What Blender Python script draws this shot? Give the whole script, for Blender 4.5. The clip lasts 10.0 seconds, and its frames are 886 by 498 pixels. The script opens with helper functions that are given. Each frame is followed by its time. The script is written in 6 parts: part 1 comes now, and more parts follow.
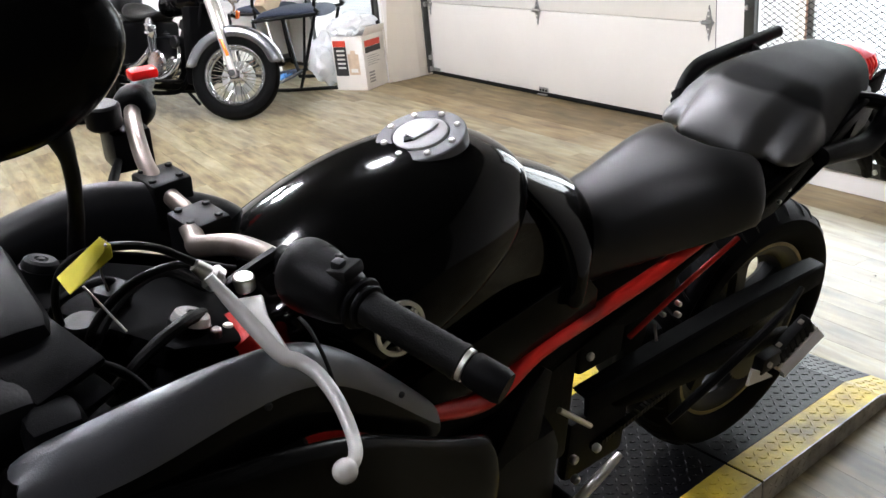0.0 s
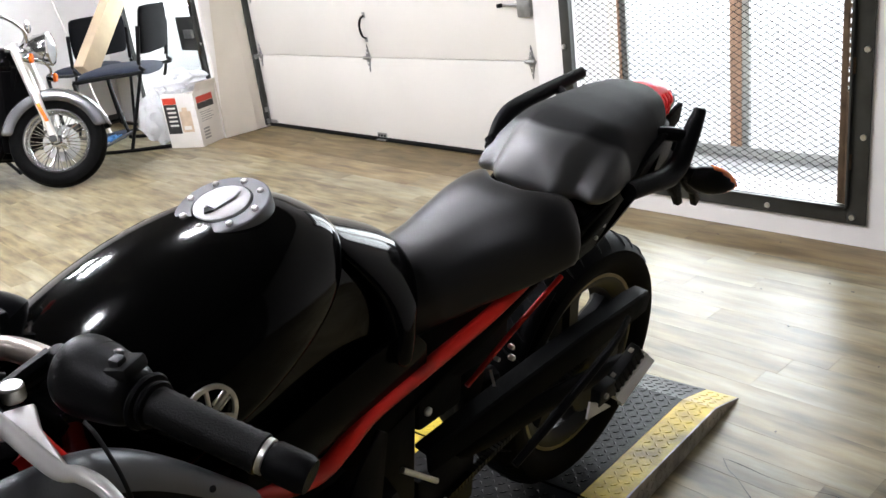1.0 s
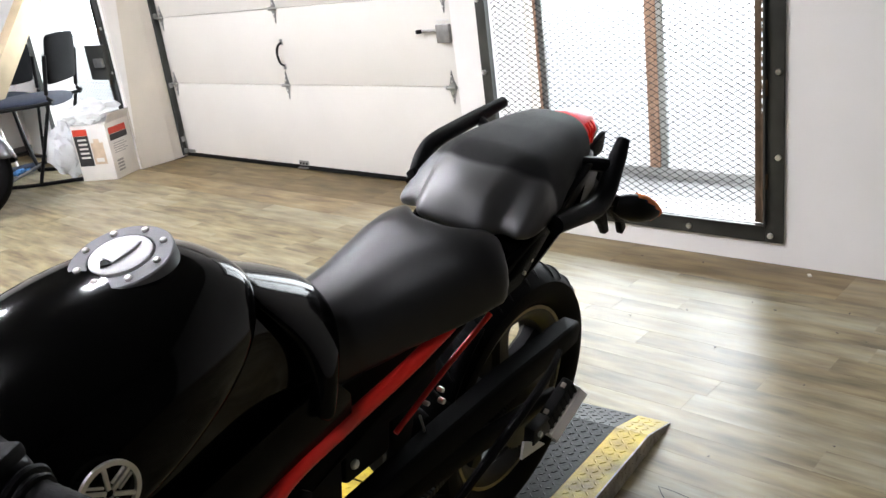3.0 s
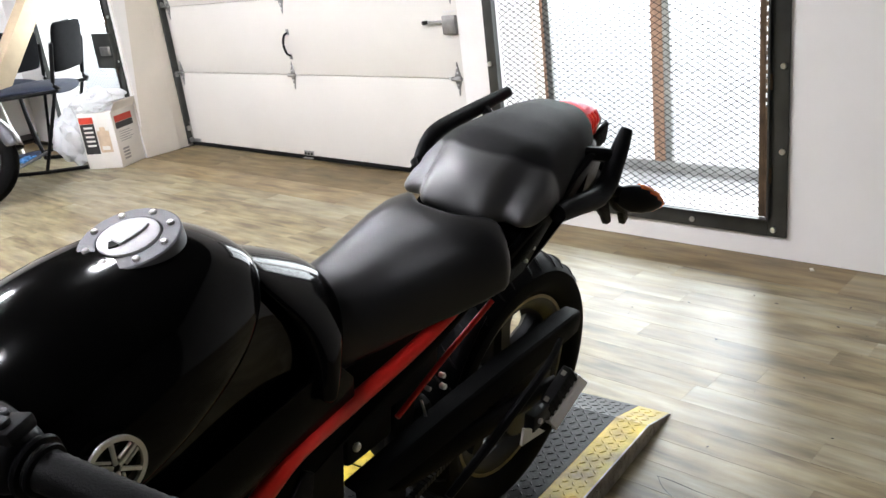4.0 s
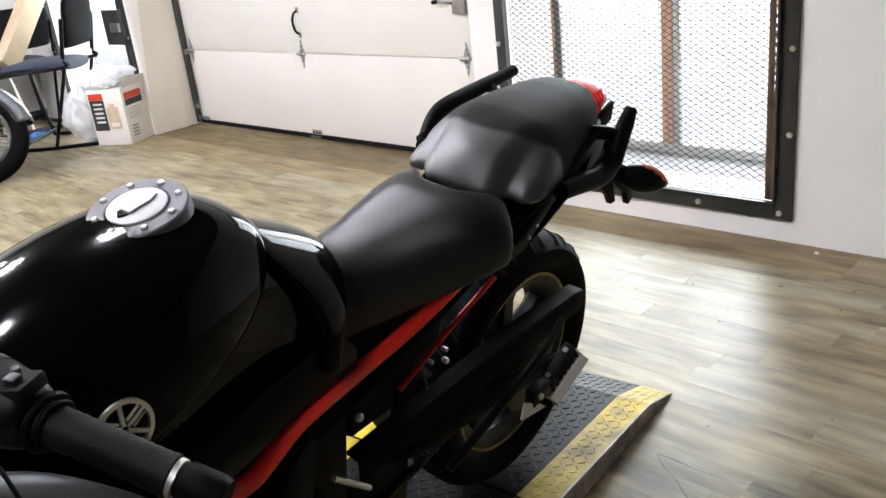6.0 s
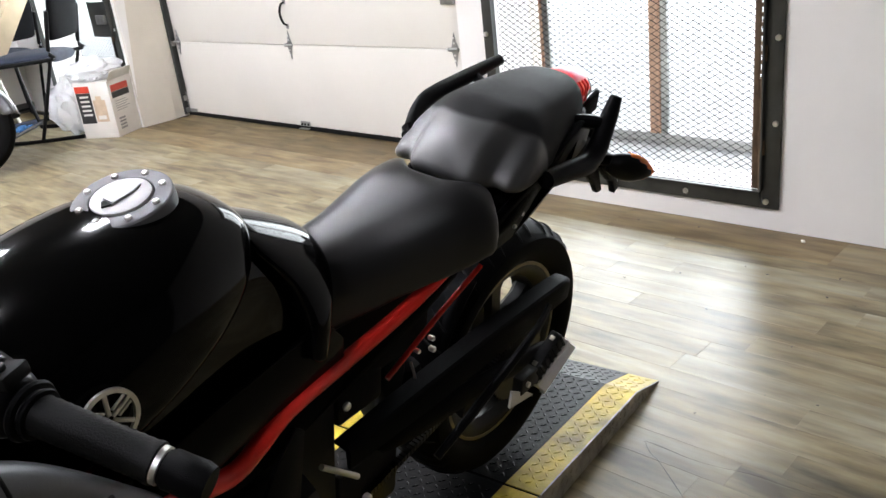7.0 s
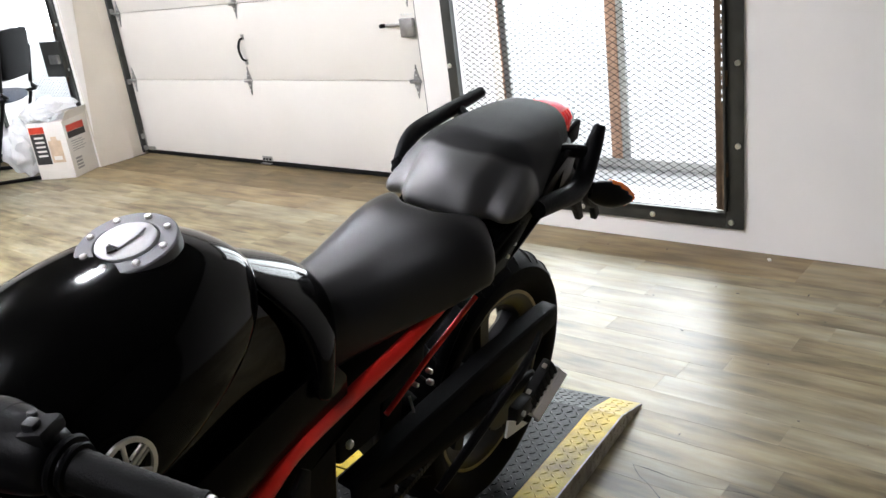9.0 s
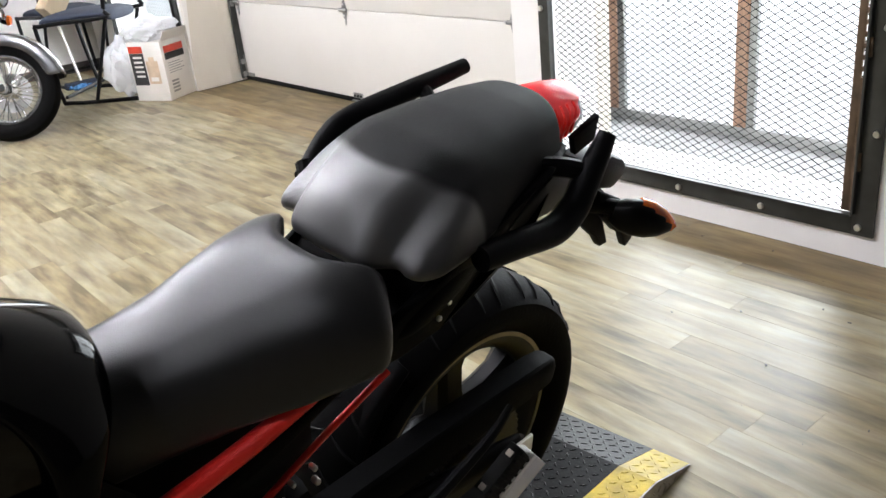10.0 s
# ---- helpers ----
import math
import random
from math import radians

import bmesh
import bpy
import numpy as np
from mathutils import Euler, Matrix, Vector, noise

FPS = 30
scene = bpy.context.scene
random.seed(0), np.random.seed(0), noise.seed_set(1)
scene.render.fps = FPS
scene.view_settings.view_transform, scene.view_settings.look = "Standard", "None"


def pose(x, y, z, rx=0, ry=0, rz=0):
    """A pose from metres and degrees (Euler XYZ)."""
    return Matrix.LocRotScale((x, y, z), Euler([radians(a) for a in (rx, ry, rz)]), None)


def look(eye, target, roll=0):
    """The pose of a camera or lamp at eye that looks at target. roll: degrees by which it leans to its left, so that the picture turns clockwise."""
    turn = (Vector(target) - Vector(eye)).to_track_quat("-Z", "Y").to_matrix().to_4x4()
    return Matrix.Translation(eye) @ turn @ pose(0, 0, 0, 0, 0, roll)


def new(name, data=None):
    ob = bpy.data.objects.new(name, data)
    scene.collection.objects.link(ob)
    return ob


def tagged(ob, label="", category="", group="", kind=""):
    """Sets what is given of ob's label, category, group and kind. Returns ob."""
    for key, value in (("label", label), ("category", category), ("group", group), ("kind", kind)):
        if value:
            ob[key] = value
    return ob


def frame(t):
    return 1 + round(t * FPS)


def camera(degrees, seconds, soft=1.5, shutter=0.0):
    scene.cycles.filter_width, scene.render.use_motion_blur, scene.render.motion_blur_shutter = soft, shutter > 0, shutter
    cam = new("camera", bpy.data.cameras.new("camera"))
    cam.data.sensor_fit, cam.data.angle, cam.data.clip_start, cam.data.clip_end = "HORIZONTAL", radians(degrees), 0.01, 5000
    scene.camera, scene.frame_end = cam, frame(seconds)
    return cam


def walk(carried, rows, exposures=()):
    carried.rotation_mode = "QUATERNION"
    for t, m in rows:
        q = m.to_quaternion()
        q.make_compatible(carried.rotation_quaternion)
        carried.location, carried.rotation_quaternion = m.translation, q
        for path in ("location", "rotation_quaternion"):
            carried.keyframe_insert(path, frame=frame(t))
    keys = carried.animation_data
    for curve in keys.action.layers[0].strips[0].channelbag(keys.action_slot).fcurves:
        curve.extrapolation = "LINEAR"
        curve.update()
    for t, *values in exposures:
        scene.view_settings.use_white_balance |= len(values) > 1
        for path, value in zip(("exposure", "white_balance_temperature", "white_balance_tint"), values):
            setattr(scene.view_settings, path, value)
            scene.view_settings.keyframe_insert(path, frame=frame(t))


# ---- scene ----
cam = camera(55.3, 10.0)
PATH = [
    (0, (-0.107, -1.629, 1.354), (0.804, -0.014, 0.606), -6.1),
    (0.5, (-0.065, -1.637, 1.359), (1.021, -0.123, 0.634), -7.6),
    (1, (-0.033, -1.633, 1.36), (1.17, -0.193, 0.668), -7.6),
    (1.5, (0.0, -1.611, 1.368), (1.279, -0.234, 0.684), -8.3),
    (2, (0.017, -1.59, 1.373), (1.339, -0.245, 0.707), -7.8),
    (2.5, (0.024, -1.585, 1.369), (1.367, -0.256, 0.711), -7.7),
    (4, (0.009, -1.601, 1.36), (1.337, -0.269, 0.682), -7.1),
    (4.5, (0.005, -1.605, 1.361), (1.33, -0.266, 0.688), -6.9),
    (5, (0.004, -1.608, 1.356), (1.329, -0.277, 0.669), -6.6),
    (5.5, (-0.002, -1.616, 1.356), (1.299, -0.269, 0.652), -6.6),
    (7, (-0.001, -1.629, 1.352), (1.31, -0.31, 0.615), -6.8),
    (7.5, (-0.018, -1.644, 1.366), (1.323, -0.326, 0.684), -6.3),
    (8, (-0.055, -1.644, 1.371), (1.31, -0.338, 0.715), -5.6),
    (8.5, (-0.091, -1.613, 1.36), (1.292, -0.34, 0.679), -4.9),
    (9, (-0.045, -1.581, 1.367), (1.355, -0.328, 0.682), -7.6),
    (9.5, (0.262, -1.527, 1.34), (1.542, -0.14, 0.677), -6.1),
    (10, (0.537, -1.461, 1.315), (1.662, -0.011, 0.518), -6.2),
]
walk(cam, [(t, look(eye, target, roll)) for t, eye, target, roll in PATH])

# ---- light ----
world = bpy.data.worlds.new("world")
scene.world = world
world.use_nodes = True
wn = world.node_tree
sky = wn.nodes.new("ShaderNodeTexSky")
sky.sky_type, sky.sun_disc = "NISHITA", False
sky.sun_elevation, sky.sun_rotation = radians(40), radians(60)
bg = wn.nodes["Background"]
bg.inputs["Strength"].default_value = 0.12
wn.links.new(sky.outputs["Color"], bg.inputs["Color"])
scene.view_settings.exposure = 0.0


# ---- materials ----
def material(name, color, rough=0.5, metal=0.0, coat=0.0, bump=0.0, scale=40.0, vary=0.0, vscale=3.0, stretch=(1, 1, 1), rvary=0.0, **more):
    """A principled surface with noise at two scales in colour, roughness and relief."""
    m = bpy.data.materials.new(name)
    m.use_nodes = True
    n, l = m.node_tree.nodes, m.node_tree.links
    b = n["Principled BSDF"]
    b.inputs["Base Color"].default_value = (*color, 1)
    b.inputs["Roughness"].default_value = rough
    b.inputs["Metallic"].default_value = metal
    b.inputs["Coat Weight"].default_value = coat
    b.inputs["Coat Roughness"].default_value = 0.04
    for key, value in more.items():
        b.inputs[key.replace("_", " ")].default_value = value
    co = n.new("ShaderNodeTexCoord")
    mp = n.new("ShaderNodeMapping")
    mp.inputs["Scale"].default_value = stretch
    l.new(co.outputs["Object"], mp.inputs["Vector"])
    if vary or rvary:
        big = n.new("ShaderNodeTexNoise")
        big.inputs["Scale"].default_value, big.inputs["Detail"].default_value = vscale, 6
        l.new(mp.outputs["Vector"], big.inputs["Vector"])
        if vary:
            ramp = n.new("ShaderNodeValToRGB")
            ramp.color_ramp.elements[0].position, ramp.color_ramp.elements[1].position = 0.3, 0.7
            ramp.color_ramp.elements[0].color = (*[c * (1 - vary) for c in color], 1)
            ramp.color_ramp.elements[1].color = (*[min(1, c * (1 + vary * 0.5)) for c in color], 1)
            l.new(big.outputs["Fac"], ramp.inputs["Fac"])
            l.new(ramp.outputs["Color"], b.inputs["Base Color"])
        if rvary:
            mr = n.new("ShaderNodeMapRange")
            mr.inputs["To Min"].default_value, mr.inputs["To Max"].default_value = max(0.02, rough - rvary), rough + rvary
            l.new(big.outputs["Fac"], mr.inputs["Value"])
            l.new(mr.outputs["Result"], b.inputs["Roughness"])
    if bump:
        fine = n.new("ShaderNodeTexNoise")
        fine.inputs["Scale"].default_value, fine.inputs["Detail"].default_value = scale, 4
        l.new(mp.outputs["Vector"], fine.inputs["Vector"])
        bp = n.new("ShaderNodeBump")
        bp.inputs["Strength"].default_value, bp.inputs["Distance"].default_value = bump, 0.002
        l.new(fine.outputs["Fac"], bp.inputs["Height"])
        l.new(bp.outputs["Normal"], b.inputs["Normal"])
    return m


def glow(name, color, strength):
    m = bpy.data.materials.new(name)
    m.use_nodes = True
    b = m.node_tree.nodes["Principled BSDF"]
    b.inputs["Base Color"].default_value = (*color, 1)
    b.inputs["Emission Color"].default_value = (*color, 1)
    b.inputs["Emission Strength"].default_value = strength
    return m


def plank_material(name, dark, mid, light, rough):
    """Printed vinyl boards: a tone for each board, long grain along y, knots and scuffs."""
    m = bpy.data.materials.new(name)
    m.use_nodes = True
    n, l = m.node_tree.nodes, m.node_tree.links
    b = n["Principled BSDF"]
    geo, info = n.new("ShaderNodeNewGeometry"), n.new("ShaderNodeObjectInfo")
    total, each = n.new("ShaderNodeMath"), n.new("ShaderNodeMath")
    l.new(info.outputs["Random"], total.inputs[0])
    l.new(geo.outputs["Random Per Island"], total.inputs[1])
    each.operation = "FRACT"
    l.new(total.outputs["Value"], each.inputs[0])
    shift = n.new("ShaderNodeVectorMath")
    shift.operation = "MULTIPLY_ADD"
    comb = n.new("ShaderNodeCombineXYZ")
    for k in range(2):
        l.new(each.outputs["Value"], comb.inputs[k])
    shift.inputs[1].default_value = (1, 1, 1)
    l.new(geo.outputs["Position"], shift.inputs[0])
    mul = n.new("ShaderNodeVectorMath")
    mul.operation = "SCALE"
    mul.inputs["Scale"].default_value = 37.0
    l.new(comb.outputs["Vector"], mul.inputs[0])
    l.new(mul.outputs["Vector"], shift.inputs[2])
    grain_map = n.new("ShaderNodeMapping")
    grain_map.inputs["Scale"].default_value = (26, 3.0, 1)
    l.new(shift.outputs["Vector"], grain_map.inputs["Vector"])
    grain = n.new("ShaderNodeTexNoise")
    grain.inputs["Scale"].default_value, grain.inputs["Detail"].default_value, grain.inputs["Roughness"].default_value = 1.8, 7, 0.6
    grain.inputs["Distortion"].default_value = 0.6
    l.new(grain_map.outputs["Vector"], grain.inputs["Vector"])
    cloud_map = n.new("ShaderNodeMapping")
    cloud_map.inputs["Scale"].default_value = (12, 2.3, 1)
    l.new(shift.outputs["Vector"], cloud_map.inputs["Vector"])
    cloud = n.new("ShaderNodeTexNoise")
    cloud.inputs["Scale"].default_value, cloud.inputs["Detail"].default_value = 1.3, 5
    l.new(cloud_map.outputs["Vector"], cloud.inputs["Vector"])
    add = n.new("ShaderNodeMath")
    add.operation = "MULTIPLY_ADD"
    add.inputs[1].default_value = 0.28
    l.new(grain.outputs["Fac"], add.inputs[0])
    half = n.new("ShaderNodeMath")
    half.operation = "MULTIPLY_ADD"
    half.inputs[1].default_value, half.inputs[2].default_value = 1.15, -0.215
    l.new(cloud.outputs["Fac"], half.inputs[0])
    l.new(half.outputs["Value"], add.inputs[2])
    tone = n.new("ShaderNodeMath")
    tone.operation = "MULTIPLY_ADD"
    tone.inputs[1].default_value = 0.24
    l.new(each.outputs["Value"], tone.inputs[0])
    l.new(add.outputs["Value"], tone.inputs[2])
    off = n.new("ShaderNodeMath")
    off.inputs[1].default_value = -0.12
    l.new(tone.outputs["Value"], off.inputs[0])
    ramp = n.new("ShaderNodeValToRGB")
    e = ramp.color_ramp.elements
    e[0].position, e[0].color = 0.24, (*dark, 1)
    e[1].position, e[1].color = 0.77, (*light, 1)
    k = e.new(0.5)
    k.color = (*mid, 1)
    l.new(off.outputs["Value"], ramp.inputs["Fac"])
    dirt = n.new("ShaderNodeTexNoise")
    dirt.inputs["Scale"].default_value, dirt.inputs["Detail"].default_value = 1.5, 9
    l.new(geo.outputs["Position"], dirt.inputs["Vector"])
    dr = n.new("ShaderNodeValToRGB")
    dr.color_ramp.elements[0].position, dr.color_ramp.elements[1].position = 0.36, 0.6
    dr.color_ramp.elements[0].color, dr.color_ramp.elements[1].color = (0.76, 0.73, 0.68, 1), (1, 1, 1, 1)
    l.new(dirt.outputs["Fac"], dr.inputs["Fac"])
    mix = n.new("ShaderNodeMix")
    mix.data_type, mix.blend_type = "RGBA", "MULTIPLY"
    mix.inputs["Factor"].default_value = 1
    tint = n.new("ShaderNodeValToRGB")
    tint.color_ramp.elements[0].color, tint.color_ramp.elements[1].color = (1.04, 0.985, 0.82, 1), (0.88, 0.93, 1.03, 1)
    again = n.new("ShaderNodeMath")
    again.operation = "MULTIPLY_ADD"
    again.inputs[1].default_value, again.inputs[2].default_value = 0.7, -0.1
    l.new(each.outputs["Value"], again.inputs[0])
    blotch = n.new("ShaderNodeTexNoise")
    blotch.inputs["Scale"].default_value, blotch.inputs["Detail"].default_value = 2.3, 5
    l.new(cloud_map.outputs["Vector"], blotch.inputs["Vector"])
    spread = n.new("ShaderNodeMath")
    spread.operation = "MULTIPLY_ADD"
    spread.inputs[1].default_value = 1.6
    l.new(blotch.outputs["Fac"], spread.inputs[0])
    l.new(again.outputs["Value"], spread.inputs[2])
    less = n.new("ShaderNodeMath")
    less.inputs[1].default_value = -0.6
    l.new(spread.outputs["Value"], less.inputs[0])
    l.new(less.outputs["Value"], tint.inputs["Fac"])
    tinted = n.new("ShaderNodeMix")
    tinted.data_type, tinted.blend_type = "RGBA", "MULTIPLY"
    tinted.inputs["Factor"].default_value = 1
    l.new(ramp.outputs["Color"], tinted.inputs["A"])
    l.new(tint.outputs["Color"], tinted.inputs["B"])
    l.new(tinted.outputs["Result"], mix.inputs["A"])
    l.new(dr.outputs["Color"], mix.inputs["B"])
    l.new(mix.outputs["Result"], b.inputs["Base Color"])
    b.inputs["Specular IOR Level"].default_value = 0.52
    rr = n.new("ShaderNodeMapRange")
    rr.inputs["To Min"].default_value, rr.inputs["To Max"].default_value = rough - 0.08, rough + 0.1
    l.new(dirt.outputs["Fac"], rr.inputs["Value"])
    l.new(rr.outputs["Result"], b.inputs["Roughness"])
    bp = n.new("ShaderNodeBump")
    bp.inputs["Strength"].default_value, bp.inputs["Distance"].default_value = 0.25, 0.001
    l.new(grain.outputs["Fac"], bp.inputs["Height"])
    l.new(bp.outputs["Normal"], b.inputs["Normal"])
    return m


def two_vinyl(name, plain, smooth, grained):
    """Smooth vinyl with a coarser, duller panel let into the top, laid out in the seat's own plan."""
    m = plain.copy()
    m.name = name
    n, l = m.node_tree.nodes, m.node_tree.links
    b = n["Principled BSDF"]

    def calc(op, a, c, d=None):
        k = n.new("ShaderNodeMath")
        k.operation = op
        for slot, v in zip(k.inputs, (a, c, d)):
            if v is None:
                continue
            if isinstance(v, (int, float)):
                slot.default_value = v
            else:
                l.new(v, slot)
        return k.outputs[0]

    co, xyz = n.new("ShaderNodeTexCoord"), n.new("ShaderNodeSeparateXYZ")
    l.new(co.outputs["Object"], xyz.inputs[0])
    x = xyz.outputs["X"]
    y = calc("ABSOLUTE", calc("SUBTRACT", xyz.outputs["Y"], 0.008), 0.0)
    back = calc("SUBTRACT", calc("ADD", x, 0.206), calc("MULTIPLY", calc("POWER", y, 2.0), 3.6))
    panel = calc("MAXIMUM", back, calc("SUBTRACT", y, 0.137))
    mask = n.new("ShaderNodeMapRange")
    mask.interpolation_type = "SMOOTHSTEP"
    mask.inputs["From Min"].default_value, mask.inputs["From Max"].default_value = -0.008, 0.008
    l.new(panel, mask.inputs["Value"])
    amount = mask.outputs["Result"]
    l.new(calc("MULTIPLY_ADD", amount, grained - smooth, smooth), b.inputs["Specular IOR Level"])
    l.new(calc("MULTIPLY_ADD", amount, 0.12, 0.5), b.inputs["Roughness"])
    l.new(calc("MULTIPLY_ADD", amount, -0.9, 0.9), b.inputs["Coat Weight"])
    b.inputs["Coat Roughness"].default_value = 0.56
    b.inputs["Coat IOR"].default_value = 1.7
    bump = n["Bump"]
    l.new(calc("MULTIPLY_ADD", amount, 0.35, 0.18), bump.inputs["Strength"])
    return m


GLOSS = material("gloss_black_paint", (0.0015, 0.0015, 0.0015), 0.08, coat=0.0, rvary=0.03, vscale=5, Specular_IOR_Level=0.16)
MATTE = material("matte_black_plastic", (0.0035, 0.0035, 0.004), 0.46, bump=0.25, scale=900, rvary=0.06, vscale=8, Specular_IOR_Level=0.07)
SATIN = material("satin_charcoal_plastic", (0.018, 0.0185, 0.021), 0.4, bump=0.2, scale=700, rvary=0.06, vscale=7, Specular_IOR_Level=0.4)
VINYL = material("black_seat_vinyl", (0.007, 0.007, 0.0074), 0.38, bump=0.2, scale=650, rvary=0.04, vscale=9, vary=0.25, Specular_IOR_Level=0.62)
TWO_VINYL = two_vinyl("two_grain_seat_vinyl", VINYL, 1.0, 0.24)
SOOT = material("sooty_black_plastic", (0.0018, 0.0018, 0.002), 0.55, bump=0.25, scale=700, rvary=0.06, vscale=8, Specular_IOR_Level=0.03)
RUBBER = material("black_tyre_rubber", (0.003, 0.003, 0.003), 0.62, bump=0.3, scale=160, vary=0.3, vscale=10, Specular_IOR_Level=0.04)
GRIP = material("black_grip_rubber", (0.005, 0.005, 0.005), 0.48, bump=0.35, scale=500, vary=0.3, vscale=12, Specular_IOR_Level=0.2)
BLACK_METAL = material("black_coated_metal", (0.003, 0.003, 0.0035), 0.42, bump=0.15, scale=300, rvary=0.08, Specular_IOR_Level=0.2)
RED = material("red_frame_paint", (0.92, 0.03, 0.02), 0.36, coat=0.25, bump=0.12, scale=400, vary=0.12, vscale=6)
RED_LENS = material("red_lamp_lens", (0.97, 0.035, 0.04), 0.34, coat=0.1, Specular_IOR_Level=0.15, Subsurface_Weight=0.5, Subsurface_Scale=0.06)
ORANGE = material("orange_lamp_lens", (0.85, 0.16, 0.01), 0.2, coat=0.5)
CLEAR = material("clear_lamp_lens", (0.85, 0.88, 0.9), 0.08, Transmission_Weight=0.5, coat=0.5)
SILVER = material("satin_silver_metal", (0.8, 0.78, 0.74), 0.45, 1.0, bump=0.08, scale=200, rvary=0.1, vscale=15)
ALU = material("weathered_aluminium", (0.8, 0.78, 0.75), 0.38, 0.2, bump=0.08, scale=200, rvary=0.1, vscale=15)
CAP = material("brushed_cap_metal", (0.5, 0.5, 0.5), 0.5, 0.5, bump=0.1, scale=300, rvary=0.06, vscale=20)
CAP_RING = material("grey_cast_ring", (0.13, 0.13, 0.137), 0.5, 0.25, Specular_IOR_Level=0.4, bump=0.15, scale=300, rvary=0.08, vscale=20)
BAR = material("tarnished_bar", (0.4, 0.34, 0.3), 0.34, 0.75, bump=0.08, scale=120, rvary=0.1, vary=0.45, vscale=14)
CHROME = material("chrome", (0.72, 0.72, 0.73), 0.15, 1.0, rvary=0.04, vscale=9)
BOLT = material("zinc_bolt", (0.75, 0.75, 0.74), 0.3, 1.0, bump=0.1, scale=200)
BADGE = material("silver_badge", (0.78, 0.77, 0.74), 0.35, 0.8, bump=0.05, scale=200)
BRONZE = material("worn_rim_lip", (0.32, 0.27, 0.16), 0.4, 0.7, bump=0.1, scale=120, vary=0.4, vscale=15)
RECESS = material("clear_coated_black", (0.003, 0.003, 0.003), 0.08, coat=0.2, rvary=0.03, vscale=5, Specular_IOR_Level=0.25)
DEEP = material("deep_black_panel", (0.002, 0.002, 0.002), 0.2, rvary=0.05, vscale=5, Specular_IOR_Level=0.07)
SHEEN = material("painted_sheen_plastic", (0.062, 0.064, 0.073), 0.33, 0.35, bump=0.2, scale=700, rvary=0.08, vscale=7, vary=0.3, Specular_IOR_Level=0.9)
GREY_PAINT = material("dark_grey_metallic_paint", (0.11, 0.11, 0.115), 0.25, 0.6, coat=0.6, rvary=0.05)
BLUE_PAINT = material("blue_metallic_paint", (0.01, 0.03, 0.2), 0.2, 0.3, coat=0.6)
LEATHER = material("black_leather", (0.006, 0.006, 0.006), 0.42, Specular_IOR_Level=0.3, bump=0.6, scale=220, vary=0.3, vscale=9)
WHITE_WALL = material("white_wall_paint", (0.885, 0.865, 0.835), 0.7, bump=0.12, scale=60, vary=0.07, vscale=1.6, Specular_IOR_Level=0.25)
CREAM = material("cream_wall_paint", (0.74, 0.69, 0.6), 0.55, bump=0.25, scale=60, vary=0.1, vscale=2.2)
BACK_WALL = material("grey_shop_wall", (0.040, 0.039, 0.037), 0.7, bump=0.3, scale=40, vary=0.15, vscale=1.5)
CEILING = material("dark_ceiling_board", (0.096, 0.096, 0.096), 0.8, bump=0.3, scale=50, vary=0.15, vscale=1.5)
DOOR = material("cream_door_steel", (0.78, 0.755, 0.7), 0.4, bump=0.15, scale=35, vary=0.05, vscale=1.3, rvary=0.06)
STEEL = material("galvanised_steel", (0.4, 0.4, 0.39), 0.42, 0.85, bump=0.2, scale=60, vary=0.2, vscale=25)
FRAME = material("dark_grille_steel", (0.05, 0.052, 0.048), 0.42, 0.3, bump=0.3, scale=90, vary=0.35, vscale=8, rvary=0.1)
RUST = material("rusty_hinge_strip", (0.13, 0.085, 0.05), 0.6, 0.2, bump=0.5, scale=90, vary=0.5, vscale=12)
MESH = material("expanded_mesh_steel", (0.014, 0.014, 0.014), 0.55, 0.0, Specular_IOR_Level=0.2, vary=0.3, vscale=20)
POST = material("brown_outer_post", (0.42, 0.25, 0.17), 0.6, bump=0.4, scale=50, vary=0.25, vscale=6, stretch=(8, 8, 1))
SLAB = material("pale_concrete", (0.36, 0.36, 0.355), 0.8, bump=0.5, scale=50, vary=0.2, vscale=2.5)
PLATE = material("dark_tread_plate", (0.0042, 0.0044, 0.0053), 0.36, 0.0, Specular_IOR_Level=0.12, bump=0.3, scale=120, vary=0.4, vscale=8, rvary=0.1)
YELLOW = material("yellow_tread_paint", (0.54, 0.39, 0.025), 0.5, bump=0.4, scale=110, vary=0.5, vscale=14, rvary=0.1)
BARE = material("worn_plate_side", (0.42, 0.38, 0.32), 0.42, 0.5, bump=0.4, scale=110, vary=0.5, vscale=14)
CARD = material("brown_cardboard", (0.62, 0.49, 0.32), 0.75, bump=0.2, scale=120, vary=0.12, vscale=6)
BOX = material("white_printed_card", (0.76, 0.73, 0.68), 0.55, bump=0.15, scale=80, vary=0.08, vscale=5)
INK = material("black_print", (0.03, 0.028, 0.028), 0.5, vary=0.3, vscale=15)
RED_INK = material("red_print", (0.62, 0.06, 0.03), 0.5, vary=0.15, vscale=15)
TAN_INK = material("tan_print", (0.62, 0.48, 0.34), 0.5, vary=0.2, vscale=15)
GREY_INK = material("grey_print", (0.35, 0.34, 0.33), 0.5, vary=0.2, vscale=15)
BAG = material("thin_clear_bag", (0.93, 0.94, 0.95), 0.25, Transmission_Weight=0.4, IOR=1.1, bump=0.9, scale=25)
CLOTH = material("blue_grey_seat_cloth", (0.022, 0.03, 0.052), 0.8, bump=0.6, scale=500, vary=0.25, vscale=12)
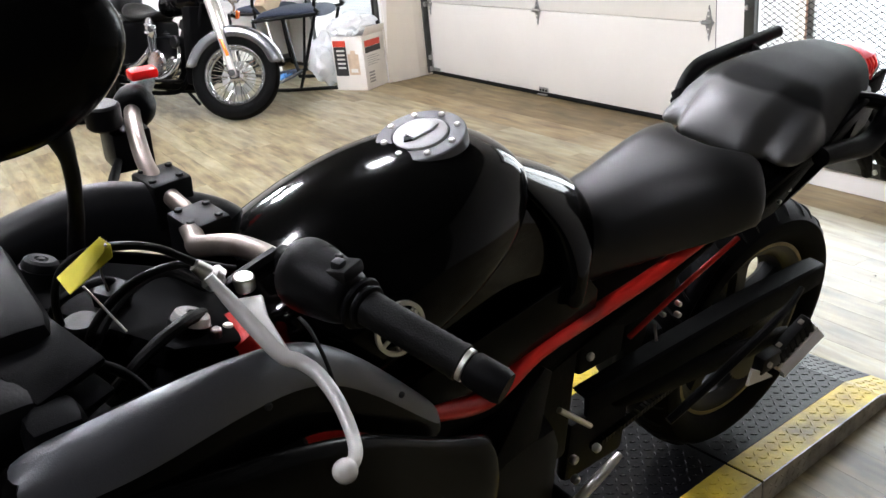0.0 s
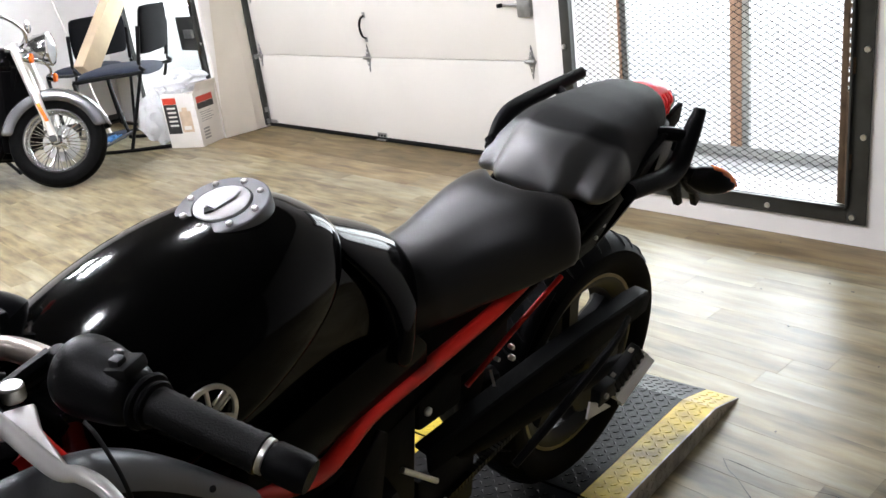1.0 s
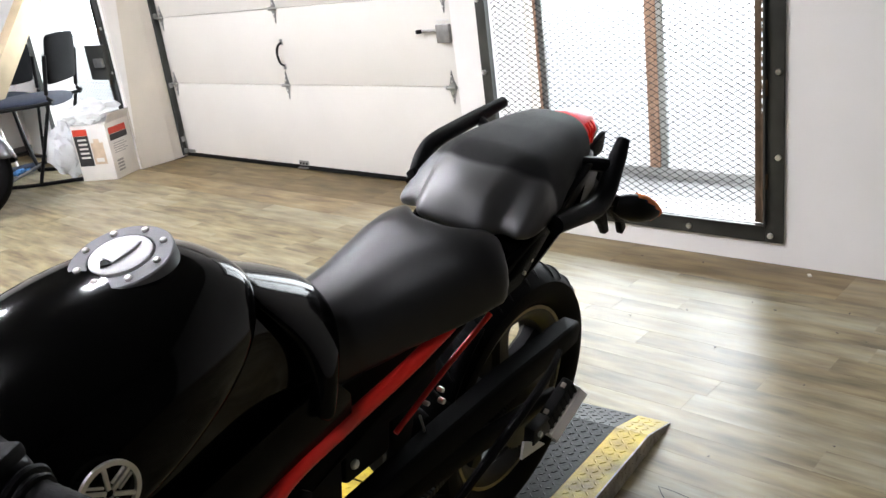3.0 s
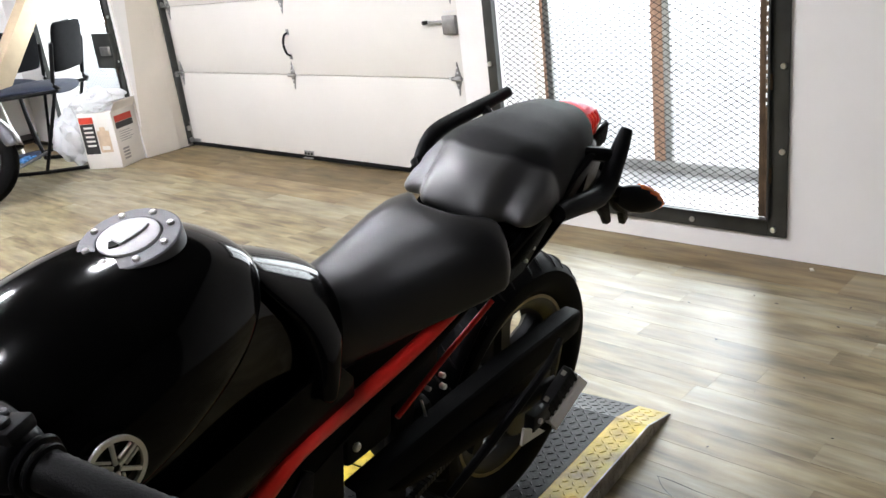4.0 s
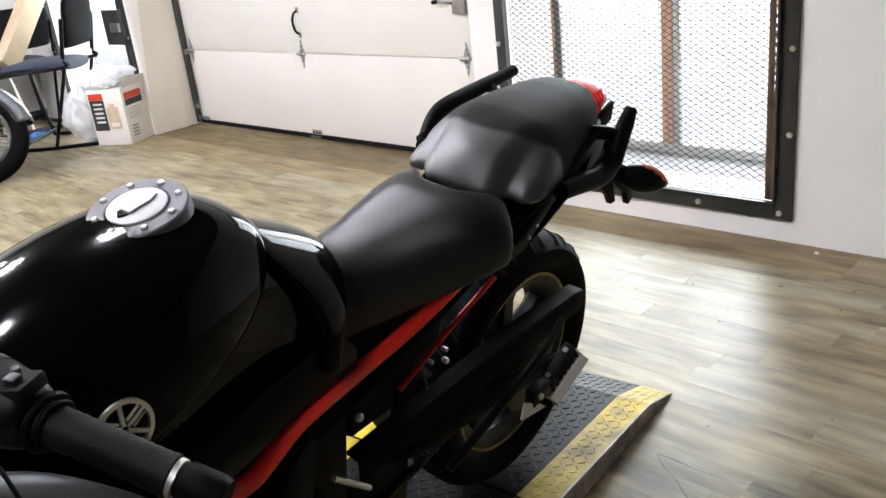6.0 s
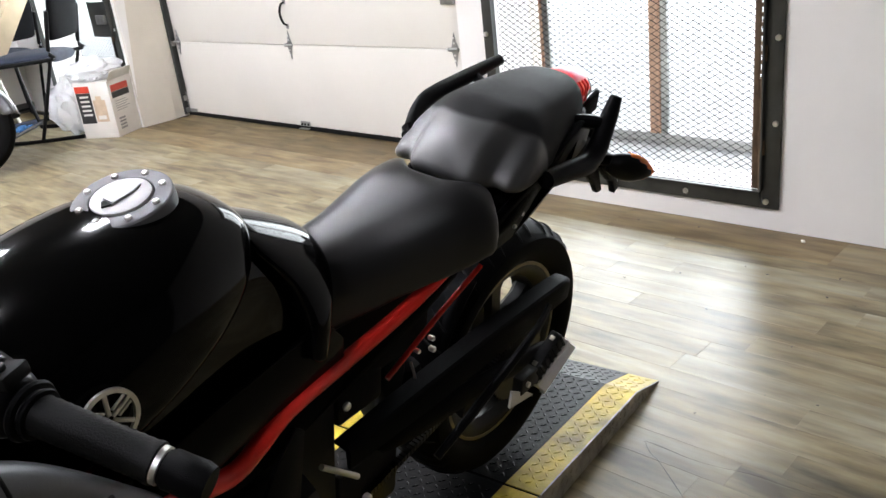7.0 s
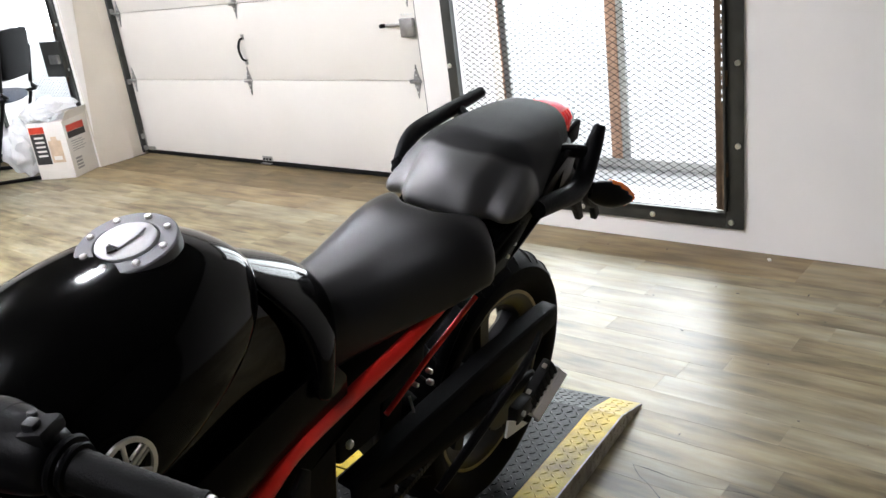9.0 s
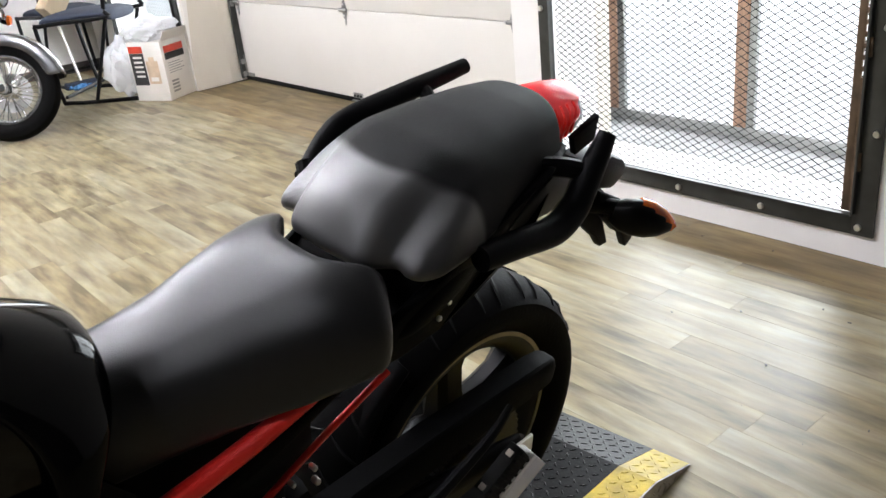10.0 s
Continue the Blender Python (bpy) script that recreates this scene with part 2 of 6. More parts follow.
BACK_CLOTH = material("black_back_cloth", (0.004, 0.004, 0.005), 0.85, bump=0.5, scale=500, vary=0.25, vscale=12, Specular_IOR_Level=0.1)
BLUE_RAG = material("blue_cloth", (0.06, 0.2, 0.45), 0.8, bump=0.6, scale=120, vary=0.3, vscale=20)
TAG = material("yellow_card_tag", (0.92, 0.8, 0.05), 0.5, bump=0.1, scale=200, vary=0.1, vscale=30)
SEAL = material("black_rubber_seal", (0.008, 0.008, 0.008), 0.65, bump=0.3, scale=100, vary=0.3, vscale=10, Specular_IOR_Level=0.15)
BASE = material("dark_baseboard", (0.06, 0.055, 0.05), 0.5, bump=0.2, scale=60, vary=0.2, vscale=5)
BOARDS = plank_material("greyed_oak_boards", (0.11, 0.086, 0.048), (0.29, 0.249, 0.154), (0.45, 0.404, 0.278), 0.36)
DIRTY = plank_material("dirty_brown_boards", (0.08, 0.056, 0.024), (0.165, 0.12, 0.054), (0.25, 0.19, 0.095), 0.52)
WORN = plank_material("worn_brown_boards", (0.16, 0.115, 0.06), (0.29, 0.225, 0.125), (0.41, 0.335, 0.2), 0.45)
TUBE = glow("lamp_diffuser", (0.915, 0.912, 0.985), 280.0)
DAY = glow("bright_day_haze", (0.9, 0.96, 1.0), 15.0)


# ---- mesh tools ----
def part(name, bm, mat, parent=None, label="", smooth=True, sub=0, angle=35):
    """Link a bmesh as one mesh object under a thing or a part."""
    me = bpy.data.meshes.new(name)
    bmesh.ops.recalc_face_normals(bm, faces=bm.faces)
    bm.to_mesh(me)
    bm.free()
    me.materials.append(mat)
    if smooth:
        for p in me.polygons:
            p.use_smooth = True
        if not sub:
            me.set_sharp_from_angle(angle=radians(angle))
    ob = new(name, me)
    if parent:
        ob.parent = parent
    if label:
        ob["label"] = label
    if sub:
        s = ob.modifiers.new("smooth", "SUBSURF")
        s.levels = s.render_levels = sub
    return ob


def thing(name, label, category, m=None, group="", kind=""):
    ob = new(name)
    if m is not None:
        ob.matrix_basis = m
    return tagged(ob, label, category, group, kind)


def box_bm(x0, x1, y0, y1, z0, z1, bevel=0.0, bm=None, m=None):
    own = bmesh.new()
    bmesh.ops.create_cube(own, size=1, matrix=Matrix.Translation(((x0 + x1) / 2, (y0 + y1) / 2, (z0 + z1) / 2)) @ Matrix.Diagonal((x1 - x0, y1 - y0, z1 - z0, 1)))
    if bevel:
        bmesh.ops.bevel(own, geom=own.edges[:], offset=bevel, segments=2, affect="EDGES", profile=0.5)
    if m is not None:
        bmesh.ops.transform(own, matrix=m, verts=own.verts)
    return merge(bm, own)


def merge(bm, own):
    if bm is None:
        return own
    me = bpy.data.meshes.new("piece")
    own.to_mesh(me)
    own.free()
    bm.from_mesh(me)
    bpy.data.meshes.remove(me)
    return bm


def loft(sections, closed=True, caps=True, bm=None):
    """Skin a row of sections with the same number of points."""
    own = bmesh.new()
    rows = [[own.verts.new(p) for p in s] for s in sections]
    n = len(rows[0])
    for a, b in zip(rows, rows[1:]):
        for k in range(n if closed else n - 1):
            own.faces.new((a[k], a[(k + 1) % n], b[(k + 1) % n], b[k]))
    if caps and closed:
        own.faces.new(rows[0][::-1])
        own.faces.new(rows[-1])
    return merge(bm, own)


def smooth_path(points, steps=6):
    """A Catmull-Rom line through the points."""
    p = [Vector(q) for q in points]
    if len(p) < 3:
        return p
    p = [2 * p[0] - p[1], *p, 2 * p[-1] - p[-2]]
    out = []
    for a, b, c, d in zip(p, p[1:], p[2:], p[3:]):
        for k in range(steps):
            t = k / steps
            out.append(0.5 * (2 * b + (c - a) * t + (2 * a - 5 * b + 4 * c - d) * t * t + (3 * b - a - 3 * c + d) * t ** 3))
    return out + [p[-2]]


def tube(points, radius, sides=12, steps=6, bm=None, flat=1.0, smooth=True):
    """A round rod along a line; radius: one number or one for each point given. flat squeezes it upright."""
    pts = smooth_path(points, steps) if smooth and len(points) > 2 else [Vector(q) for q in points]
    n = len(pts)
    if isinstance(radius, (int, float)):
        rad = [radius] * n
    else:
        rad = np.interp(np.linspace(0, len(radius) - 1, n), range(len(radius)), radius).tolist()
    sections = []
    for k, p in enumerate(pts):
        d = (pts[min(k + 1, n - 1)] - pts[max(k - 1, 0)]).normalized()
        side = d.cross((0, 0, 1))
        side = side.normalized() if side.length > 0.05 else d.cross((0, 1, 0)).normalized()
        up = side.cross(d)
        sections.append([p + rad[k] * (math.cos(a) * side + flat * math.sin(a) * up) for a in (2 * math.pi * i / sides for i in range(sides))])
    return loft(sections, bm=bm)


def lathe(profile, sides=32, m=None, bm=None, closed=False):
    """Turn a profile of (radius, height) about z, then move it by m."""
    own = bmesh.new()
    rows = [[own.verts.new((r * math.cos(a), r * math.sin(a), h)) for r, h in profile] for a in (2 * math.pi * i / sides for i in range(sides))]
    n = len(profile)
    for a, b in zip(rows, rows[1:] + rows[:1]):
        for k in range(n if closed else n - 1):
            own.faces.new((a[k], a[(k + 1) % n], b[(k + 1) % n], b[k]))
    bmesh.ops.remove_doubles(own, verts=own.verts, dist=1e-6)
    bmesh.ops.dissolve_degenerate(own, edges=own.edges, dist=1e-7)
    if m is not None:
        bmesh.ops.transform(own, matrix=m, verts=own.verts)
    return merge(bm, own)


def disc(radius, depth, m, sides=20, bevel=0.15, bm=None):
    b = min(radius, depth) * bevel
    return lathe([(0, 0), (radius - b, 0), (radius, b), (radius, depth - b), (radius - b, depth), (0, depth)], sides, m, bm)


def ball(radius, m, bm=None, u=20, v=12):
    own = bmesh.new()
    bmesh.ops.create_uvsphere(own, u_segments=u, v_segments=v, radius=radius, matrix=m)
    return merge(bm, own)


def slab(outline, thick, bm=None, bevel=0.0):
    """A plate: an outline of 3D points in one plane, given thickness along its normal, half to each side."""
    own = bmesh.new()
    vs = [own.verts.new(p) for p in outline]
    f = own.faces.new(vs)
    f.normal_update()
    nrm = f.normal.copy()
    for v in vs:
        v.co -= nrm * thick / 2
    r = bmesh.ops.extrude_face_region(own, geom=[f])
    bmesh.ops.translate(own, verts=[g for g in r["geom"] if isinstance(g, bmesh.types.BMVert)], vec=nrm * thick)
    if bevel:
        bmesh.ops.bevel(own, geom=own.edges[:], offset=bevel, segments=2, affect="EDGES", profile=0.5)
    return merge(bm, own)


def along(a, b):
    """The pose at a whose z axis points to b."""
    a, b = Vector(a), Vector(b)
    return Matrix.Translation(a) @ (b - a).to_track_quat("Z", "Y").to_matrix().to_4x4()


SIDE = Matrix.Rotation(radians(90), 4, "X")  # z to -y: for what turns about the y axis


# ---- the hall ----
X_WALL, X_DOOR, Y_LEFT, H = 3.2, 3.64, 6.95, 3.3


def wall_east():
    bm = bmesh.new()
    for y0, y1, z0, z1 in ((-4.6, -0.30, 0, H), (-0.30, 1.08, 0, 0.14), (-0.30, 1.08, 2.35, H), (1.08, 1.30, 0, H),
                           (1.30, 4.85, 2.45, H), (4.85, 4.93, 0, H), (4.93, 6.31, 0, 0.14), (4.93, 6.31, 2.35, H), (6.31, 7.15, 0, H)):
        box_bm(X_WALL, X_WALL + 0.3, y0, y1, z0, z1, bm=bm)
    return tagged(part("wall_east", bm, WHITE_WALL, smooth=False), "white painted masonry wall with door and window openings", "wall", kind="structure")


def plain_wall(name, mat, label, *box):
    return tagged(part(name, box_bm(*box), mat, smooth=False), label, "wall", kind="structure")


wall_east()
plain_wall("wall_north", WHITE_WALL, "white painted wall behind the waiting chairs", -4.6, 3.2, Y_LEFT, Y_LEFT + 0.2, 0, H)
plain_wall("wall_south", BACK_WALL, "plain grey painted shop wall", -4.6, 3.2, -4.6, -4.4, 0, H)
plain_wall("wall_west", BACK_WALL, "plain grey painted shop wall", -4.8, -4.6, -4.6, 7.15, 0, H)
tagged(part("ceiling", box_bm(-4.8, 3.9, -4.6, 7.15, H, H + 0.2), CEILING, smooth=False), "dark grey ceiling boards", "ceiling", kind="structure")
tagged(part("baseboard", box_bm(-4.4, 3.19, Y_LEFT - 0.018, Y_LEFT - 0.001, 0.001, 0.09, 0.004), BASE), "dark rubber baseboard along the white wall", "baseboard", kind="structure")

# jambs and lintel of the garage door recess
jamb = thing("trim", "cream painted jambs round the garage door recess", "door jamb", kind="structure")
part("jamb_left", box_bm(X_WALL + 0.302, 3.74, 4.85, 5.0, 0, 2.6, 0.006), CREAM, jamb)
part("jamb_face", box_bm(X_WALL + 0.002, X_WALL + 0.30, 4.842, 4.849, 0, 2.44), CREAM, jamb, smooth=False)
part("jamb_right", box_bm(X_WALL + 0.302, 3.74, 1.2, 1.3, 0, 2.6, 0.006), CREAM, jamb)
part("lintel", box_bm(X_WALL + 0.302, 3.74, 1.302, 4.848, 2.45, 2.7, 0.006), CREAM, jamb)
bm = slab([(X_WALL + 0.004, 4.836, 0.25), (X_WALL + 0.12, 4.836, 1.3), (X_WALL + 0.2, 4.836, 2.44), (X_WALL + 0.004, 4.836, 2.44)], 0.008)
part("corner_strip", bm, WHITE_WALL, jamb, "tapering white painted corner strip", smooth=False)


# ---- garage door ----
def hinge(parent, y, z, mirrored=1):
    """A stamped steel leaf hinge: two pointed leaves, a knuckle, a pin and screws."""
    x = X_DOOR - 0.003
    bm = slab([(x, y - 0.028, z), (x, y - 0.012, z + 0.045), (x, y, z + 0.095), (x, y + 0.012, z + 0.045), (x, y + 0.028, z)], 0.006)
    slab([(x, y - 0.028, z - 0.002), (x, y - 0.012, z - 0.047), (x, y, z - 0.1), (x, y + 0.012, z - 0.047), (x, y + 0.028, z - 0.002)], 0.006, bm)
    h = part("hinge", bm, STEEL, parent, "galvanised leaf hinge", smooth=False)
    part("knuckle", tube([(x - 0.012, y - 0.036, z), (x - 0.012, y + 0.036, z)], 0.012), STEEL, h)
    part("pin", tube([(x - 0.02, y - 0.05 * mirrored, z + 0.004), (x - 0.02, y + 0.04, z + 0.004)], 0.006), BOLT, h)
    for dz in (0.035, 0.065, -0.035, -0.065):
        disc(0.006, 0.005, Matrix.Translation((x - 0.003, y, z + dz)) @ Matrix.Rotation(radians(-90), 4, "Y"), 10, bm=(bm2 := bmesh.new()))
        part("screw", bm2, BOLT, h)


def garage_door():
    d = thing("garage_door", "cream steel sectional garage door, closed, with galvanised hinges", "garage door")
    z = 0.03
    for k, height in enumerate((0.58, 0.52, 0.52, 0.52, 0.3)):
        bm = box_bm(X_DOOR, X_DOOR + 0.05, 1.66, 4.9, z + 0.0015, z + height - 0.0015, 0.004)
        part("panel", bm, DOOR, d)
        z += height
    # unseen sheet, added to stop daylight leaking through the panel gaps
    part("backing", box_bm(X_DOOR + 0.053, X_DOOR + 0.075, 1.645, 4.89, 0.04, 2.44), SEAL, d, smooth=False)
    part("bottom_seal", box_bm(X_DOOR - 0.006, X_DOOR + 0.056, 1.64, 4.9, 0.001, 0.032, 0.006), SEAL, d, "black rubber bottom seal")
    for y, s in ((4.785, 1), (3.3, 1), (1.74, -1)):
        for zz in (0.61, 1.13, 1.65):
            hinge(d, y, zz, s)
    for y in (4.885, 1.665):
        part("stile", box_bm(X_DOOR - 0.0035, X_DOOR - 0.001, y - 0.02, y + 0.02, 0.04, 2.4), DOOR, d, smooth=False)
    # pull handle over the middle hinge
    x = X_DOOR
    pull = part("handle", tube([(x - 0.004, 3.285, 0.90), (x - 0.03, 3.29, 0.885), (x - 0.042, 3.3, 0.83), (x - 0.03, 3.295, 0.765), (x - 0.004, 3.29, 0.745)], [0.006, 0.008, 0.009, 0.008, 0.006]), BLACK_METAL, d, "dark bow handle")
    part("foot", box_bm(x - 0.006, x - 0.001, 3.27, 3.3, 0.885, 0.925, 0.002), STEEL, pull)
    part("foot", box_bm(x - 0.006, x - 0.001, 3.275, 3.305, 0.72, 0.755, 0.002), STEEL, pull)
    # slide lock at the edge
    lock = part("lock", box_bm(x - 0.028, x - 0.001, 1.70, 1.80, 0.865, 0.97, 0.006), STEEL, d, "galvanised slide lock")
    part("bolt", tube([(x - 0.02, 1.80, 0.935), (x - 0.02, 1.92, 0.935)], 0.009), STEEL, lock)
    part("knob", tube([(x - 0.022, 1.92, 0.935), (x - 0.05, 1.93, 0.935)], 0.012), BLACK_METAL, lock)
    for dy in (0.01, 0.035, 0.06, 0.085):
        part("screw", disc(0.006, 0.005, Matrix.Translation((x - 0.001, 1.71 + dy, 0.99)) @ Matrix.Rotation(radians(-90), 4, "Y"), 8), BOLT, lock)
    # bottom bracket in the middle and corner bracket
    b = part("bottom_bracket", box_bm(x - 0.004, x - 0.001, 3.22, 3.33, 0.012, 0.066, 0.001), STEEL, d)
    box = box_bm(x - 0.03, x - 0.001, 3.225, 3.325, 0.013, 0.019)
    part("flange", box, STEEL, b)
    for dy in (3.24, 3.275, 3.31):
        part("screw", disc(0.008, 0.007, Matrix.Translation((x - 0.004, dy, 0.045)) @ Matrix.Rotation(radians(-90), 4, "Y"), 8), SEAL, b)
    c = part("corner_bracket", box_bm(x - 0.008, x - 0.001, 4.72, 4.9, 0.03, 0.06, 0.002), STEEL, d)
    part("upright", box_bm(x - 0.012, x - 0.002, 4.83, 4.9, 0.06, 0.2, 0.002), STEEL, c)
    # tracks
    for y in (4.842, 1.645):
        t = part("track", box_bm(x - 0.05, x + 0.01, y - 0.008, y, 0.02, 2.4, 0.002), FRAME, d, "dark steel vertical track")
        part("lip", box_bm(x - 0.056, x - 0.05, y - 0.024, y, 0.02, 2.4), FRAME, t)
        for zz in (0.05, 0.15, 0.6, 1.15):
            part("roller", disc(0.022, 0.012, Matrix.Translation((x - 0.03, y - 0.01, zz)) @ SIDE, 16), STEEL, t)


garage_door()


# ---- grille windows ----
def mesh_sheet(y0, y1, z0, z1, x, cw=0.046, ch=0.027):
    """Expanded metal: a grid of diamonds from slanting strands with thicker bonds."""
    verts, faces = [], []

    def strand(a, b, w, t):
        d = Vector((0, b[0] - a[0], b[1] - a[1])).normalized()
        s = Vector((0, -d.z, d.y)) * w
        k = len(verts)
        for p in (a, b):
            c = Vector((x, *p))
            verts.extend((c - s + Vector((-t, 0, 0)), c + s + Vector((-t * 0.2, 0, 0)), c + s + Vector((t, 0, 0)), c - s + Vector((t * 0.2, 0, 0))))
        faces.extend(((k, k + 1, k + 5, k + 4), (k + 1, k + 2, k + 6, k + 5), (k + 2, k + 3, k + 7, k + 6), (k + 3, k, k + 4, k + 7)))

    ny, nz = int((y1 - y0) / cw), int((z1 - z0) / ch)
    cw, ch = (y1 - y0) / ny, (z1 - z0) / nz
    for i in range(ny):
        for j in range(nz):
            y, z = y0 + i * cw, z0 + j * ch
            m = (y + cw / 2, z + ch / 2)
            for p in ((y, z), (y + cw, z), (y, z + ch), (y + cw, z + ch)):
                strand(p, m, 0.00115, 0.0013)
            strand((m[0] - 0.004, m[1]), (m[0] + 0.004, m[1]), 0.0019, 0.002)
            strand((y - 0.004, z), (y + 0.004, z), 0.0019, 0.002)
    me = bpy.data.meshes.new("mesh")
    me.from_pydata(verts, [], faces)
    me.materials.append(MESH)
    return me


def grille_window(name, y0, y1, label):
    z0, z1 = 0.095, 2.4
    w = thing(name, label, "window grille", kind="structure")
    x = X_WALL - 0.002
    f = 0.075
    rails = (("frame_post", y0, y0 + f, z0, z1), ("frame_post", y1 - f, y1, z0, z1), ("frame_rail", y0 + f, y1 - f, z0, z0 + f), ("frame_rail", y0 + f, y1 - f, z1 - f, z1))
    for n, a, b, c, d in rails:
        part(n, box_bm(x - 0.012, x, a + 0.0005, b - 0.0005, c, d, 0.002), FRAME, w)
    # angle legs that stand in the opening
    for n, a, b, c, d in (("angle_leg", y0 + f - 0.008, y0 + f - 0.001, z0 + f, z1 - f), ("angle_leg", y1 - f + 0.001, y1 - f + 0.008, z0 + f, z1 - f)):
        part(n, box_bm(x - 0.03, x - 0.0125, a, b, c, d), FRAME, w)
    part("angle_leg", box_bm(x - 0.03, x - 0.0125, y0 + f, y1 - f, z0 + f - 0.008, z0 + f - 0.001), FRAME, w)
    # rusty hinge strip of the swinging leaf
    bars = box_bm(x + 0.001, x + 0.012, y0 + f + 0.021, y0 + f + 0.045, z0 + f, z1 - f, 0.002)
    for k in range(60):
        box_bm(x + 0.001, x + 0.010, y0 + f + 0.012, y0 + f + 0.0205, z0 + f + 0.036 * k, z0 + f + 0.036 * k + (0.036 if k < 12 else 0.016), bm=bars)
    strip = part("hinge_strip", bars, RUST, w, "rusty slotted steel leaf edge")
    part("leaf_edge", tube([(x - 0.004, y0 + f + 0.004, z0 + f), (x - 0.004, y0 + f + 0.004, z1 - f)], 0.007), RUST, strip)
    for zz in (0.35, 0.72, 1.1, 1.5, 1.9):
        part("hinge_barrel", tube([(x - 0.016, y0 + f - 0.006, zz - 0.03), (x - 0.016, y0 + f - 0.006, zz + 0.03)], 0.009), RUST, strip)
    for k in range(4):
        yy = y0 + 0.05 + k * (y1 - y0 - 0.1) / 3.9
        part("bolt", disc(0.012, 0.01, Matrix.Translation((x - 0.012, yy, z0 + 0.03)) @ Matrix.Rotation(radians(-90), 4, "Y"), 10), BOLT, w)
    for yy in (y0 + 0.02, y1 - 0.02):
        for zz in (0.45, 0.78, 1.12, 1.5, 1.9, 2.2):
            part("bolt", disc(0.012, 0.01, Matrix.Translation((x - 0.012, yy, zz)) @ Matrix.Rotation(radians(-90), 4, "Y"), 10), BOLT, w)
    g = new("mesh", mesh_sheet(y0 + f, y1 - f, z0 + f, z1 - f, x + 0.016))
    g.parent = w
    return w


w1 = grille_window("window_1", -0.345, 1.125, "dark steel framed window grille of expanded metal, bolted to the wall")
w2 = grille_window("window_2", 4.885, 6.36, "dark steel grille of expanded metal beside the chairs")
bm = box_bm(X_WALL - 0.05, X_WALL - 0.016, 4.9, 5.2, 0.73, 1.0, 0.004)
lock_box = part("lock_box", bm, FRAME, w2, "black steel lock box")
part("latch", box_bm(X_WALL - 0.075, X_WALL - 0.051, 4.92, 5.06, 0.83, 0.9, 0.006), STEEL, lock_box)

# outer porch seen through the grilles
tagged(part("pavement", box_bm(3.5, 4.32, -3.5, 9.5, -0.06, -0.004), SLAB, smooth=False), "pale concrete strip outside the grilles", "pavement", kind="structure")
tagged(part("ground", box_bm(4.32, 60, -40, 50, -0.12, -0.03), SLAB, smooth=False), "pale sunlit concrete ground outside", "ground", kind="structure")
porch = thing("outer_frame", "brown timber posts on a low sill outside the grille", "post", kind="structure")
part("sill", box_bm(4.21, 4.31, -2.2, 1.64, -0.0035, 0.05, 0.006), SLAB, porch)
for y in (0.735, 1.52, -0.6, -1.4):
    p = part("post", box_bm(4.2, 4.29, y + 0.015, y + 0.08, 0.0505, 2.6, 0.006), POST, porch)
    part("channel", box_bm(4.205, 4.235, y - 0.03, y + 0.012, 0.0505, 2.6, 0.004), STEEL, p)
backdrop = part("backdrop", box_bm(16, 16.1, -16, 48, -0.03, 12), DAY, smooth=False)
tagged(backdrop, "bright white daylight haze beyond the windows", "backdrop", kind="structure")


# ---- ceiling lamps ----
def ceiling_light(x, y, size):
    t = thing("ceiling_light", "square white ceiling light panel, out of view", "ceiling light", pose(x, y, H - 0.08), "ceiling lights")
    h = size / 2
    part("frame", box_bm(-h - 0.025, h + 0.025, -h - 0.025, h + 0.025, 0.03, 0.08, 0.006), STEEL, t)
    part("diffuser", box_bm(-h, h, -h, h, 0.0, 0.0295, 0.01), TUBE, t)


# all out of view; last three added to brighten red rails and far end
for x, y, size in ((1.1, 1.15, 0.255), (0.3, 3.0, 0.4), (-0.4, 0.4, 0.18), (-1.5, -1.7, 0.2), (0.4, 4.6, 0.4), (-2.4, 3.8, 0.26)):
    ceiling_light(x, y, size)


# ---- lift table and ramp ----
RAMP = pose(1.93, -0.515, 0, 0, 0, 6.5)
WIDE, BAND, JOINT, LONG = 0.66, 0.095, -0.69, -2.45


def ramp_z(x):
    return float(np.interp(-x, (0, 0.15, 0.69, 3), (0.004, 0.05, 0.07, 0.07)))


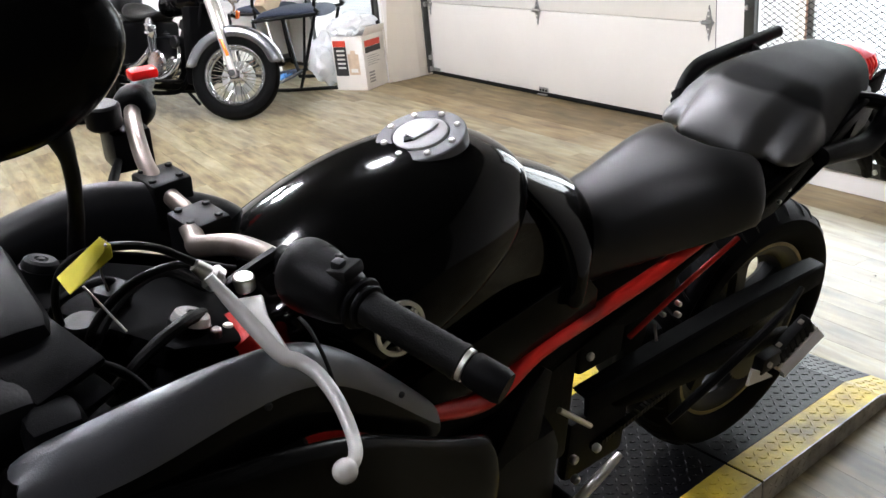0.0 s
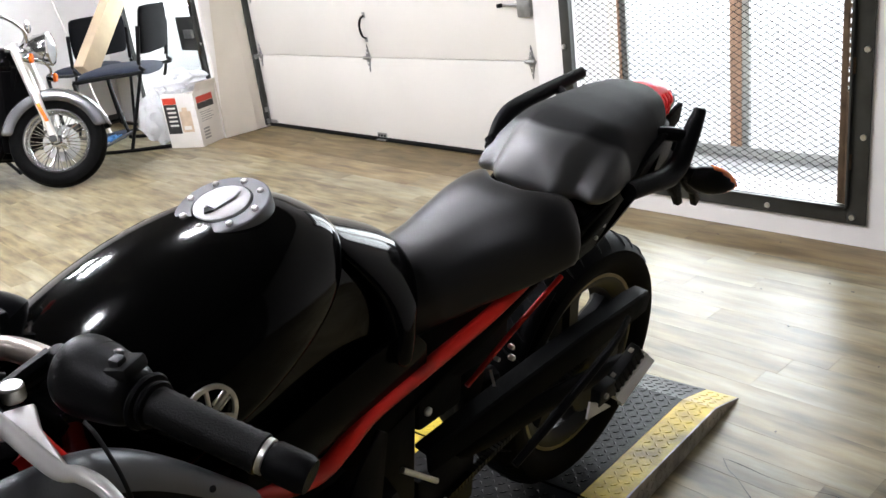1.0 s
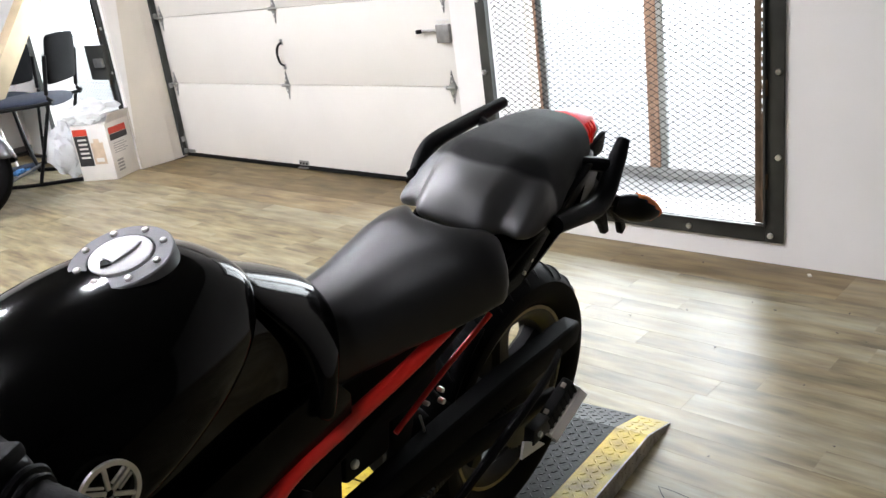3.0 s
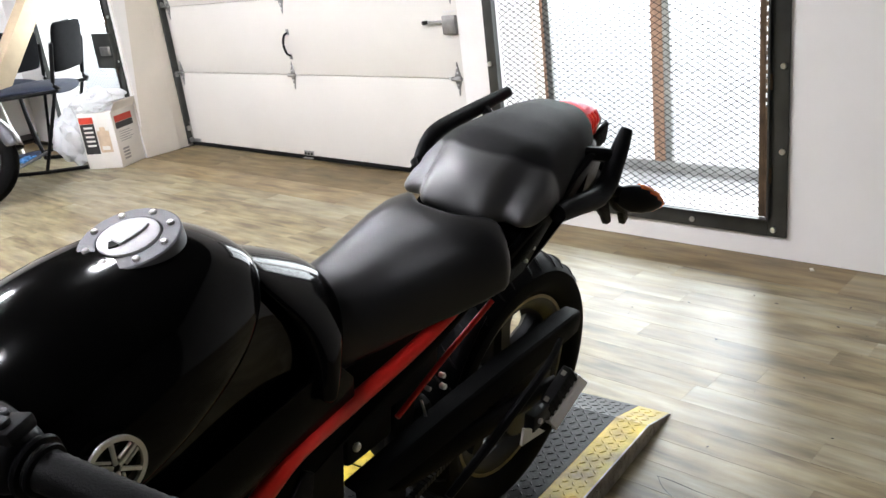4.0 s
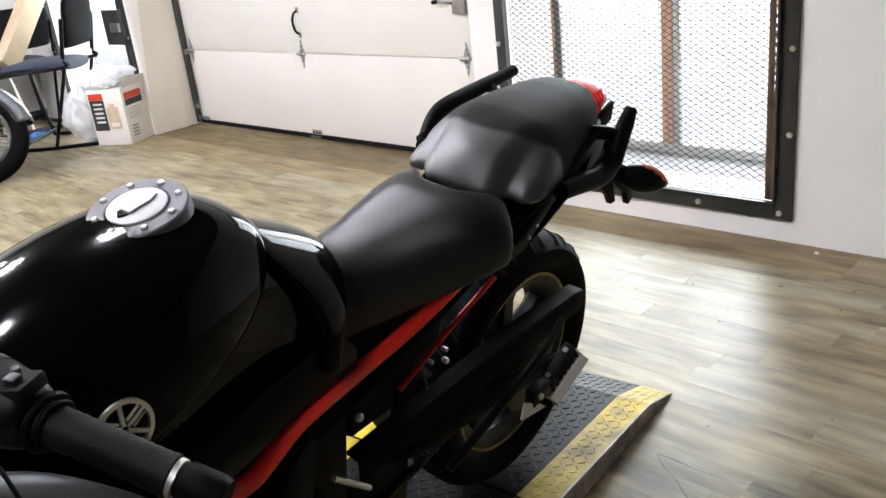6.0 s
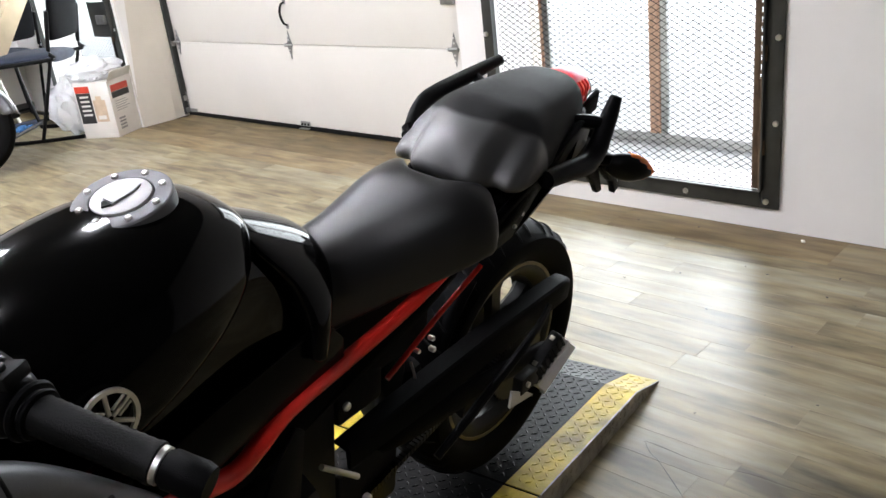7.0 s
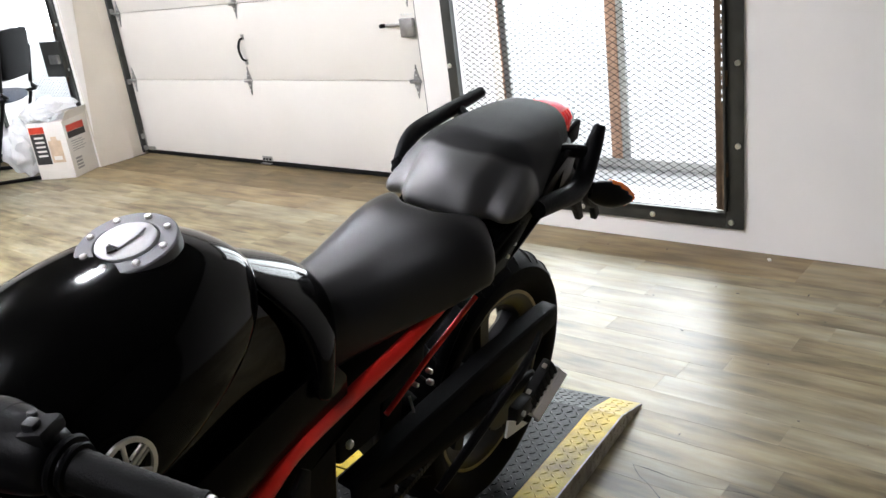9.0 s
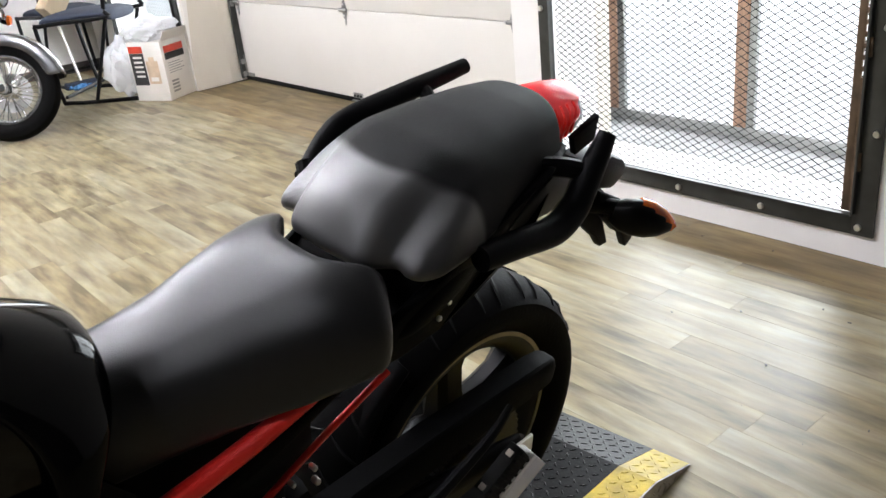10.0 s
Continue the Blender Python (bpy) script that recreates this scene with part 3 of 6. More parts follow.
def tread(x0, x1, y0, y1, mat, name, parent, label=""):
    """A sheet that follows the ramp, with raised lozenge lugs crossing at right angles."""
    xs = sorted({x0, x1, *[v for v in (-0.15, -0.69) if x0 < v < x1]})
    bm = loft([[(x, y0, ramp_z(x)), (x, y1, ramp_z(x)), (x, y1, ramp_z(x) - 0.003), (x, y0, ramp_z(x) - 0.003)] for x in xs])
    verts, faces = [v.co[:] for v in bm.verts], [[v.index for v in f.verts] for f in bm.faces]
    bm.verts.index_update()
    faces = [[v.index for v in f.verts] for f in bm.faces]
    bm.free()
    pitch = 0.0235
    i0, i1 = int(x0 / pitch) - 1, int(x1 / pitch) + 1
    for i in range(i0, i1):
        for j in range(int(y0 / pitch) - 1, int(y1 / pitch) + 1):
            cx, cy = i * pitch, j * pitch
            if not (x0 + 0.011 < cx < x1 - 0.011 and y0 + 0.011 < cy < y1 - 0.011):
                continue
            a = radians(45 if (i + j) % 2 else -45)
            ux, uy = math.cos(a), math.sin(a)
            k = len(verts)
            z = ramp_z(cx)
            slope = (ramp_z(cx + 0.005) - ramp_z(cx - 0.005)) / 0.01
            for s, w, h in ((-0.0098, 0, 0), (0, 0.003, 0), (0.0098, 0, 0), (0, -0.003, 0), (-0.0055, 0, 0.0016), (0.0055, 0, 0.0016)):
                px, py = cx + s * ux - w * uy, cy + s * uy + w * ux
                verts.append((px, py, z + slope * (px - cx) + h + 0.0001))
            faces.extend(([k, k + 1, k + 4], [k + 1, k + 5, k + 4], [k + 1, k + 2, k + 5], [k + 2, k + 3, k + 5], [k + 3, k + 4, k + 5], [k + 3, k, k + 4]))
    me = bpy.data.meshes.new(name)
    me.from_pydata(verts, [], faces)
    me.materials.append(mat)
    ob = new(name, me)
    ob.parent = parent
    if label:
        ob["label"] = label
    return ob


def side_skirt(x0, x1, y, name, parent):
    xs = sorted({x0, x1, *[v for v in (-0.15, -0.69) if x0 < v < x1]})
    bm = loft([[(x, y - 0.004, 0.001), (x, y - 0.0005, 0.001), (x, y - 0.0005, ramp_z(x) - 0.0005), (x, y - 0.004, ramp_z(x) - 0.0005)] for x in xs])
    pitch, face = 0.0235, y - 0.004
    verts, faces = [], []
    for i in range(int(x0 / pitch), int(x1 / pitch) + 1):
        for j in range(4):
            cx, cz = i * pitch, 0.009 + j * 0.0175
            if not x0 + 0.012 < cx < x1 - 0.012 or cz > ramp_z(cx) - 0.008:
                continue
            a = radians(45 if (i + j) % 2 else -45)
            k = len(verts)
            for u, w, h in ((-0.009, 0, 0), (0, 0.0029, 0), (0.009, 0, 0), (0, -0.0029, 0), (-0.005, 0, 0.002), (0.005, 0, 0.002)):
                verts.append((cx + u * math.cos(a) - w * math.sin(a), (face - h) if y < 0.1 else y - 0.0005 + h, cz + u * math.sin(a) + w * math.cos(a)))
            faces.extend(([k, k + 1, k + 4], [k + 1, k + 5, k + 4], [k + 1, k + 2, k + 5], [k + 2, k + 3, k + 5], [k + 3, k + 4, k + 5], [k + 3, k, k + 4]))
    me = bpy.data.meshes.new("lugs")
    me.from_pydata(verts, [], faces)
    own = bmesh.new()
    own.from_mesh(me)
    bpy.data.meshes.remove(me)
    part(name, merge(bm, own), BARE, parent, "worn bare tread plate edge", smooth=False)


ramp = thing("ramp", "black tread plate ramp with yellow painted borders, lying on the floor", "ramp", RAMP)
table = thing("lift_table", "low black tread plate lift table with yellow borders under the motorcycle", "lift table", RAMP)
for owner, x0, x1 in ((ramp, JOINT + 0.004, 0.0), (table, LONG, JOINT - 0.004)):
    tread(x0, x1, BAND, WIDE - BAND, PLATE, "deck", owner, "dark diamond tread deck")
    tread(x0, x1, 0.0, BAND - 0.001, YELLOW, "border", owner, "worn yellow tread border")
    tread(x0, x1, WIDE - BAND + 0.001, WIDE, YELLOW, "border", owner, "worn yellow tread border")
    side_skirt(x0, x1, 0.0, "side_plate", owner)
    side_skirt(x0, x1, WIDE + 0.0045, "side_plate", owner)
part("core", loft([[(x, 0.004, 0.001), (x, WIDE - 0.004, 0.001), (x, WIDE - 0.004, ramp_z(x) - 0.0045), (x, 0.004, ramp_z(x) - 0.0045)] for x in (JOINT + 0.01, -0.15, -0.05)]), SEAL, ramp, smooth=False)
part("core", box_bm(LONG + 0.01, JOINT - 0.01, 0.004, WIDE - 0.004, 0.001, 0.0635), SEAL, table, smooth=False)


# ---- the motorcycle on the table: x to its rear, y to its right, z up, from the rear wheel's foot ----
BIKE = pose(1.26, -0.45, 0.07, 0, 0, 6) @ pose(0, 0, 0, 11)
bike = thing("motorcycle", "black sport motorcycle with red frame rails on a lift table", "motorcycle", BIKE)


def mirrored(half):
    """A closed section from its right half, top centre first."""
    return [*half, *[(x, -y, z) for x, y, z in half[::-1] if abs(y) > 1e-6]]


def body(name, stations, mat, label="", sub=2, y_mid=0.008, parent=None):
    """A symmetric hull: stations of (x, [(half width, height, shift along x), ...]) from the top centre down."""
    secs = []
    for x, row in stations:
        secs.append([(px, py + y_mid, pz) for px, py, pz in mirrored([(x + sum(back), y, z) for y, z, *back in row])])
    return part(name, loft(secs), mat, parent or bike, label, sub=sub)


# fuel tank: the domed shell down to its crease, then tucked in above the knee recess
def shell_row(dome, tuck, base):
    (y4, z4) = dome[-1]
    return (*dome, (y4 - 0.25 * tuck, z4 - 0.005), (y4 - tuck, z4 - 0.012), (y4 - tuck - 0.004, z4 - 0.05), (0.05, base))


tank = body("fuel_tank", (
    (-1.175, shell_row(((0, 0.935), (0.05, 0.932), (0.085, 0.918), (0.105, 0.89), (0.11, 0.862)), 0.012, 0.79)),
    (-1.165, shell_row(((0, 0.948), (0.053, 0.944), (0.092, 0.9284), (0.116, 0.8962), (0.123, 0.862)), 0.014, 0.79)),
    (-1.13, shell_row(((0, 0.973), (0.06, 0.967), (0.105, 0.9466), (0.135, 0.9068), (0.145, 0.86)), 0.018, 0.79)),
    (-1.06, shell_row(((0, 1.006), (0.065, 0.998), (0.115, 0.9742), (0.148, 0.9236), (0.157, 0.858)), 0.024, 0.79)),
    (-0.98, shell_row(((0, 1.03), (0.07, 1.022), (0.118, 0.996), (0.15, 0.942), (0.156, 0.87)), 0.03, 0.79)),
    (-0.905, shell_row(((0, 1.042), (0.07, 1.032), (0.115, 1.0052), (0.141, 0.9616), (0.147, 0.9)), 0.034, 0.79)),
    (-0.85, shell_row(((0, 1.043), (0.065, 1.033), (0.1, 1.006), (0.121, 0.966), (0.129, 0.916)), 0.034, 0.8)),
    (-0.81, shell_row(((0, 1.035), (0.06, 1.026), (0.09, 1), (0.104, 0.972), (0.112, 0.942)), 0.03, 0.81)),
    (-0.785, shell_row(((0, 1.022), (0.05, 1.016), (0.076, 1), (0.086, 0.984), (0.092, 0.966)), 0.022, 0.83)),
    (-0.768, shell_row(((0, 1.008), (0.04, 1.004), (0.056, 0.996), (0.062, 0.988), (0.066, 0.978)), 0.014, 0.86)),
    (-0.76, shell_row(((0, 0.992), (0.03, 0.988), (0.042, 0.982), (0.046, 0.976), (0.048, 0.968)), 0.01, 0.88)),
), GLOSS, "glossy black fuel tank with knee recesses")

# knee recess below the crease, and the strap that arches from the tank over it down to the frame
recess = body("knee_recess", (
    (-1.1, ((0, 0.9), (0.06, 0.895), (0.098, 0.87), (0.11, 0.83), (0.112, 0.78), (0.1, 0.76), (0.05, 0.75))),
    (-0.98, ((0, 0.92), (0.06, 0.915), (0.1, 0.89), (0.112, 0.84), (0.115, 0.78), (0.1, 0.76), (0.05, 0.75))),
    (-0.88, ((0, 0.95), (0.06, 0.945), (0.093, 0.915), (0.1, 0.86), (0.106, 0.79), (0.1, 0.76), (0.05, 0.75))),
    (-0.8, ((0, 0.975), (0.055, 0.968), (0.078, 0.94), (0.085, 0.88), (0.095, 0.8), (0.095, 0.77), (0.05, 0.76))),
    (-0.75, ((0, 0.968), (0.05, 0.962), (0.074, 0.935), (0.084, 0.875), (0.095, 0.8), (0.095, 0.77), (0.05, 0.76))),
    (-0.7, ((0, 0.94), (0.05, 0.934), (0.08, 0.905), (0.096, 0.86), (0.106, 0.8), (0.1, 0.77), (0.05, 0.76))),
    (-0.665, ((0, 0.915), (0.046, 0.908), (0.075, 0.885), (0.095, 0.845), (0.104, 0.8), (0.1, 0.77), (0.05, 0.76))),
), RECESS, "glossy black knee recess of the tank", sub=2)
secs = []
RIM_BACK = ((0.0, -0.63, 0.924), (0.05, -0.634, 0.915), (0.083, -0.643, 0.894), (0.107, -0.66, 0.864), (0.124, -0.685, 0.832), (0.136, -0.706, 0.8), (0.138, -0.714, 0.785))
RIM_FRONT = ((0.0, -0.785, 1.004), (0.05, -0.78, 0.984), (0.086, -0.764, 0.945), (0.103, -0.735, 0.902), (0.119, -0.726, 0.86), (0.129, -0.73, 0.825), (0.134, -0.738, 0.795))
for (yb, xb, zb), (yf, xf, zf) in zip(RIM_BACK, RIM_FRONT):
    b, f = Vector((xb, yb, zb)), Vector((xf, yf, zf))
    across = (f - b).normalized()
    out = Vector((0.35, 0.0, 1.0)).lerp(Vector((0.15, 1.0, 0.1)), min(1, yb / 0.1)).normalized()
    out = (out - across * out.dot(across)).normalized()
    secs.append([b - out * 0.012 + across * 0.004, b - out * 0.003, b + (f - b) * 0.12 + out * 0.004, b.lerp(f, 0.5) + out * 0.005, b + (f - b) * 0.9 + out * 0.002, f - out * 0.004, f - out * 0.014 - across * 0.003, b.lerp(f, 0.5) - out * 0.012])
secs = [[Vector((p.x, -p.y, p.z)) for p in ring] for ring in secs[:0:-1]] + secs
strap = part("tank_strap", loft([[p + Vector((0, 0.008, 0)) for p in ring] for ring in secs]), GLOSS, bike, "glossy black strap arching down behind the tank", sub=2)

# filler cap: a bolted ring, the round lid and its key flap
CAPM = Matrix.Translation((-0.885, 0.014, 1.036)) @ Matrix.Rotation(radians(-14), 4, "Y") @ Matrix.Scale(0.82, 4)
cap = part("filler_cap", lathe([(0.045, 0), (0.045, 0.0085), (0.0465, 0.0095), (0.068, 0.0085), (0.0705, 0.0065), (0.071, -0.014)], 64, CAPM), CAP_RING, tank, "grey cast filler ring")
part("lid", lathe([(0, 0.0135), (0.038, 0.013), (0.042, 0.0115), (0.0438, 0.006), (0.0438, -0.004)], 64, CAPM), CAP, cap, "brushed metal lid")
part("key_flap", slab([CAPM @ Vector(p) for p in ((-0.02, -0.012, 0.0152), (0.014, -0.014, 0.0152), (0.03, -0.008, 0.0148), (0.03, 0.008, 0.0148), (0.014, 0.014, 0.0152), (-0.02, 0.012, 0.0152))], 0.0026, bevel=0.001), CAP, cap)
part("key_slot", slab([CAPM @ Vector(p) for p in ((-0.034, -0.004, 0.0146), (-0.022, -0.011, 0.0146), (-0.021, 0.004, 0.0146), (-0.026, 0.007, 0.0146))], 0.002), SEAL, cap, "dark recess of the key flap")
for k in range(8):
    a = 2 * math.pi * k / 8 + 0.3
    part("cap_bolt", disc(0.0052, 0.006, CAPM @ Matrix.Translation((0.057 * math.cos(a), 0.057 * math.sin(a), 0.007)), 12, 0.3), ALU, cap)

# round badge on the tank side, plain spokes in a ring
BADGE_M = Matrix.Translation((-1.037, -0.1495, 0.908)) @ Matrix.Rotation(radians(82), 4, "X")


def tank_badge(m):
    ring = part("badge", lathe([(0.0275, 0), (0.0275, 0.004), (0.0325, 0.004), (0.0325, 0)], 40, m, closed=True), BADGE, tank, "round silver metal badge")
    for k in range(6):
        spin = m @ Matrix.Rotation(radians(60 * k + 30), 4, "Z")
        bm = box_bm(0.004, 0.028, -0.0022, 0.0022, 0.0005, 0.0035, 0.0006, m=spin)
        if k % 2 == 0:
            box_bm(0.008, 0.026, 0.0042, 0.0068, 0.0005, 0.0032, 0.0005, bm, spin)
            box_bm(0.008, 0.026, -0.0068, -0.0042, 0.0005, 0.0032, 0.0005, bm, spin)
        part("spoke", bm, BADGE, ring)


tank_badge(BADGE_M)

# seats: smooth solids, each the melted union of a few rounded masses
def melt(a, b, k):
    h = np.clip(0.5 + 0.5 * (b - a) / k, 0, 1)
    return b * (1 - h) + a * h - k * h * (1 - h)


def cut(a, b, k):
    return -melt(-a, -b, k)


def skin(field, front, back, rows=90, cols=112, reach=0.3, y_mid=0.008):
    """A closed mesh where the field is zero, seen from a spine that runs from front to back."""
    u = np.linspace(0.012, 1 - 0.012, rows)
    v = np.linspace(0, 2 * math.pi, cols, endpoint=False)
    uu, vv = [g.ravel() for g in np.meshgrid(u, v, indexing="ij")]
    k = (1 - np.cos(math.pi * uu)) / 2
    org = np.stack([front[i] + (back[i] - front[i]) * k for i in range(3)])
    ang = math.pi * uu
    way = np.stack((-np.cos(ang), np.sin(ang) * np.sin(vv), np.sin(ang) * np.cos(vv)))
    near, far = np.zeros_like(k), np.full_like(k, reach)
    met = np.zeros(k.shape, bool)
    for r in np.linspace(0, reach, 61)[1:]:
        out = (field(org + way * r) > 0) & ~met
        far[out] = r
        near[~met & ~out] = r
        met |= out
    for _ in range(18):
        mid = (near + far) / 2
        inside = field(org + way * mid) <= 0
        near, far = np.where(inside, mid, near), np.where(inside, far, mid)
    pts = (org + way * near).reshape(3, rows, cols)
    return loft([[(pts[0, i, j], pts[1, i, j] + y_mid, pts[2, i, j]) for j in range(cols)] for i in range(rows)])


def rider_seat(p):
    x, y, z = p[0], np.abs(p[1]), p[2]
    w = np.interp(x, (-0.75, -0.66, -0.58, -0.5, -0.43, -0.37, -0.32, -0.27), (0.072, 0.08, 0.09, 0.103, 0.12, 0.134, 0.144, 0.148))
    top = np.interp(x, (-0.75, -0.66, -0.58, -0.5, -0.43, -0.37, -0.32, -0.26), (0.884, 0.876, 0.875, 0.879, 0.887, 0.893, 0.895, 0.893))
    low = np.interp(x, (-0.75, -0.55, -0.4, -0.3), (0.772, 0.775, 0.779, 0.787))
    edge = np.interp(x, (-0.66, -0.5, -0.37), (2.4, 2.9, 3.6))
    d = ((y / w) ** edge + (np.maximum(z - low, 0) / (top - low)) ** 2.3) ** (1 / 2.4) - 1
    d = cut(d * 0.08, low - 0.004 - z, 0.012)
    back = -0.262 - 0.05 * np.exp(-(y / 0.07) ** 4) - 0.012 * np.exp(-((y - 0.13) / 0.025) ** 2) + 0.25 * np.minimum(z - 0.89, 0)
    return cut(cut(d, x - back, 0.022), -0.72 - x, 0.02)


def rear_seat(p):
    x, y, z = p[0], np.abs(p[1]), p[2]
    w = np.interp(x, (-0.31, -0.25, -0.18, -0.1, 0, 0.06, 0.1), (0.138, 0.142, 0.139, 0.128, 0.108, 0.091, 0.08))
    top = np.interp(x, (-0.3, -0.2, -0.14, -0.06, 0.02, 0.08, 0.11), (0.966, 0.976, 0.984, 0.991, 0.993, 0.99, 0.984))
    low = np.interp(x, (-0.3, -0.22, -0.15, -0.05, 0.05, 0.1), (0.868, 0.862, 0.868, 0.89, 0.917, 0.93))
    lift = np.where(z > low, (z - low) / (top - low), 0)
    pan = ((y / w) ** 3.0 + lift ** 2.6) ** (1 / 2.8) - 1
    pan = cut(pan * 0.06, low - z, 0.016)
    pan = cut(pan, x - (0.082 - 2.6 * y ** 2), 0.008)
    # the sloping front: a broad nose, a crease on each side of it and a drop-shaped lobe on each flank
    ahead = -(x + 0.2) * 0.72 + (z - 0.974) * 0.69
    down = -(x + 0.2) * 0.69 - (z - 0.974) * 0.72
    wide = np.clip((y - 0.05) / 0.06, 0, 1)
    step = wide * wide * (3 - 2 * wide)
    fade = np.clip((down + 0.01) / 0.06, 0, 1)
    swell = 0.022 * np.exp(-(y / 0.06) ** 2 - ((down - 0.06) / 0.06) ** 2) - 0.026 * step
    swell = swell - 0.007 * fade * np.exp(-((y - 0.088) / 0.014) ** 2) + 0.01 * np.exp(-((y - 0.118) / 0.02) ** 2 - ((down - 0.095) / 0.045) ** 2)
    return cut(pan, ahead - swell, 0.038)


part("seat", skin(rider_seat, (-0.64, 0, 0.82), (-0.36, 0, 0.83)), VINYL, bike, "black grained vinyl rider seat, lower than the rear seat", angle=60)
pillion = part("passenger_seat", skin(rear_seat, (-0.2, 0, 0.92), (0.03, 0, 0.95), 120, 150), TWO_VINYL, bike, "black grained vinyl passenger seat with a bulging front", angle=60)
# tail fairing below the passenger seat
tail = body("tail_cover", (
    (-0.29, ((0, 0.8), (0.08, 0.8), (0.115, 0.798), (0.12, 0.785), (0.10, 0.765), (0.05, 0.76))),
    (-0.22, ((0, 0.84), (0.09, 0.84), (0.12, 0.834), (0.124, 0.80), (0.11, 0.77), (0.05, 0.765))),
    (-0.15, ((0, 0.89), (0.09, 0.89), (0.12, 0.88), (0.122, 0.83), (0.10, 0.78), (0.05, 0.77))),
    (-0.05, ((0, 0.92), (0.08, 0.92), (0.105, 0.91), (0.106, 0.865), (0.085, 0.81), (0.04, 0.80))),
    (0.06, ((0, 0.945), (0.06, 0.945), (0.085, 0.935), (0.086, 0.895), (0.065, 0.85), (0.03, 0.84))),
    (0.13, ((0, 0.93), (0.04, 0.93), (0.06, 0.925), (0.06, 0.9), (0.045, 0.88), (0.02, 0.875))),
), SOOT, "matte black plastic tail cover")

for s in (-1, 1):
    panel = [(-0.3, 0.79), (-0.28, 0.818), (-0.2, 0.855), (-0.09, 0.905), (0.0, 0.93), (0.075, 0.932), (0.047, 0.893), (-0.02, 0.845), (-0.05, 0.805), (-0.099, 0.768), (-0.165, 0.737), (-0.24, 0.733), (-0.29, 0.742)]
    part("tail_side_panel", slab([(x, 0.006 + s * (0.11 - 0.06 * x - 0.45 * max(0, x) + 0.32 * min(0.03, z - 0.87)), z) for x, z in panel], 0.014, bevel=0.005), SOOT, tail, "matte black lower tail side")
    for x, z in ((-0.176, 0.8), (-0.183, 0.774)):
        part("panel_bolt", disc(0.004, 0.006, Matrix.Translation((x, 0.006 + s * (0.128 + 0.32 * (z - 0.87)), z)) @ Matrix.Rotation(radians(-90 * s), 4, "X"), 10, 0.3), BOLT, tail)

# added slab: the highlight on the black tail side, put into a paler material
part("tail_inner", slab([(-0.06, -0.092, 0.85), (-0.02, -0.094, 0.885), (0.03, -0.096, 0.908), (0.075, -0.094, 0.9), (0.06, -0.093, 0.862), (0.03, -0.092, 0.846)], 0.008, bevel=0.003), SATIN, tail, "satin grey tail skin, a paler slab for its highlight")

# tail lamp
lamp = body("tail_lamp", (
    (0.05, ((0, 0.955), (0.064, 0.953), (0.076, 0.95), (0.08, 0.936), (0.062, 0.915), (0.03, 0.908))),
    (0.1, ((0, 0.982), (0.026, 0.977), (0.05, 0.962), (0.068, 0.938), (0.056, 0.912), (0.025, 0.905))),
    (0.145, ((0, 0.979), (0.02, 0.975), (0.042, 0.963), (0.059, 0.948), (0.044, 0.912), (0.022, 0.905))),
    (0.185, ((0, 0.971), (0.018, 0.969), (0.026, 0.964), (0.03, 0.945), (0.024, 0.918), (0.012, 0.912))),
    (0.207, ((0, 0.958), (0.005, 0.957), (0.008, 0.955), (0.01, 0.944), (0.008, 0.93), (0.004, 0.926))),
), RED_LENS, "ribbed red tail lamp lens", sub=0)
for k in range(4):
    x, w = 0.075 + 0.019 * k, 0.072 - 0.0045 * k
    part("lens_rib", tube([(x - 0.006, 0.008 - w, 0.925), (x, 0.007 - w, 0.955), (x + 0.004, 0.01 - w * 0.86, 0.972 - 0.002 * k)], 0.0022, 8), RED_LENS, lamp)
part("lamp_edge", tube([(0.2, 0.0, 0.952), (0.186, -0.019, 0.958), (0.15, -0.044, 0.96), (0.149, -0.05, 0.944), (0.144, -0.038, 0.914)], 0.0018, 8), CLEAR, lamp)

# under-tail, plate carrier and turn signals
under = body("undertail", (
    (0.0, ((0, 0.87), (0.05, 0.868), (0.06, 0.84), (0.05, 0.8), (0.02, 0.79))),
    (0.12, ((0, 0.88), (0.045, 0.878), (0.052, 0.85), (0.045, 0.8), (0.02, 0.785))),
    (0.24, ((0, 0.82), (0.035, 0.818), (0.04, 0.79), (0.035, 0.75), (0.015, 0.74))),
    (0.36, ((0, 0.70), (0.05, 0.695), (0.055, 0.68), (0.05, 0.665), (0.02, 0.66))),
), MATTE, "matte black plate carrier", sub=1)
part("plate_lamp", slab([(0.22, 0.0, 0.84), (0.29, 0.0, 0.832), (0.33, 0.0, 0.812), (0.342, 0.0, 0.785), (0.3, 0.0, 0.765), (0.24, 0.0, 0.785)], 0.07, bevel=0.012), BLACK_METAL, under, "black plate lamp housing")
part("carrier_tab", slab([(0.205, -0.03, 0.775), (0.27, -0.03, 0.735), (0.304, -0.03, 0.664), (0.282, -0.03, 0.664), (0.262, -0.03, 0.69), (0.25, -0.03, 0.7), (0.236, -0.03, 0.712), (0.208, -0.03, 0.741)], 0.014, bevel=0.002), MATTE, under, "black notched bracket")
part("carrier_fin", slab([(0.16, -0.03, 0.9), (0.215, -0.035, 0.925), (0.21, -0.035, 0.885), (0.17, -0.03, 0.87)], 0.012, bevel=0.002), MATTE, under)


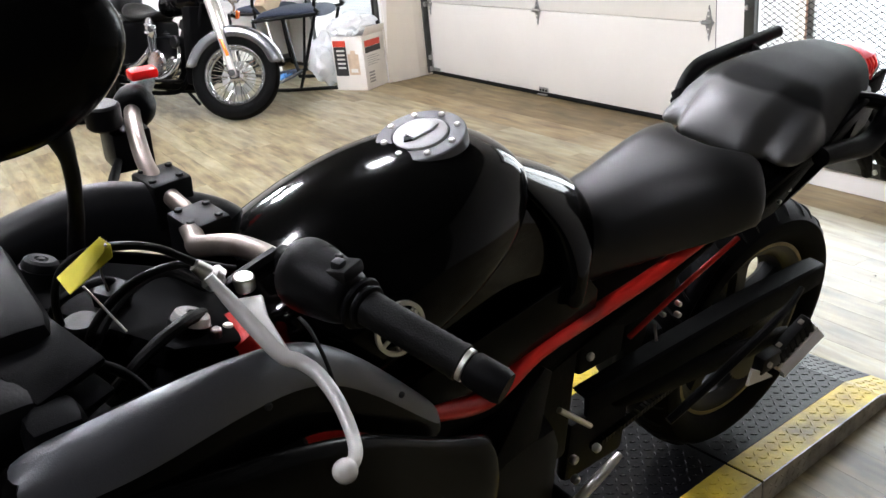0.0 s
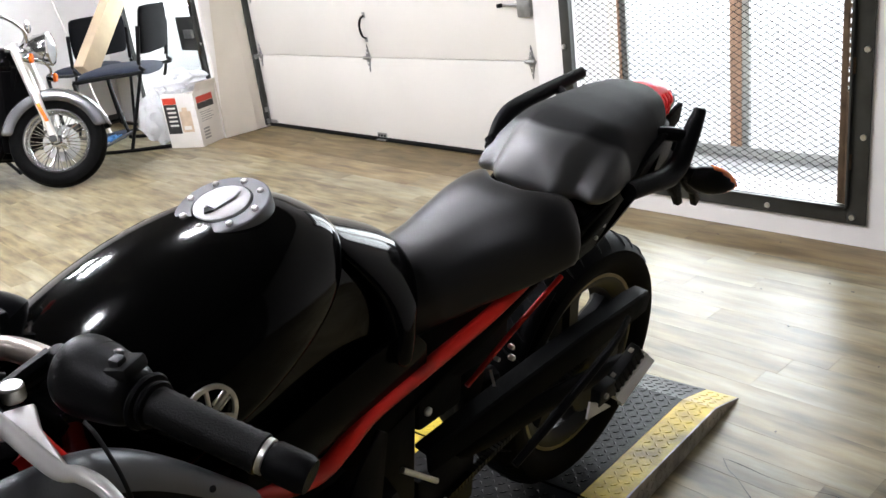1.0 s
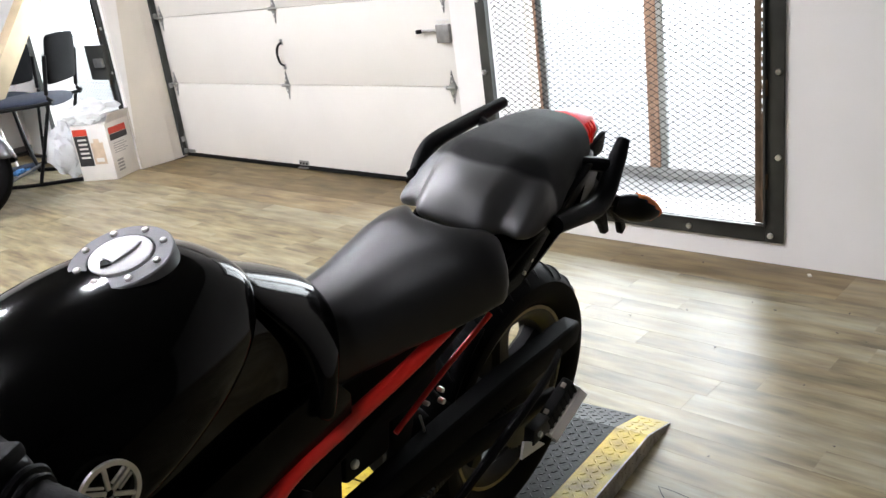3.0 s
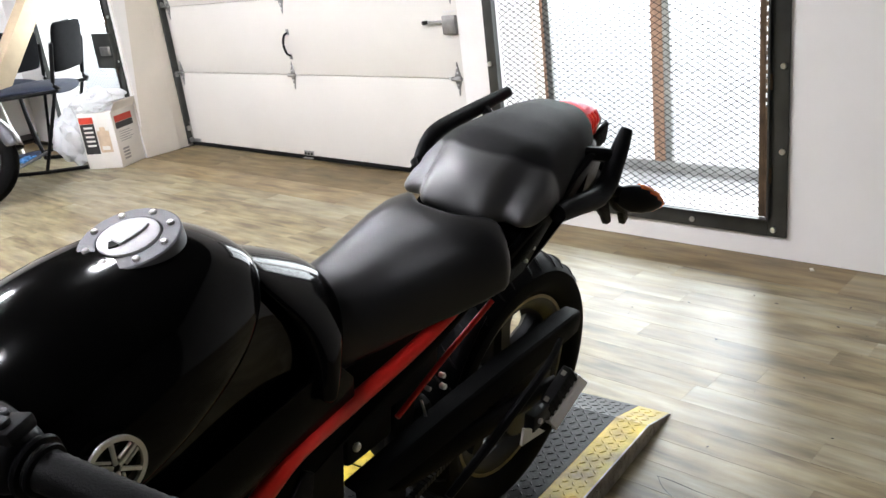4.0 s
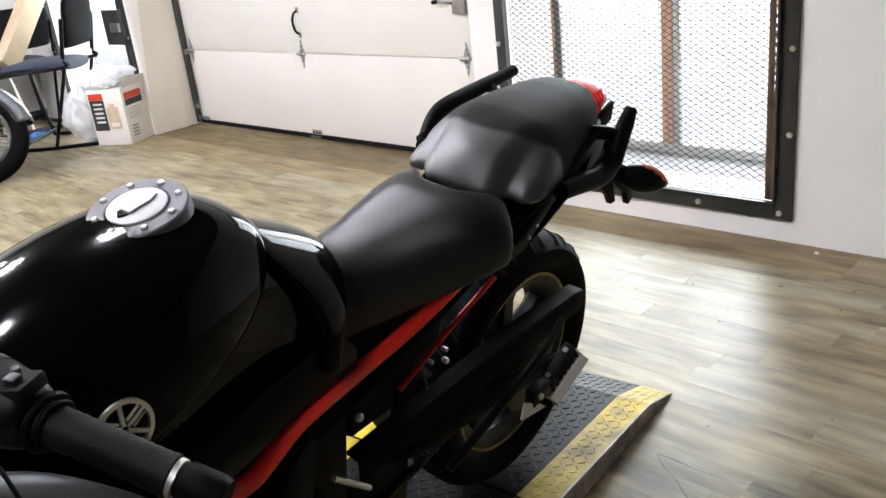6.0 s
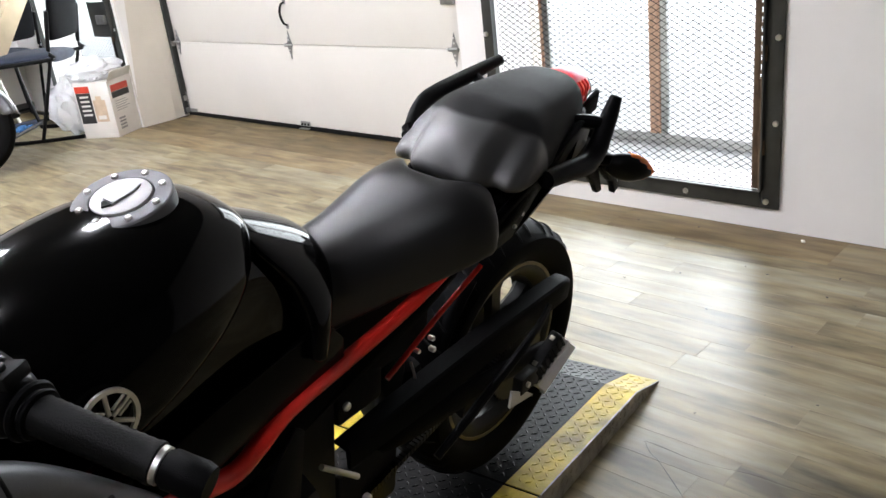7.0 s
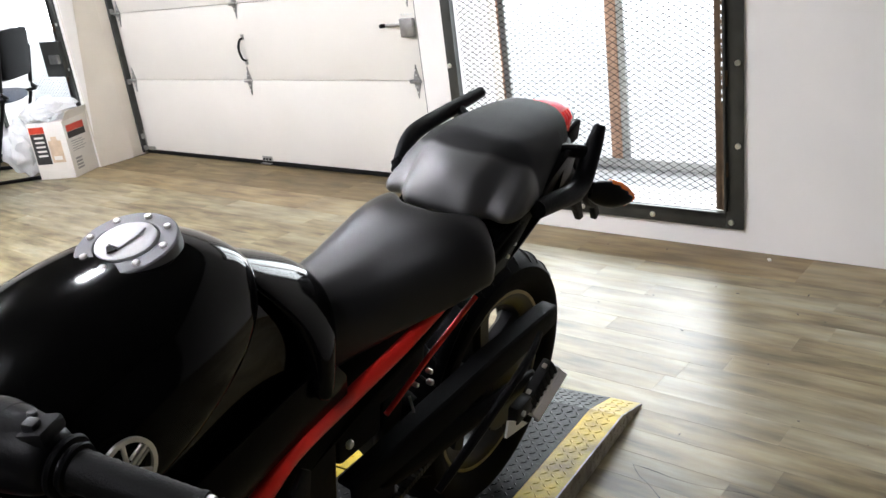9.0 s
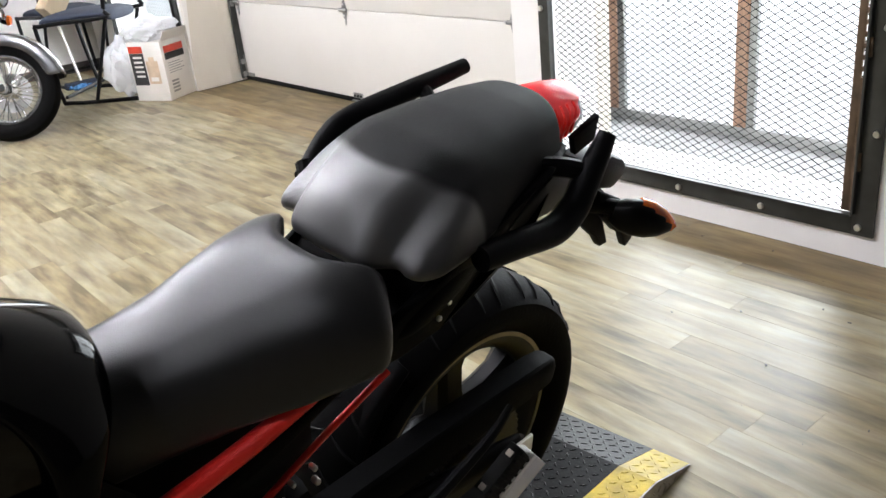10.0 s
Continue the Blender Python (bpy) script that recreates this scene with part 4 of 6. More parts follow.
def turn_signal(side):
    def at(x, y, z):
        return (x, 0.02 + side * y, z)
    stalk = part("turn_signal", tube([at(0.215, 0.03, 0.765), at(0.24, 0.07, 0.765), at(0.262, 0.095, 0.762)], [0.017, 0.014, 0.013]), MATTE, bike, "black turn signal stalk")
    a, b = Vector(at(0.25, 0.085, 0.756)), Vector(at(0.318, 0.172, 0.735))
    m = along(a, b)
    prof = [(0.0, 0.0), (0.018, 0.002), (0.026, 0.018), (0.0305, 0.04), (0.029, 0.062), (0.021, 0.084), (0.009, 0.1), (0.0, 0.106)]
    part("housing", lathe(prof, 24, m @ Matrix.Diagonal((0.8, 1.05, 1, 1))), BLACK_METAL, stalk, "pointed black housing")
    lens = lathe([(0.0, 0.108), (0.0095, 0.101), (0.0225, 0.084), (0.0305, 0.062), (0.032, 0.04), (0.03, 0.04), (0.027, 0.062), (0.019, 0.084)], 24, Matrix.Translation((0.005, 0, 0)) @ m @ Matrix.Diagonal((0.8, 1.05, 1, 1)))
    bmesh.ops.bisect_plane(lens, geom=[*lens.verts, *lens.edges, *lens.faces], plane_co=m @ Vector((0, 0, 0.06)), plane_no=Vector((-0.9, 0, -0.45)), clear_outer=True)
    part("lens", lens, ORANGE, stalk, "orange lens edge")
    part("bracket", slab([at(0.22, 0.07, 0.8), at(0.29, 0.07, 0.762), at(0.325, 0.07, 0.705), at(0.351, 0.07, 0.664), at(0.332, 0.07, 0.652), at(0.31, 0.07, 0.69), at(0.29, 0.07, 0.7), at(0.243, 0.07, 0.744)], 0.016, bevel=0.003), MATTE, stalk)


turn_signal(-1)
turn_signal(1)

# grab rails
rail = part("grab_rail", tube([(-0.157, -0.133, 0.868), (-0.089, -0.137, 0.864), (-0.019, -0.139, 0.857), (0.023, -0.138, 0.872), (0.045, -0.137, 0.902), (0.067, -0.136, 0.934), (0.086, -0.135, 0.962)], [0.0165, 0.019, 0.0205, 0.02, 0.0185, 0.0165, 0.012], 18, 8), MATTE, bike, "matte black grab rail")
part("arm", tube([(0.055, -0.132, 0.914), (0.03, -0.112, 0.922), (0.0, -0.09, 0.926)], 0.014, 10), MATTE, rail)
part("arm", tube([(-0.12, -0.124, 0.856), (-0.12, -0.1, 0.85), (-0.12, -0.07, 0.845)], 0.014, 10), MATTE, rail)
rail = part("grab_rail", tube([(-0.21, 0.135, 0.895), (-0.15, 0.158, 0.925), (-0.1, 0.165, 0.941), (0.02, 0.165, 0.953), (0.13, 0.16, 0.966)], [0.013, 0.016, 0.0165, 0.0155, 0.012], 16, 8), MATTE, bike, "matte black grab rail")
part("arm", tube([(0.04, 0.165, 0.953), (0.03, 0.14, 0.945), (0.02, 0.12, 0.935)], 0.011, 10), MATTE, rail)
part("arm", tube([(-0.2, 0.145, 0.91), (-0.21, 0.12, 0.89), (-0.2, 0.1, 0.87)], 0.012, 10), MATTE, rail)


# wheels
def road_wheel(name, centre, width, lip):
    m = Matrix.Translation(centre) @ SIDE
    wdt = width / 2
    prof = [(0.222, -wdt * 0.62), (0.235, -wdt * 0.82), (0.262, -wdt * 0.98), (0.285, -wdt * 0.94), (0.302, -wdt * 0.7), (0.3115, -wdt * 0.35), (0.3145, 0)]
    prof = prof + [(r, -h) for r, h in prof[-2::-1]] + [(0.215, wdt * 0.5), (0.215, -wdt * 0.5)]
    w = part(name, lathe(prof, 96, m, closed=True), RUBBER, bike, "road tyre on a black cast wheel")
    # slanting tread grooves as thin inlaid strips
    for s in (-1, 1):
        for k in range(34):
            a = 2 * math.pi * k / 34
            pts = []
            for h, r, da in ((0.1, 0.3152, 0.0), (0.4, 0.312, 0.06), (0.66, 0.3055, 0.1), (0.86, 0.2925, 0.12)):
                pts.append(m @ Vector((r * math.cos(a + da * (1 if k % 2 else 0.6)), r * math.sin(a + da * (1 if k % 2 else 0.6)), s * h * wdt)))
            part("tread_groove", tube(pts, [0.001, 0.0028, 0.0028, 0.0012], 5, 2), SEAL, w)
    rim = [(0.2225, -wdt * 0.66), (0.2225, -wdt * 0.6), (0.205, -wdt * 0.55), (0.188, -wdt * 0.4), (0.188, wdt * 0.4), (0.205, wdt * 0.55), (0.2225, wdt * 0.6), (0.2225, wdt * 0.66), (0.214, wdt * 0.66), (0.198, wdt * 0.6), (0.181, wdt * 0.4), (0.181, -wdt * 0.4), (0.198, -wdt * 0.6), (0.214, -wdt * 0.66)]
    part("rim", lathe(rim, 72, m, closed=True), BLACK_METAL, w, "black cast rim")
    for s in (-1, 1):
        part("rim_lip", lathe([(0.2145, s * wdt * 0.665), (0.2225, s * wdt * 0.665), (0.2225, s * wdt * 0.69), (0.2145, s * wdt * 0.69)], 72, m, closed=True), lip, w, "worn rim edge")
    for k in range(5):
        a = 2 * math.pi * k / 5 + 0.35
        secs = []
        for r, half_w, half_t in ((0.045, 0.034, 0.034), (0.1, 0.03, 0.026), (0.15, 0.03, 0.024), (0.187, 0.042, 0.03)):
            c = Vector((r * math.cos(a), r * math.sin(a), 0))
            t = Vector((-math.sin(a), math.cos(a), 0)) * half_w
            u = Vector((0, 0, half_t))
            secs.append([m @ (c + t * i + u * j) for i, j in ((1, 0.5), (0.6, 1), (-0.6, 1), (-1, 0.5), (-1, -0.5), (-0.6, -1), (0.6, -1), (1, -0.5))])
        part("spoke", loft(secs), BLACK_METAL, w)
    part("hub", lathe([(0, -0.075), (0.03, -0.075), (0.05, -0.05), (0.055, 0), (0.05, 0.05), (0.03, 0.075), (0, 0.075)], 32, m), BLACK_METAL, w)
    return w


AX = (-0.048, 0.015, 0.3188)
rear = road_wheel("rear_wheel", AX, 0.165, BRONZE)
m = Matrix.Translation((-0.048, -0.075, 0.3148)) @ SIDE
teeth = [(0.098 + (0.006 if k % 2 else 0), 2 * math.pi * k / 84) for k in range(84)]
bm = slab([m @ Vector((r * math.cos(a), r * math.sin(a), 0)) for r, a in teeth], 0.006)
part("sprocket", bm, BLACK_METAL, rear, "dark steel sprocket", smooth=False)
part("axle_nut", disc(0.017, 0.02, Matrix.Translation((-0.048, -0.125, 0.3148)) @ SIDE, 6), BOLT, rear)
part("disc_rotor", lathe([(0.07, 0), (0.12, 0), (0.12, 0.005), (0.07, 0.005)], 48, Matrix.Translation((-0.048, 0.1, 0.3148)) @ SIDE, closed=True), SILVER, rear)
REAR_SEAT = pose(0.091, 0.0725, 0)
PEG_SEAT = pose(0.0552, 0.0303, -0.0584) @ Matrix.Scale(1.04, 4)
rear.matrix_basis = REAR_SEAT
front = road_wheel("front_wheel", (-1.44, 0.02, 0.315), 0.12, BLACK_METAL)

# swing arm, chain run and guards
for y, s in ((-0.1, -1), (0.125, 1)):
    secs = [[(x, y - t, z + h), (x, y + t, z + h), (x, y + t, z - h), (x, y - t, z - h)] for x, z, h, t in ((-0.6, 0.43, 0.04, 0.018), (-0.4, 0.395, 0.034, 0.016), (-0.1, 0.335, 0.028, 0.015), (0.06, 0.3148, 0.026, 0.013))]
    arm = part("swing_arm", loft(secs), SOOT, bike, "black box-section swing arm", sub=1)
    arm.matrix_basis = REAR_SEAT
    part("adjuster", box_bm(-0.01, 0.045, y + s * 0.017 - 0.004, y + s * 0.017 + 0.004, 0.295, 0.335, 0.003), SILVER, arm)
    part("adjuster_end", lathe([(0.013, -0.005), (0.021, -0.005), (0.021, 0.005), (0.013, 0.005)], 28, Matrix.Translation((0.0, y + s * 0.024, 0.3148)) @ SIDE, closed=True), SILVER, arm)
secs = []
for x, low, top, w in ((-0.62, 0.503, 0.546, 0.016), (-0.4, 0.497, 0.552, 0.019), (-0.18, 0.495, 0.554, 0.02), (0.05, 0.494, 0.545, 0.019), (0.09, 0.494, 0.541, 0.017), (0.103, 0.497, 0.534, 0.012)):
    secs.append([(x, -0.07 - w, low), (x, -0.072 - w, top - 0.016), (x, -0.069 - w, top - 0.004), (x, -0.064 - w, top), (x, -0.068 + w, top), (x, -0.068 + w, top - 0.008), (x, -0.06 - w, top - 0.01), (x, -0.064 - w, low)])
part("chain_guard", loft(secs), SOOT, bike, "matte black chain guard").matrix_basis = PEG_SEAT
bm = bmesh.new()
for k in range(58):
    x = -0.58 + 0.01 * k
    for z in (0.415 + 0.0 * k - 0.0006 * k, 0.31 - 0.0016 * (57 - k) + 0.075):
        box_bm(x, x + 0.008, -0.082, -0.068, z - 0.008, z + 0.006, bm=bm)
part("chain", bm, BLACK_METAL, bike, "dark drive chain", smooth=False).matrix_basis = REAR_SEAT
bm = loft([[(0.345 * math.cos(a), 0.02 + y, 0.3148 + 0.345 * math.sin(a) + (0.0 if abs(y) > 0.05 else 0.006)) for y in (-0.075, -0.05, 0, 0.05, 0.075)] for a in np.radians(np.linspace(128, 185, 10)).tolist()], closed=False)
hug = part("hugger", bm, MATTE, bike, "matte black inner mudguard")
hug.matrix_basis = REAR_SEAT
hug.modifiers.new("thick", "SOLIDIFY").thickness = 0.004

# red frame rails with the black covers under them
for s in (-1, 1):
    def at(x, y, z):
        return (x, (0.0 if s < 0 else 0.012) + s * y, z)

    def face(x, y, z):
        return Matrix.Translation(at(x, y, z)) @ Matrix.Rotation(radians(-90 * s), 4, "X")

    main = part("frame_rail", tube([at(-1.30, 0.1, 0.8), at(-1.12, 0.11, 0.772), at(-0.988, 0.12, 0.735), at(-0.907, 0.12, 0.706), at(-0.866, 0.12, 0.702), at(-0.828, 0.117, 0.713), at(-0.771, 0.114, 0.735), at(-0.659, 0.11, 0.747), at(-0.532, 0.107, 0.762), at(-0.425, 0.098, 0.773), at(-0.365, 0.09, 0.777)], [0.012, 0.012, 0.0135, 0.0138, 0.0135, 0.0132, 0.0128, 0.0124, 0.012, 0.0114, 0.009], 18, 8), RED, bike, "red painted steel frame rail")
    part("lower_rail", tube([at(-0.506, 0.064, 0.606), at(-0.46, 0.066, 0.628), at(-0.378, 0.066, 0.661), at(-0.284, 0.068, 0.697), at(-0.25, 0.07, 0.712)], 0.0048, 12), RED, main, "thin red sub-frame tube")
    cover = part("side_cover", slab([at(-0.85, 0.112, 0.70), at(-0.74, 0.108, 0.722), at(-0.6, 0.101, 0.736), at(-0.45, 0.09, 0.742), at(-0.34, 0.078, 0.745), at(-0.35, 0.076, 0.735), at(-0.48, 0.088, 0.708), at(-0.62, 0.098, 0.692), at(-0.75, 0.105, 0.672), at(-0.82, 0.108, 0.66)], 0.012, bevel=0.003), SOOT, bike, "matte black frame cover")
    part("bolt", disc(0.0075, 0.008, face(-0.65, 0.102, 0.66), 10, 0.3), BOLT, cover)
    part("bolt", disc(0.0046, 0.012, face(-0.396, 0.066, 0.633), 12, 0.3), BOLT, cover)
    part("bolt", disc(0.0055, 0.012, face(-0.392, 0.066, 0.608), 12, 0.3), BOLT, cover)
    part("bolt", disc(0.0042, 0.012, face(-0.436, 0.066, 0.628), 12, 0.3), BOLT, cover)
    part("spring_stay", tube([at(-0.45, 0.07, 0.61), at(-0.435, 0.07, 0.56), at(-0.44, 0.07, 0.5)], 0.0025, 6), SILVER, cover)
    # panel between tank and rail
    part("knee_panel", slab([at(-1.0, 0.125, 0.80), at(-0.87, 0.117, 0.815), at(-0.76, 0.107, 0.823), at(-0.69, 0.103, 0.83), at(-0.66, 0.107, 0.79), at(-0.66, 0.108, 0.758), at(-0.8, 0.114, 0.742), at(-0.9, 0.12, 0.728), at(-1.02, 0.125, 0.755)], 0.01, bevel=0.003), DEEP, bike, "glossy black panel below the tank")
    # heel plate and rider's foot rest
    plate = part("foot_plate", slab([at(-0.77, 0.122, 0.708), at(-0.755, 0.122, 0.695), at(-0.775, 0.13, 0.6), at(-0.80, 0.132, 0.5), at(-0.87, 0.138, 0.5), at(-0.87, 0.138, 0.6), at(-0.815, 0.13, 0.675)], 0.008, bevel=0.002), MATTE, bike, "matte dark frame plate")
    part("foot_rest", tube([at(-0.72, 0.12, 0.43), at(-0.72, 0.21, 0.435)], 0.013), BLACK_METAL, plate)
    part("lever", tube([at(-0.69, 0.145, 0.40), at(-0.63, 0.145, 0.43), at(-0.585, 0.142, 0.447)], [0.008, 0.009, 0.006]), SILVER, plate)
    part("strut", tube([at(-0.70, 0.1, 0.575), at(-0.626, 0.105, 0.506)], 0.005), SILVER, plate)
    for p in ((-0.679, 0.118, 0.477), (-0.625, 0.118, 0.471), (-0.668, 0.118, 0.426)):
        part("bolt", disc(0.008, 0.012, face(*p), 12, 0.3), BOLT, plate)
    # passenger foot rest on its bracket
    br = part("passenger_bracket", tube([at(-0.07, 0.125, 0.565), at(-0.12, 0.135, 0.55), at(-0.2, 0.14, 0.528), at(-0.312, 0.132, 0.474), at(-0.43, 0.12, 0.415)], [0.006, 0.008, 0.009, 0.0095, 0.008], 10), MATTE, bike, "matte black passenger peg bracket")
    br.matrix_basis = PEG_SEAT
    part("hinge_block", box_bm(-0.215, -0.15, (0.012 if s > 0 else 0) + s * 0.15 - 0.012, (0.012 if s > 0 else 0) + s * 0.15 + 0.012, 0.44, 0.478, 0.004), BLACK_METAL, br)
    part("bolt", disc(0.006, 0.006, face(-0.198, 0.162, 0.462), 10), BOLT, br)
    low, high = Vector(at(-0.145, 0.15, 0.432)), Vector(at(-0.062, 0.16, 0.492))
    up = (high - low).normalized()
    side = Vector((0, s, 0)) - up * up.y * s
    side.normalize()
    pm = Matrix(((*up.cross(side),), (*side,), (*up,))).transposed().to_4x4() @ Matrix.Diagonal((s, 1, 1, 1))
    pm.translation = (low + high) / 2
    part("peg", box_bm(-0.024, 0.003, -0.014, 0.013, -0.056, 0.056, 0.002, m=pm), ALU, br, "bare aluminium peg, folded up")
    # added plate, turned up towards the lamps so the peg's edge looks bright
    part("worn_face", box_bm(-0.013, 0.013, 0.0, 0.003, -0.056, 0.056, 0.001, m=pm @ Matrix.Translation((-0.012, 0.014, 0)) @ Matrix.Rotation(radians(-42 * (1 if s < 0 else -1)), 4, "Z")), ALU, br, "worn edge of the peg, tilted up to catch light")
    part("peg_end", box_bm(0.0035, 0.03, -0.012, 0.01, -0.056, -0.05, 0.001, m=pm), BLACK_METAL, br)
    part("peg_end", box_bm(0.0035, 0.016, -0.01, 0.008, 0.0485, 0.053, 0.001, m=pm), ALU, br)
    part("peg_rubber", box_bm(0.0035, 0.046, -0.013, 0.011, -0.0495, 0.048, 0.004, m=pm), SEAL, br, "black ribbed peg rubber")
    for k in range(7):
        part("rubber_rib", box_bm(0.006, 0.043, 0.0105, 0.0135, -0.003, 0.003, 0.001, m=pm @ Matrix.Translation((0, 0, -0.042 + 0.014 * k))), SEAL, br)
    for k in (-1.5, 1.6):
        part("worn_edge", box_bm(0.0455, 0.047, -0.006, 0.004, -0.005, 0.005, 0.0006, m=pm @ Matrix.Translation((0, 0, 0.02 * k))), BARE, br)
    part("peg_bolt", disc(0.006, 0.01, face(-0.128, 0.158, 0.405), 10), BOLT, br)
    part("heel_guard", slab([at(-0.246, 0.156, 0.47), at(-0.25, 0.156, 0.432), at(-0.16, 0.156, 0.412), at(-0.175, 0.156, 0.425)], 0.005), ALU, br, "bare aluminium heel guard")

# engine block, exhaust and stand under the covers
eng = part("engine", box_bm(-1.14, -0.72, -0.15, 0.19, 0.3, 0.6, 0.05), BLACK_METAL, bike, "black engine cases")
for y, s in ((-0.15, -1), (0.19, 1)):
    part("crankcase_cover", disc(0.1, 0.035, Matrix.Translation((-0.9, y, 0.44)) @ Matrix.Rotation(radians(90 * -s), 4, "X"), 32), BLACK_METAL, eng)
    for k in range(6):
        a = k * math.pi / 3
        part("bolt", disc(0.008, 0.01, Matrix.Translation((-0.9 + 0.085 * math.cos(a), y + s * 0.033, 0.44 + 0.085 * math.sin(a))) @ Matrix.Rotation(radians(90 * -s), 4, "X"), 8), BOLT, eng)
part("air_box", box_bm(-1.1, -0.72, -0.08, 0.09, 0.6, 0.8, 0.03), SEAL, bike, "black air box under the tank")
part("battery_tray", box_bm(-0.72, -0.36, -0.05, 0.066, 0.6, 0.78, 0.03), SEAL, bike, "black tray under the seat")
link = part("shock_linkage", box_bm(-0.46, -0.36, -0.045, 0.055, 0.43, 0.56, 0.03), SEAL, bike, "black suspension linkage")
part("rocker", box_bm(-0.7, -0.635, -0.06, 0.06, 0.28, 0.55, 0.025), SEAL, link)
part("linkage_plate", box_bm(-0.548, -0.43, 0.005, 0.035, 0.488, 0.6, 0.01), SEAL, bike, "black battery box bottom")
part("linkage_plate", box_bm(-0.74, -0.552, 0.005, 0.035, 0.3, 0.6, 0.012), SEAL, bike, "black frame casting at the swing arm pivot")
part("linkage_plate", box_bm(-0.548, -0.38, 0.005, 0.035, 0.22, 0.372, 0.012), SEAL, bike, "black linkage casting")
part("linkage_plate", box_bm(-0.425, -0.36, 0.005, 0.035, 0.376, 0.6, 0.012), SEAL, bike, "black inner guard ahead of the wheel")
part("side_stand", tube([(-0.78, -0.13, 0.33), (-0.74, -0.2, 0.16), (-0.72, -0.245, 0.054)], [0.014, 0.013, 0.012]), BLACK_METAL, bike, "black side stand")
part("exhaust", tube([(-1.2, 0.0, 0.45), (-1.15, 0.02, 0.25), (-0.9, 0.05, 0.2), (-0.72, 0.1, 0.19), (-0.62, 0.13, 0.17)], [0.02, 0.03, 0.05, 0.05, 0.045], 16), BLACK_METAL, bike, "black low exhaust")

# the middle of the bike runs a little wider and deeper towards the tank
PIVOT = Vector((-1.379, -0.757, 1.461))


def deepen(ob, start, span):
    for v in ob.data.vertices:
        f = min(1.0, max(0.0, (start - v.co.x) / span))
        v.co = PIVOT + (v.co - PIVOT) * (1 + 0.12 * f * f * (3 - 2 * f))
    for c in ob.children:
        deepen(c, start, span)


MIDDLE = ("fuel_tank", "knee_recess", "tank_strap", "seat", "frame_rail", "side_cover", "knee_panel", "foot_plate", "engine", "air_box", "battery_tray", "shock_linkage")
for ob in bike.children:
    if ob.name.split(".")[0] in MIDDLE:
        deepen(ob, *((-0.28, 0.4) if ob.name == "seat" else (-0.2, 0.46)))

# fork, stem and bars, turned to the left
fork_top = ((-1.236, -0.035, 0.93), (-1.335, 0.14, 0.945))
for k, (a, foot) in enumerate(zip(fork_top, ((-1.50, -0.09, 0.33), (-1.56, 0.1, 0.34)))):
    leg = part("fork_leg", tube([a, tuple(np.array(a) * 0.55 + np.array(foot) * 0.45), foot], [0.023, 0.023, 0.028], smooth=False), BLACK_METAL, bike, "black fork leg")
    ax = along(a, tuple(2 * np.array(a) - np.array(foot)))
    cap = part("fork_cap", lathe([(0, 0.006), (0.006, 0.006), (0.008, 0.011), (0.015, 0.0115), (0.0185, 0.009), (0.0205, 0.003), (0.0215, -0.006)], 32, ax), (ALU, BLACK_METAL)[k], leg, ("shiny fork cap", "black fork cap")[k])
    part("adjuster", disc(0.006, 0.006, ax @ Matrix.Translation((0, 0, 0.006)), 6, 0.3), BLACK_METAL, cap)
part("steering_head", tube([(-1.2, -0.05, 0.912), (-1.175, -0.055, 0.85), (-1.14, -0.075, 0.79)], [0.03, 0.031, 0.028], 24), RED, bike, "red frame tube at the steering head")
top_clamp = part("top_clamp", slab([(-1.2, -0.08, 0.9), (-1.27, -0.07, 0.915), (-1.37, 0.1, 0.92), (-1.37, 0.18, 0.92), (-1.30, 0.19, 0.905), (-1.18, 0.1, 0.893), (-1.16, 0.0, 0.89)], 0.03, bevel=0.006), SOOT, bike, "black upper fork bridge")
part("stem_nut", disc(0.022, 0.02, Matrix.Translation((-1.285, 0.055, 0.925)), 6), BLACK_METAL, top_clamp)
LEFT = [(-1.16, 0.15, 0.945), (-1.175, 0.085, 0.955), (-1.187, 0.045, 0.967), (-1.176, 0.015, 0.979), (-1.166, -0.02, 0.991), (-1.159, -0.06, 0.998), (-1.152, -0.1, 1.0), (-1.128, -0.197, 1.0)]
bar = part("handlebar", tube(LEFT, 0.0125, 16, 8), BAR, bike, "bare aluminium handlebar, turned left")
part("right_bar", tube([(-1.148, 0.14, 0.945), (-1.155, 0.22, 0.955), (-1.16, 0.26, 0.975), (-1.148, 0.32, 0.995), (-1.13, 0.38, 1.003), (-1.11, 0.43, 1.004)], 0.0115, 16, 8), BAR, bar)
for p, q in (((-1.151, 0.125, 0.947), 8), ((-1.152, 0.235, 0.957), 8)):
    blk = part("bar_clamp", box_bm(-0.028, 0.028, -0.03, 0.03, -0.05, 0.016, 0.005, m=Matrix.Translation(p) @ Matrix.Rotation(radians(q), 4, "Z")), BLACK_METAL, bar, "black bar clamp")
    for dx in (-0.018, 0.018):
        for dy in (-0.018, 0.018):
            part("clamp_bolt", disc(0.005, 0.004, Matrix.Translation((p[0] + dx, p[1] + dy, p[2] + 0.0155)), 8), BLACK_METAL, blk)
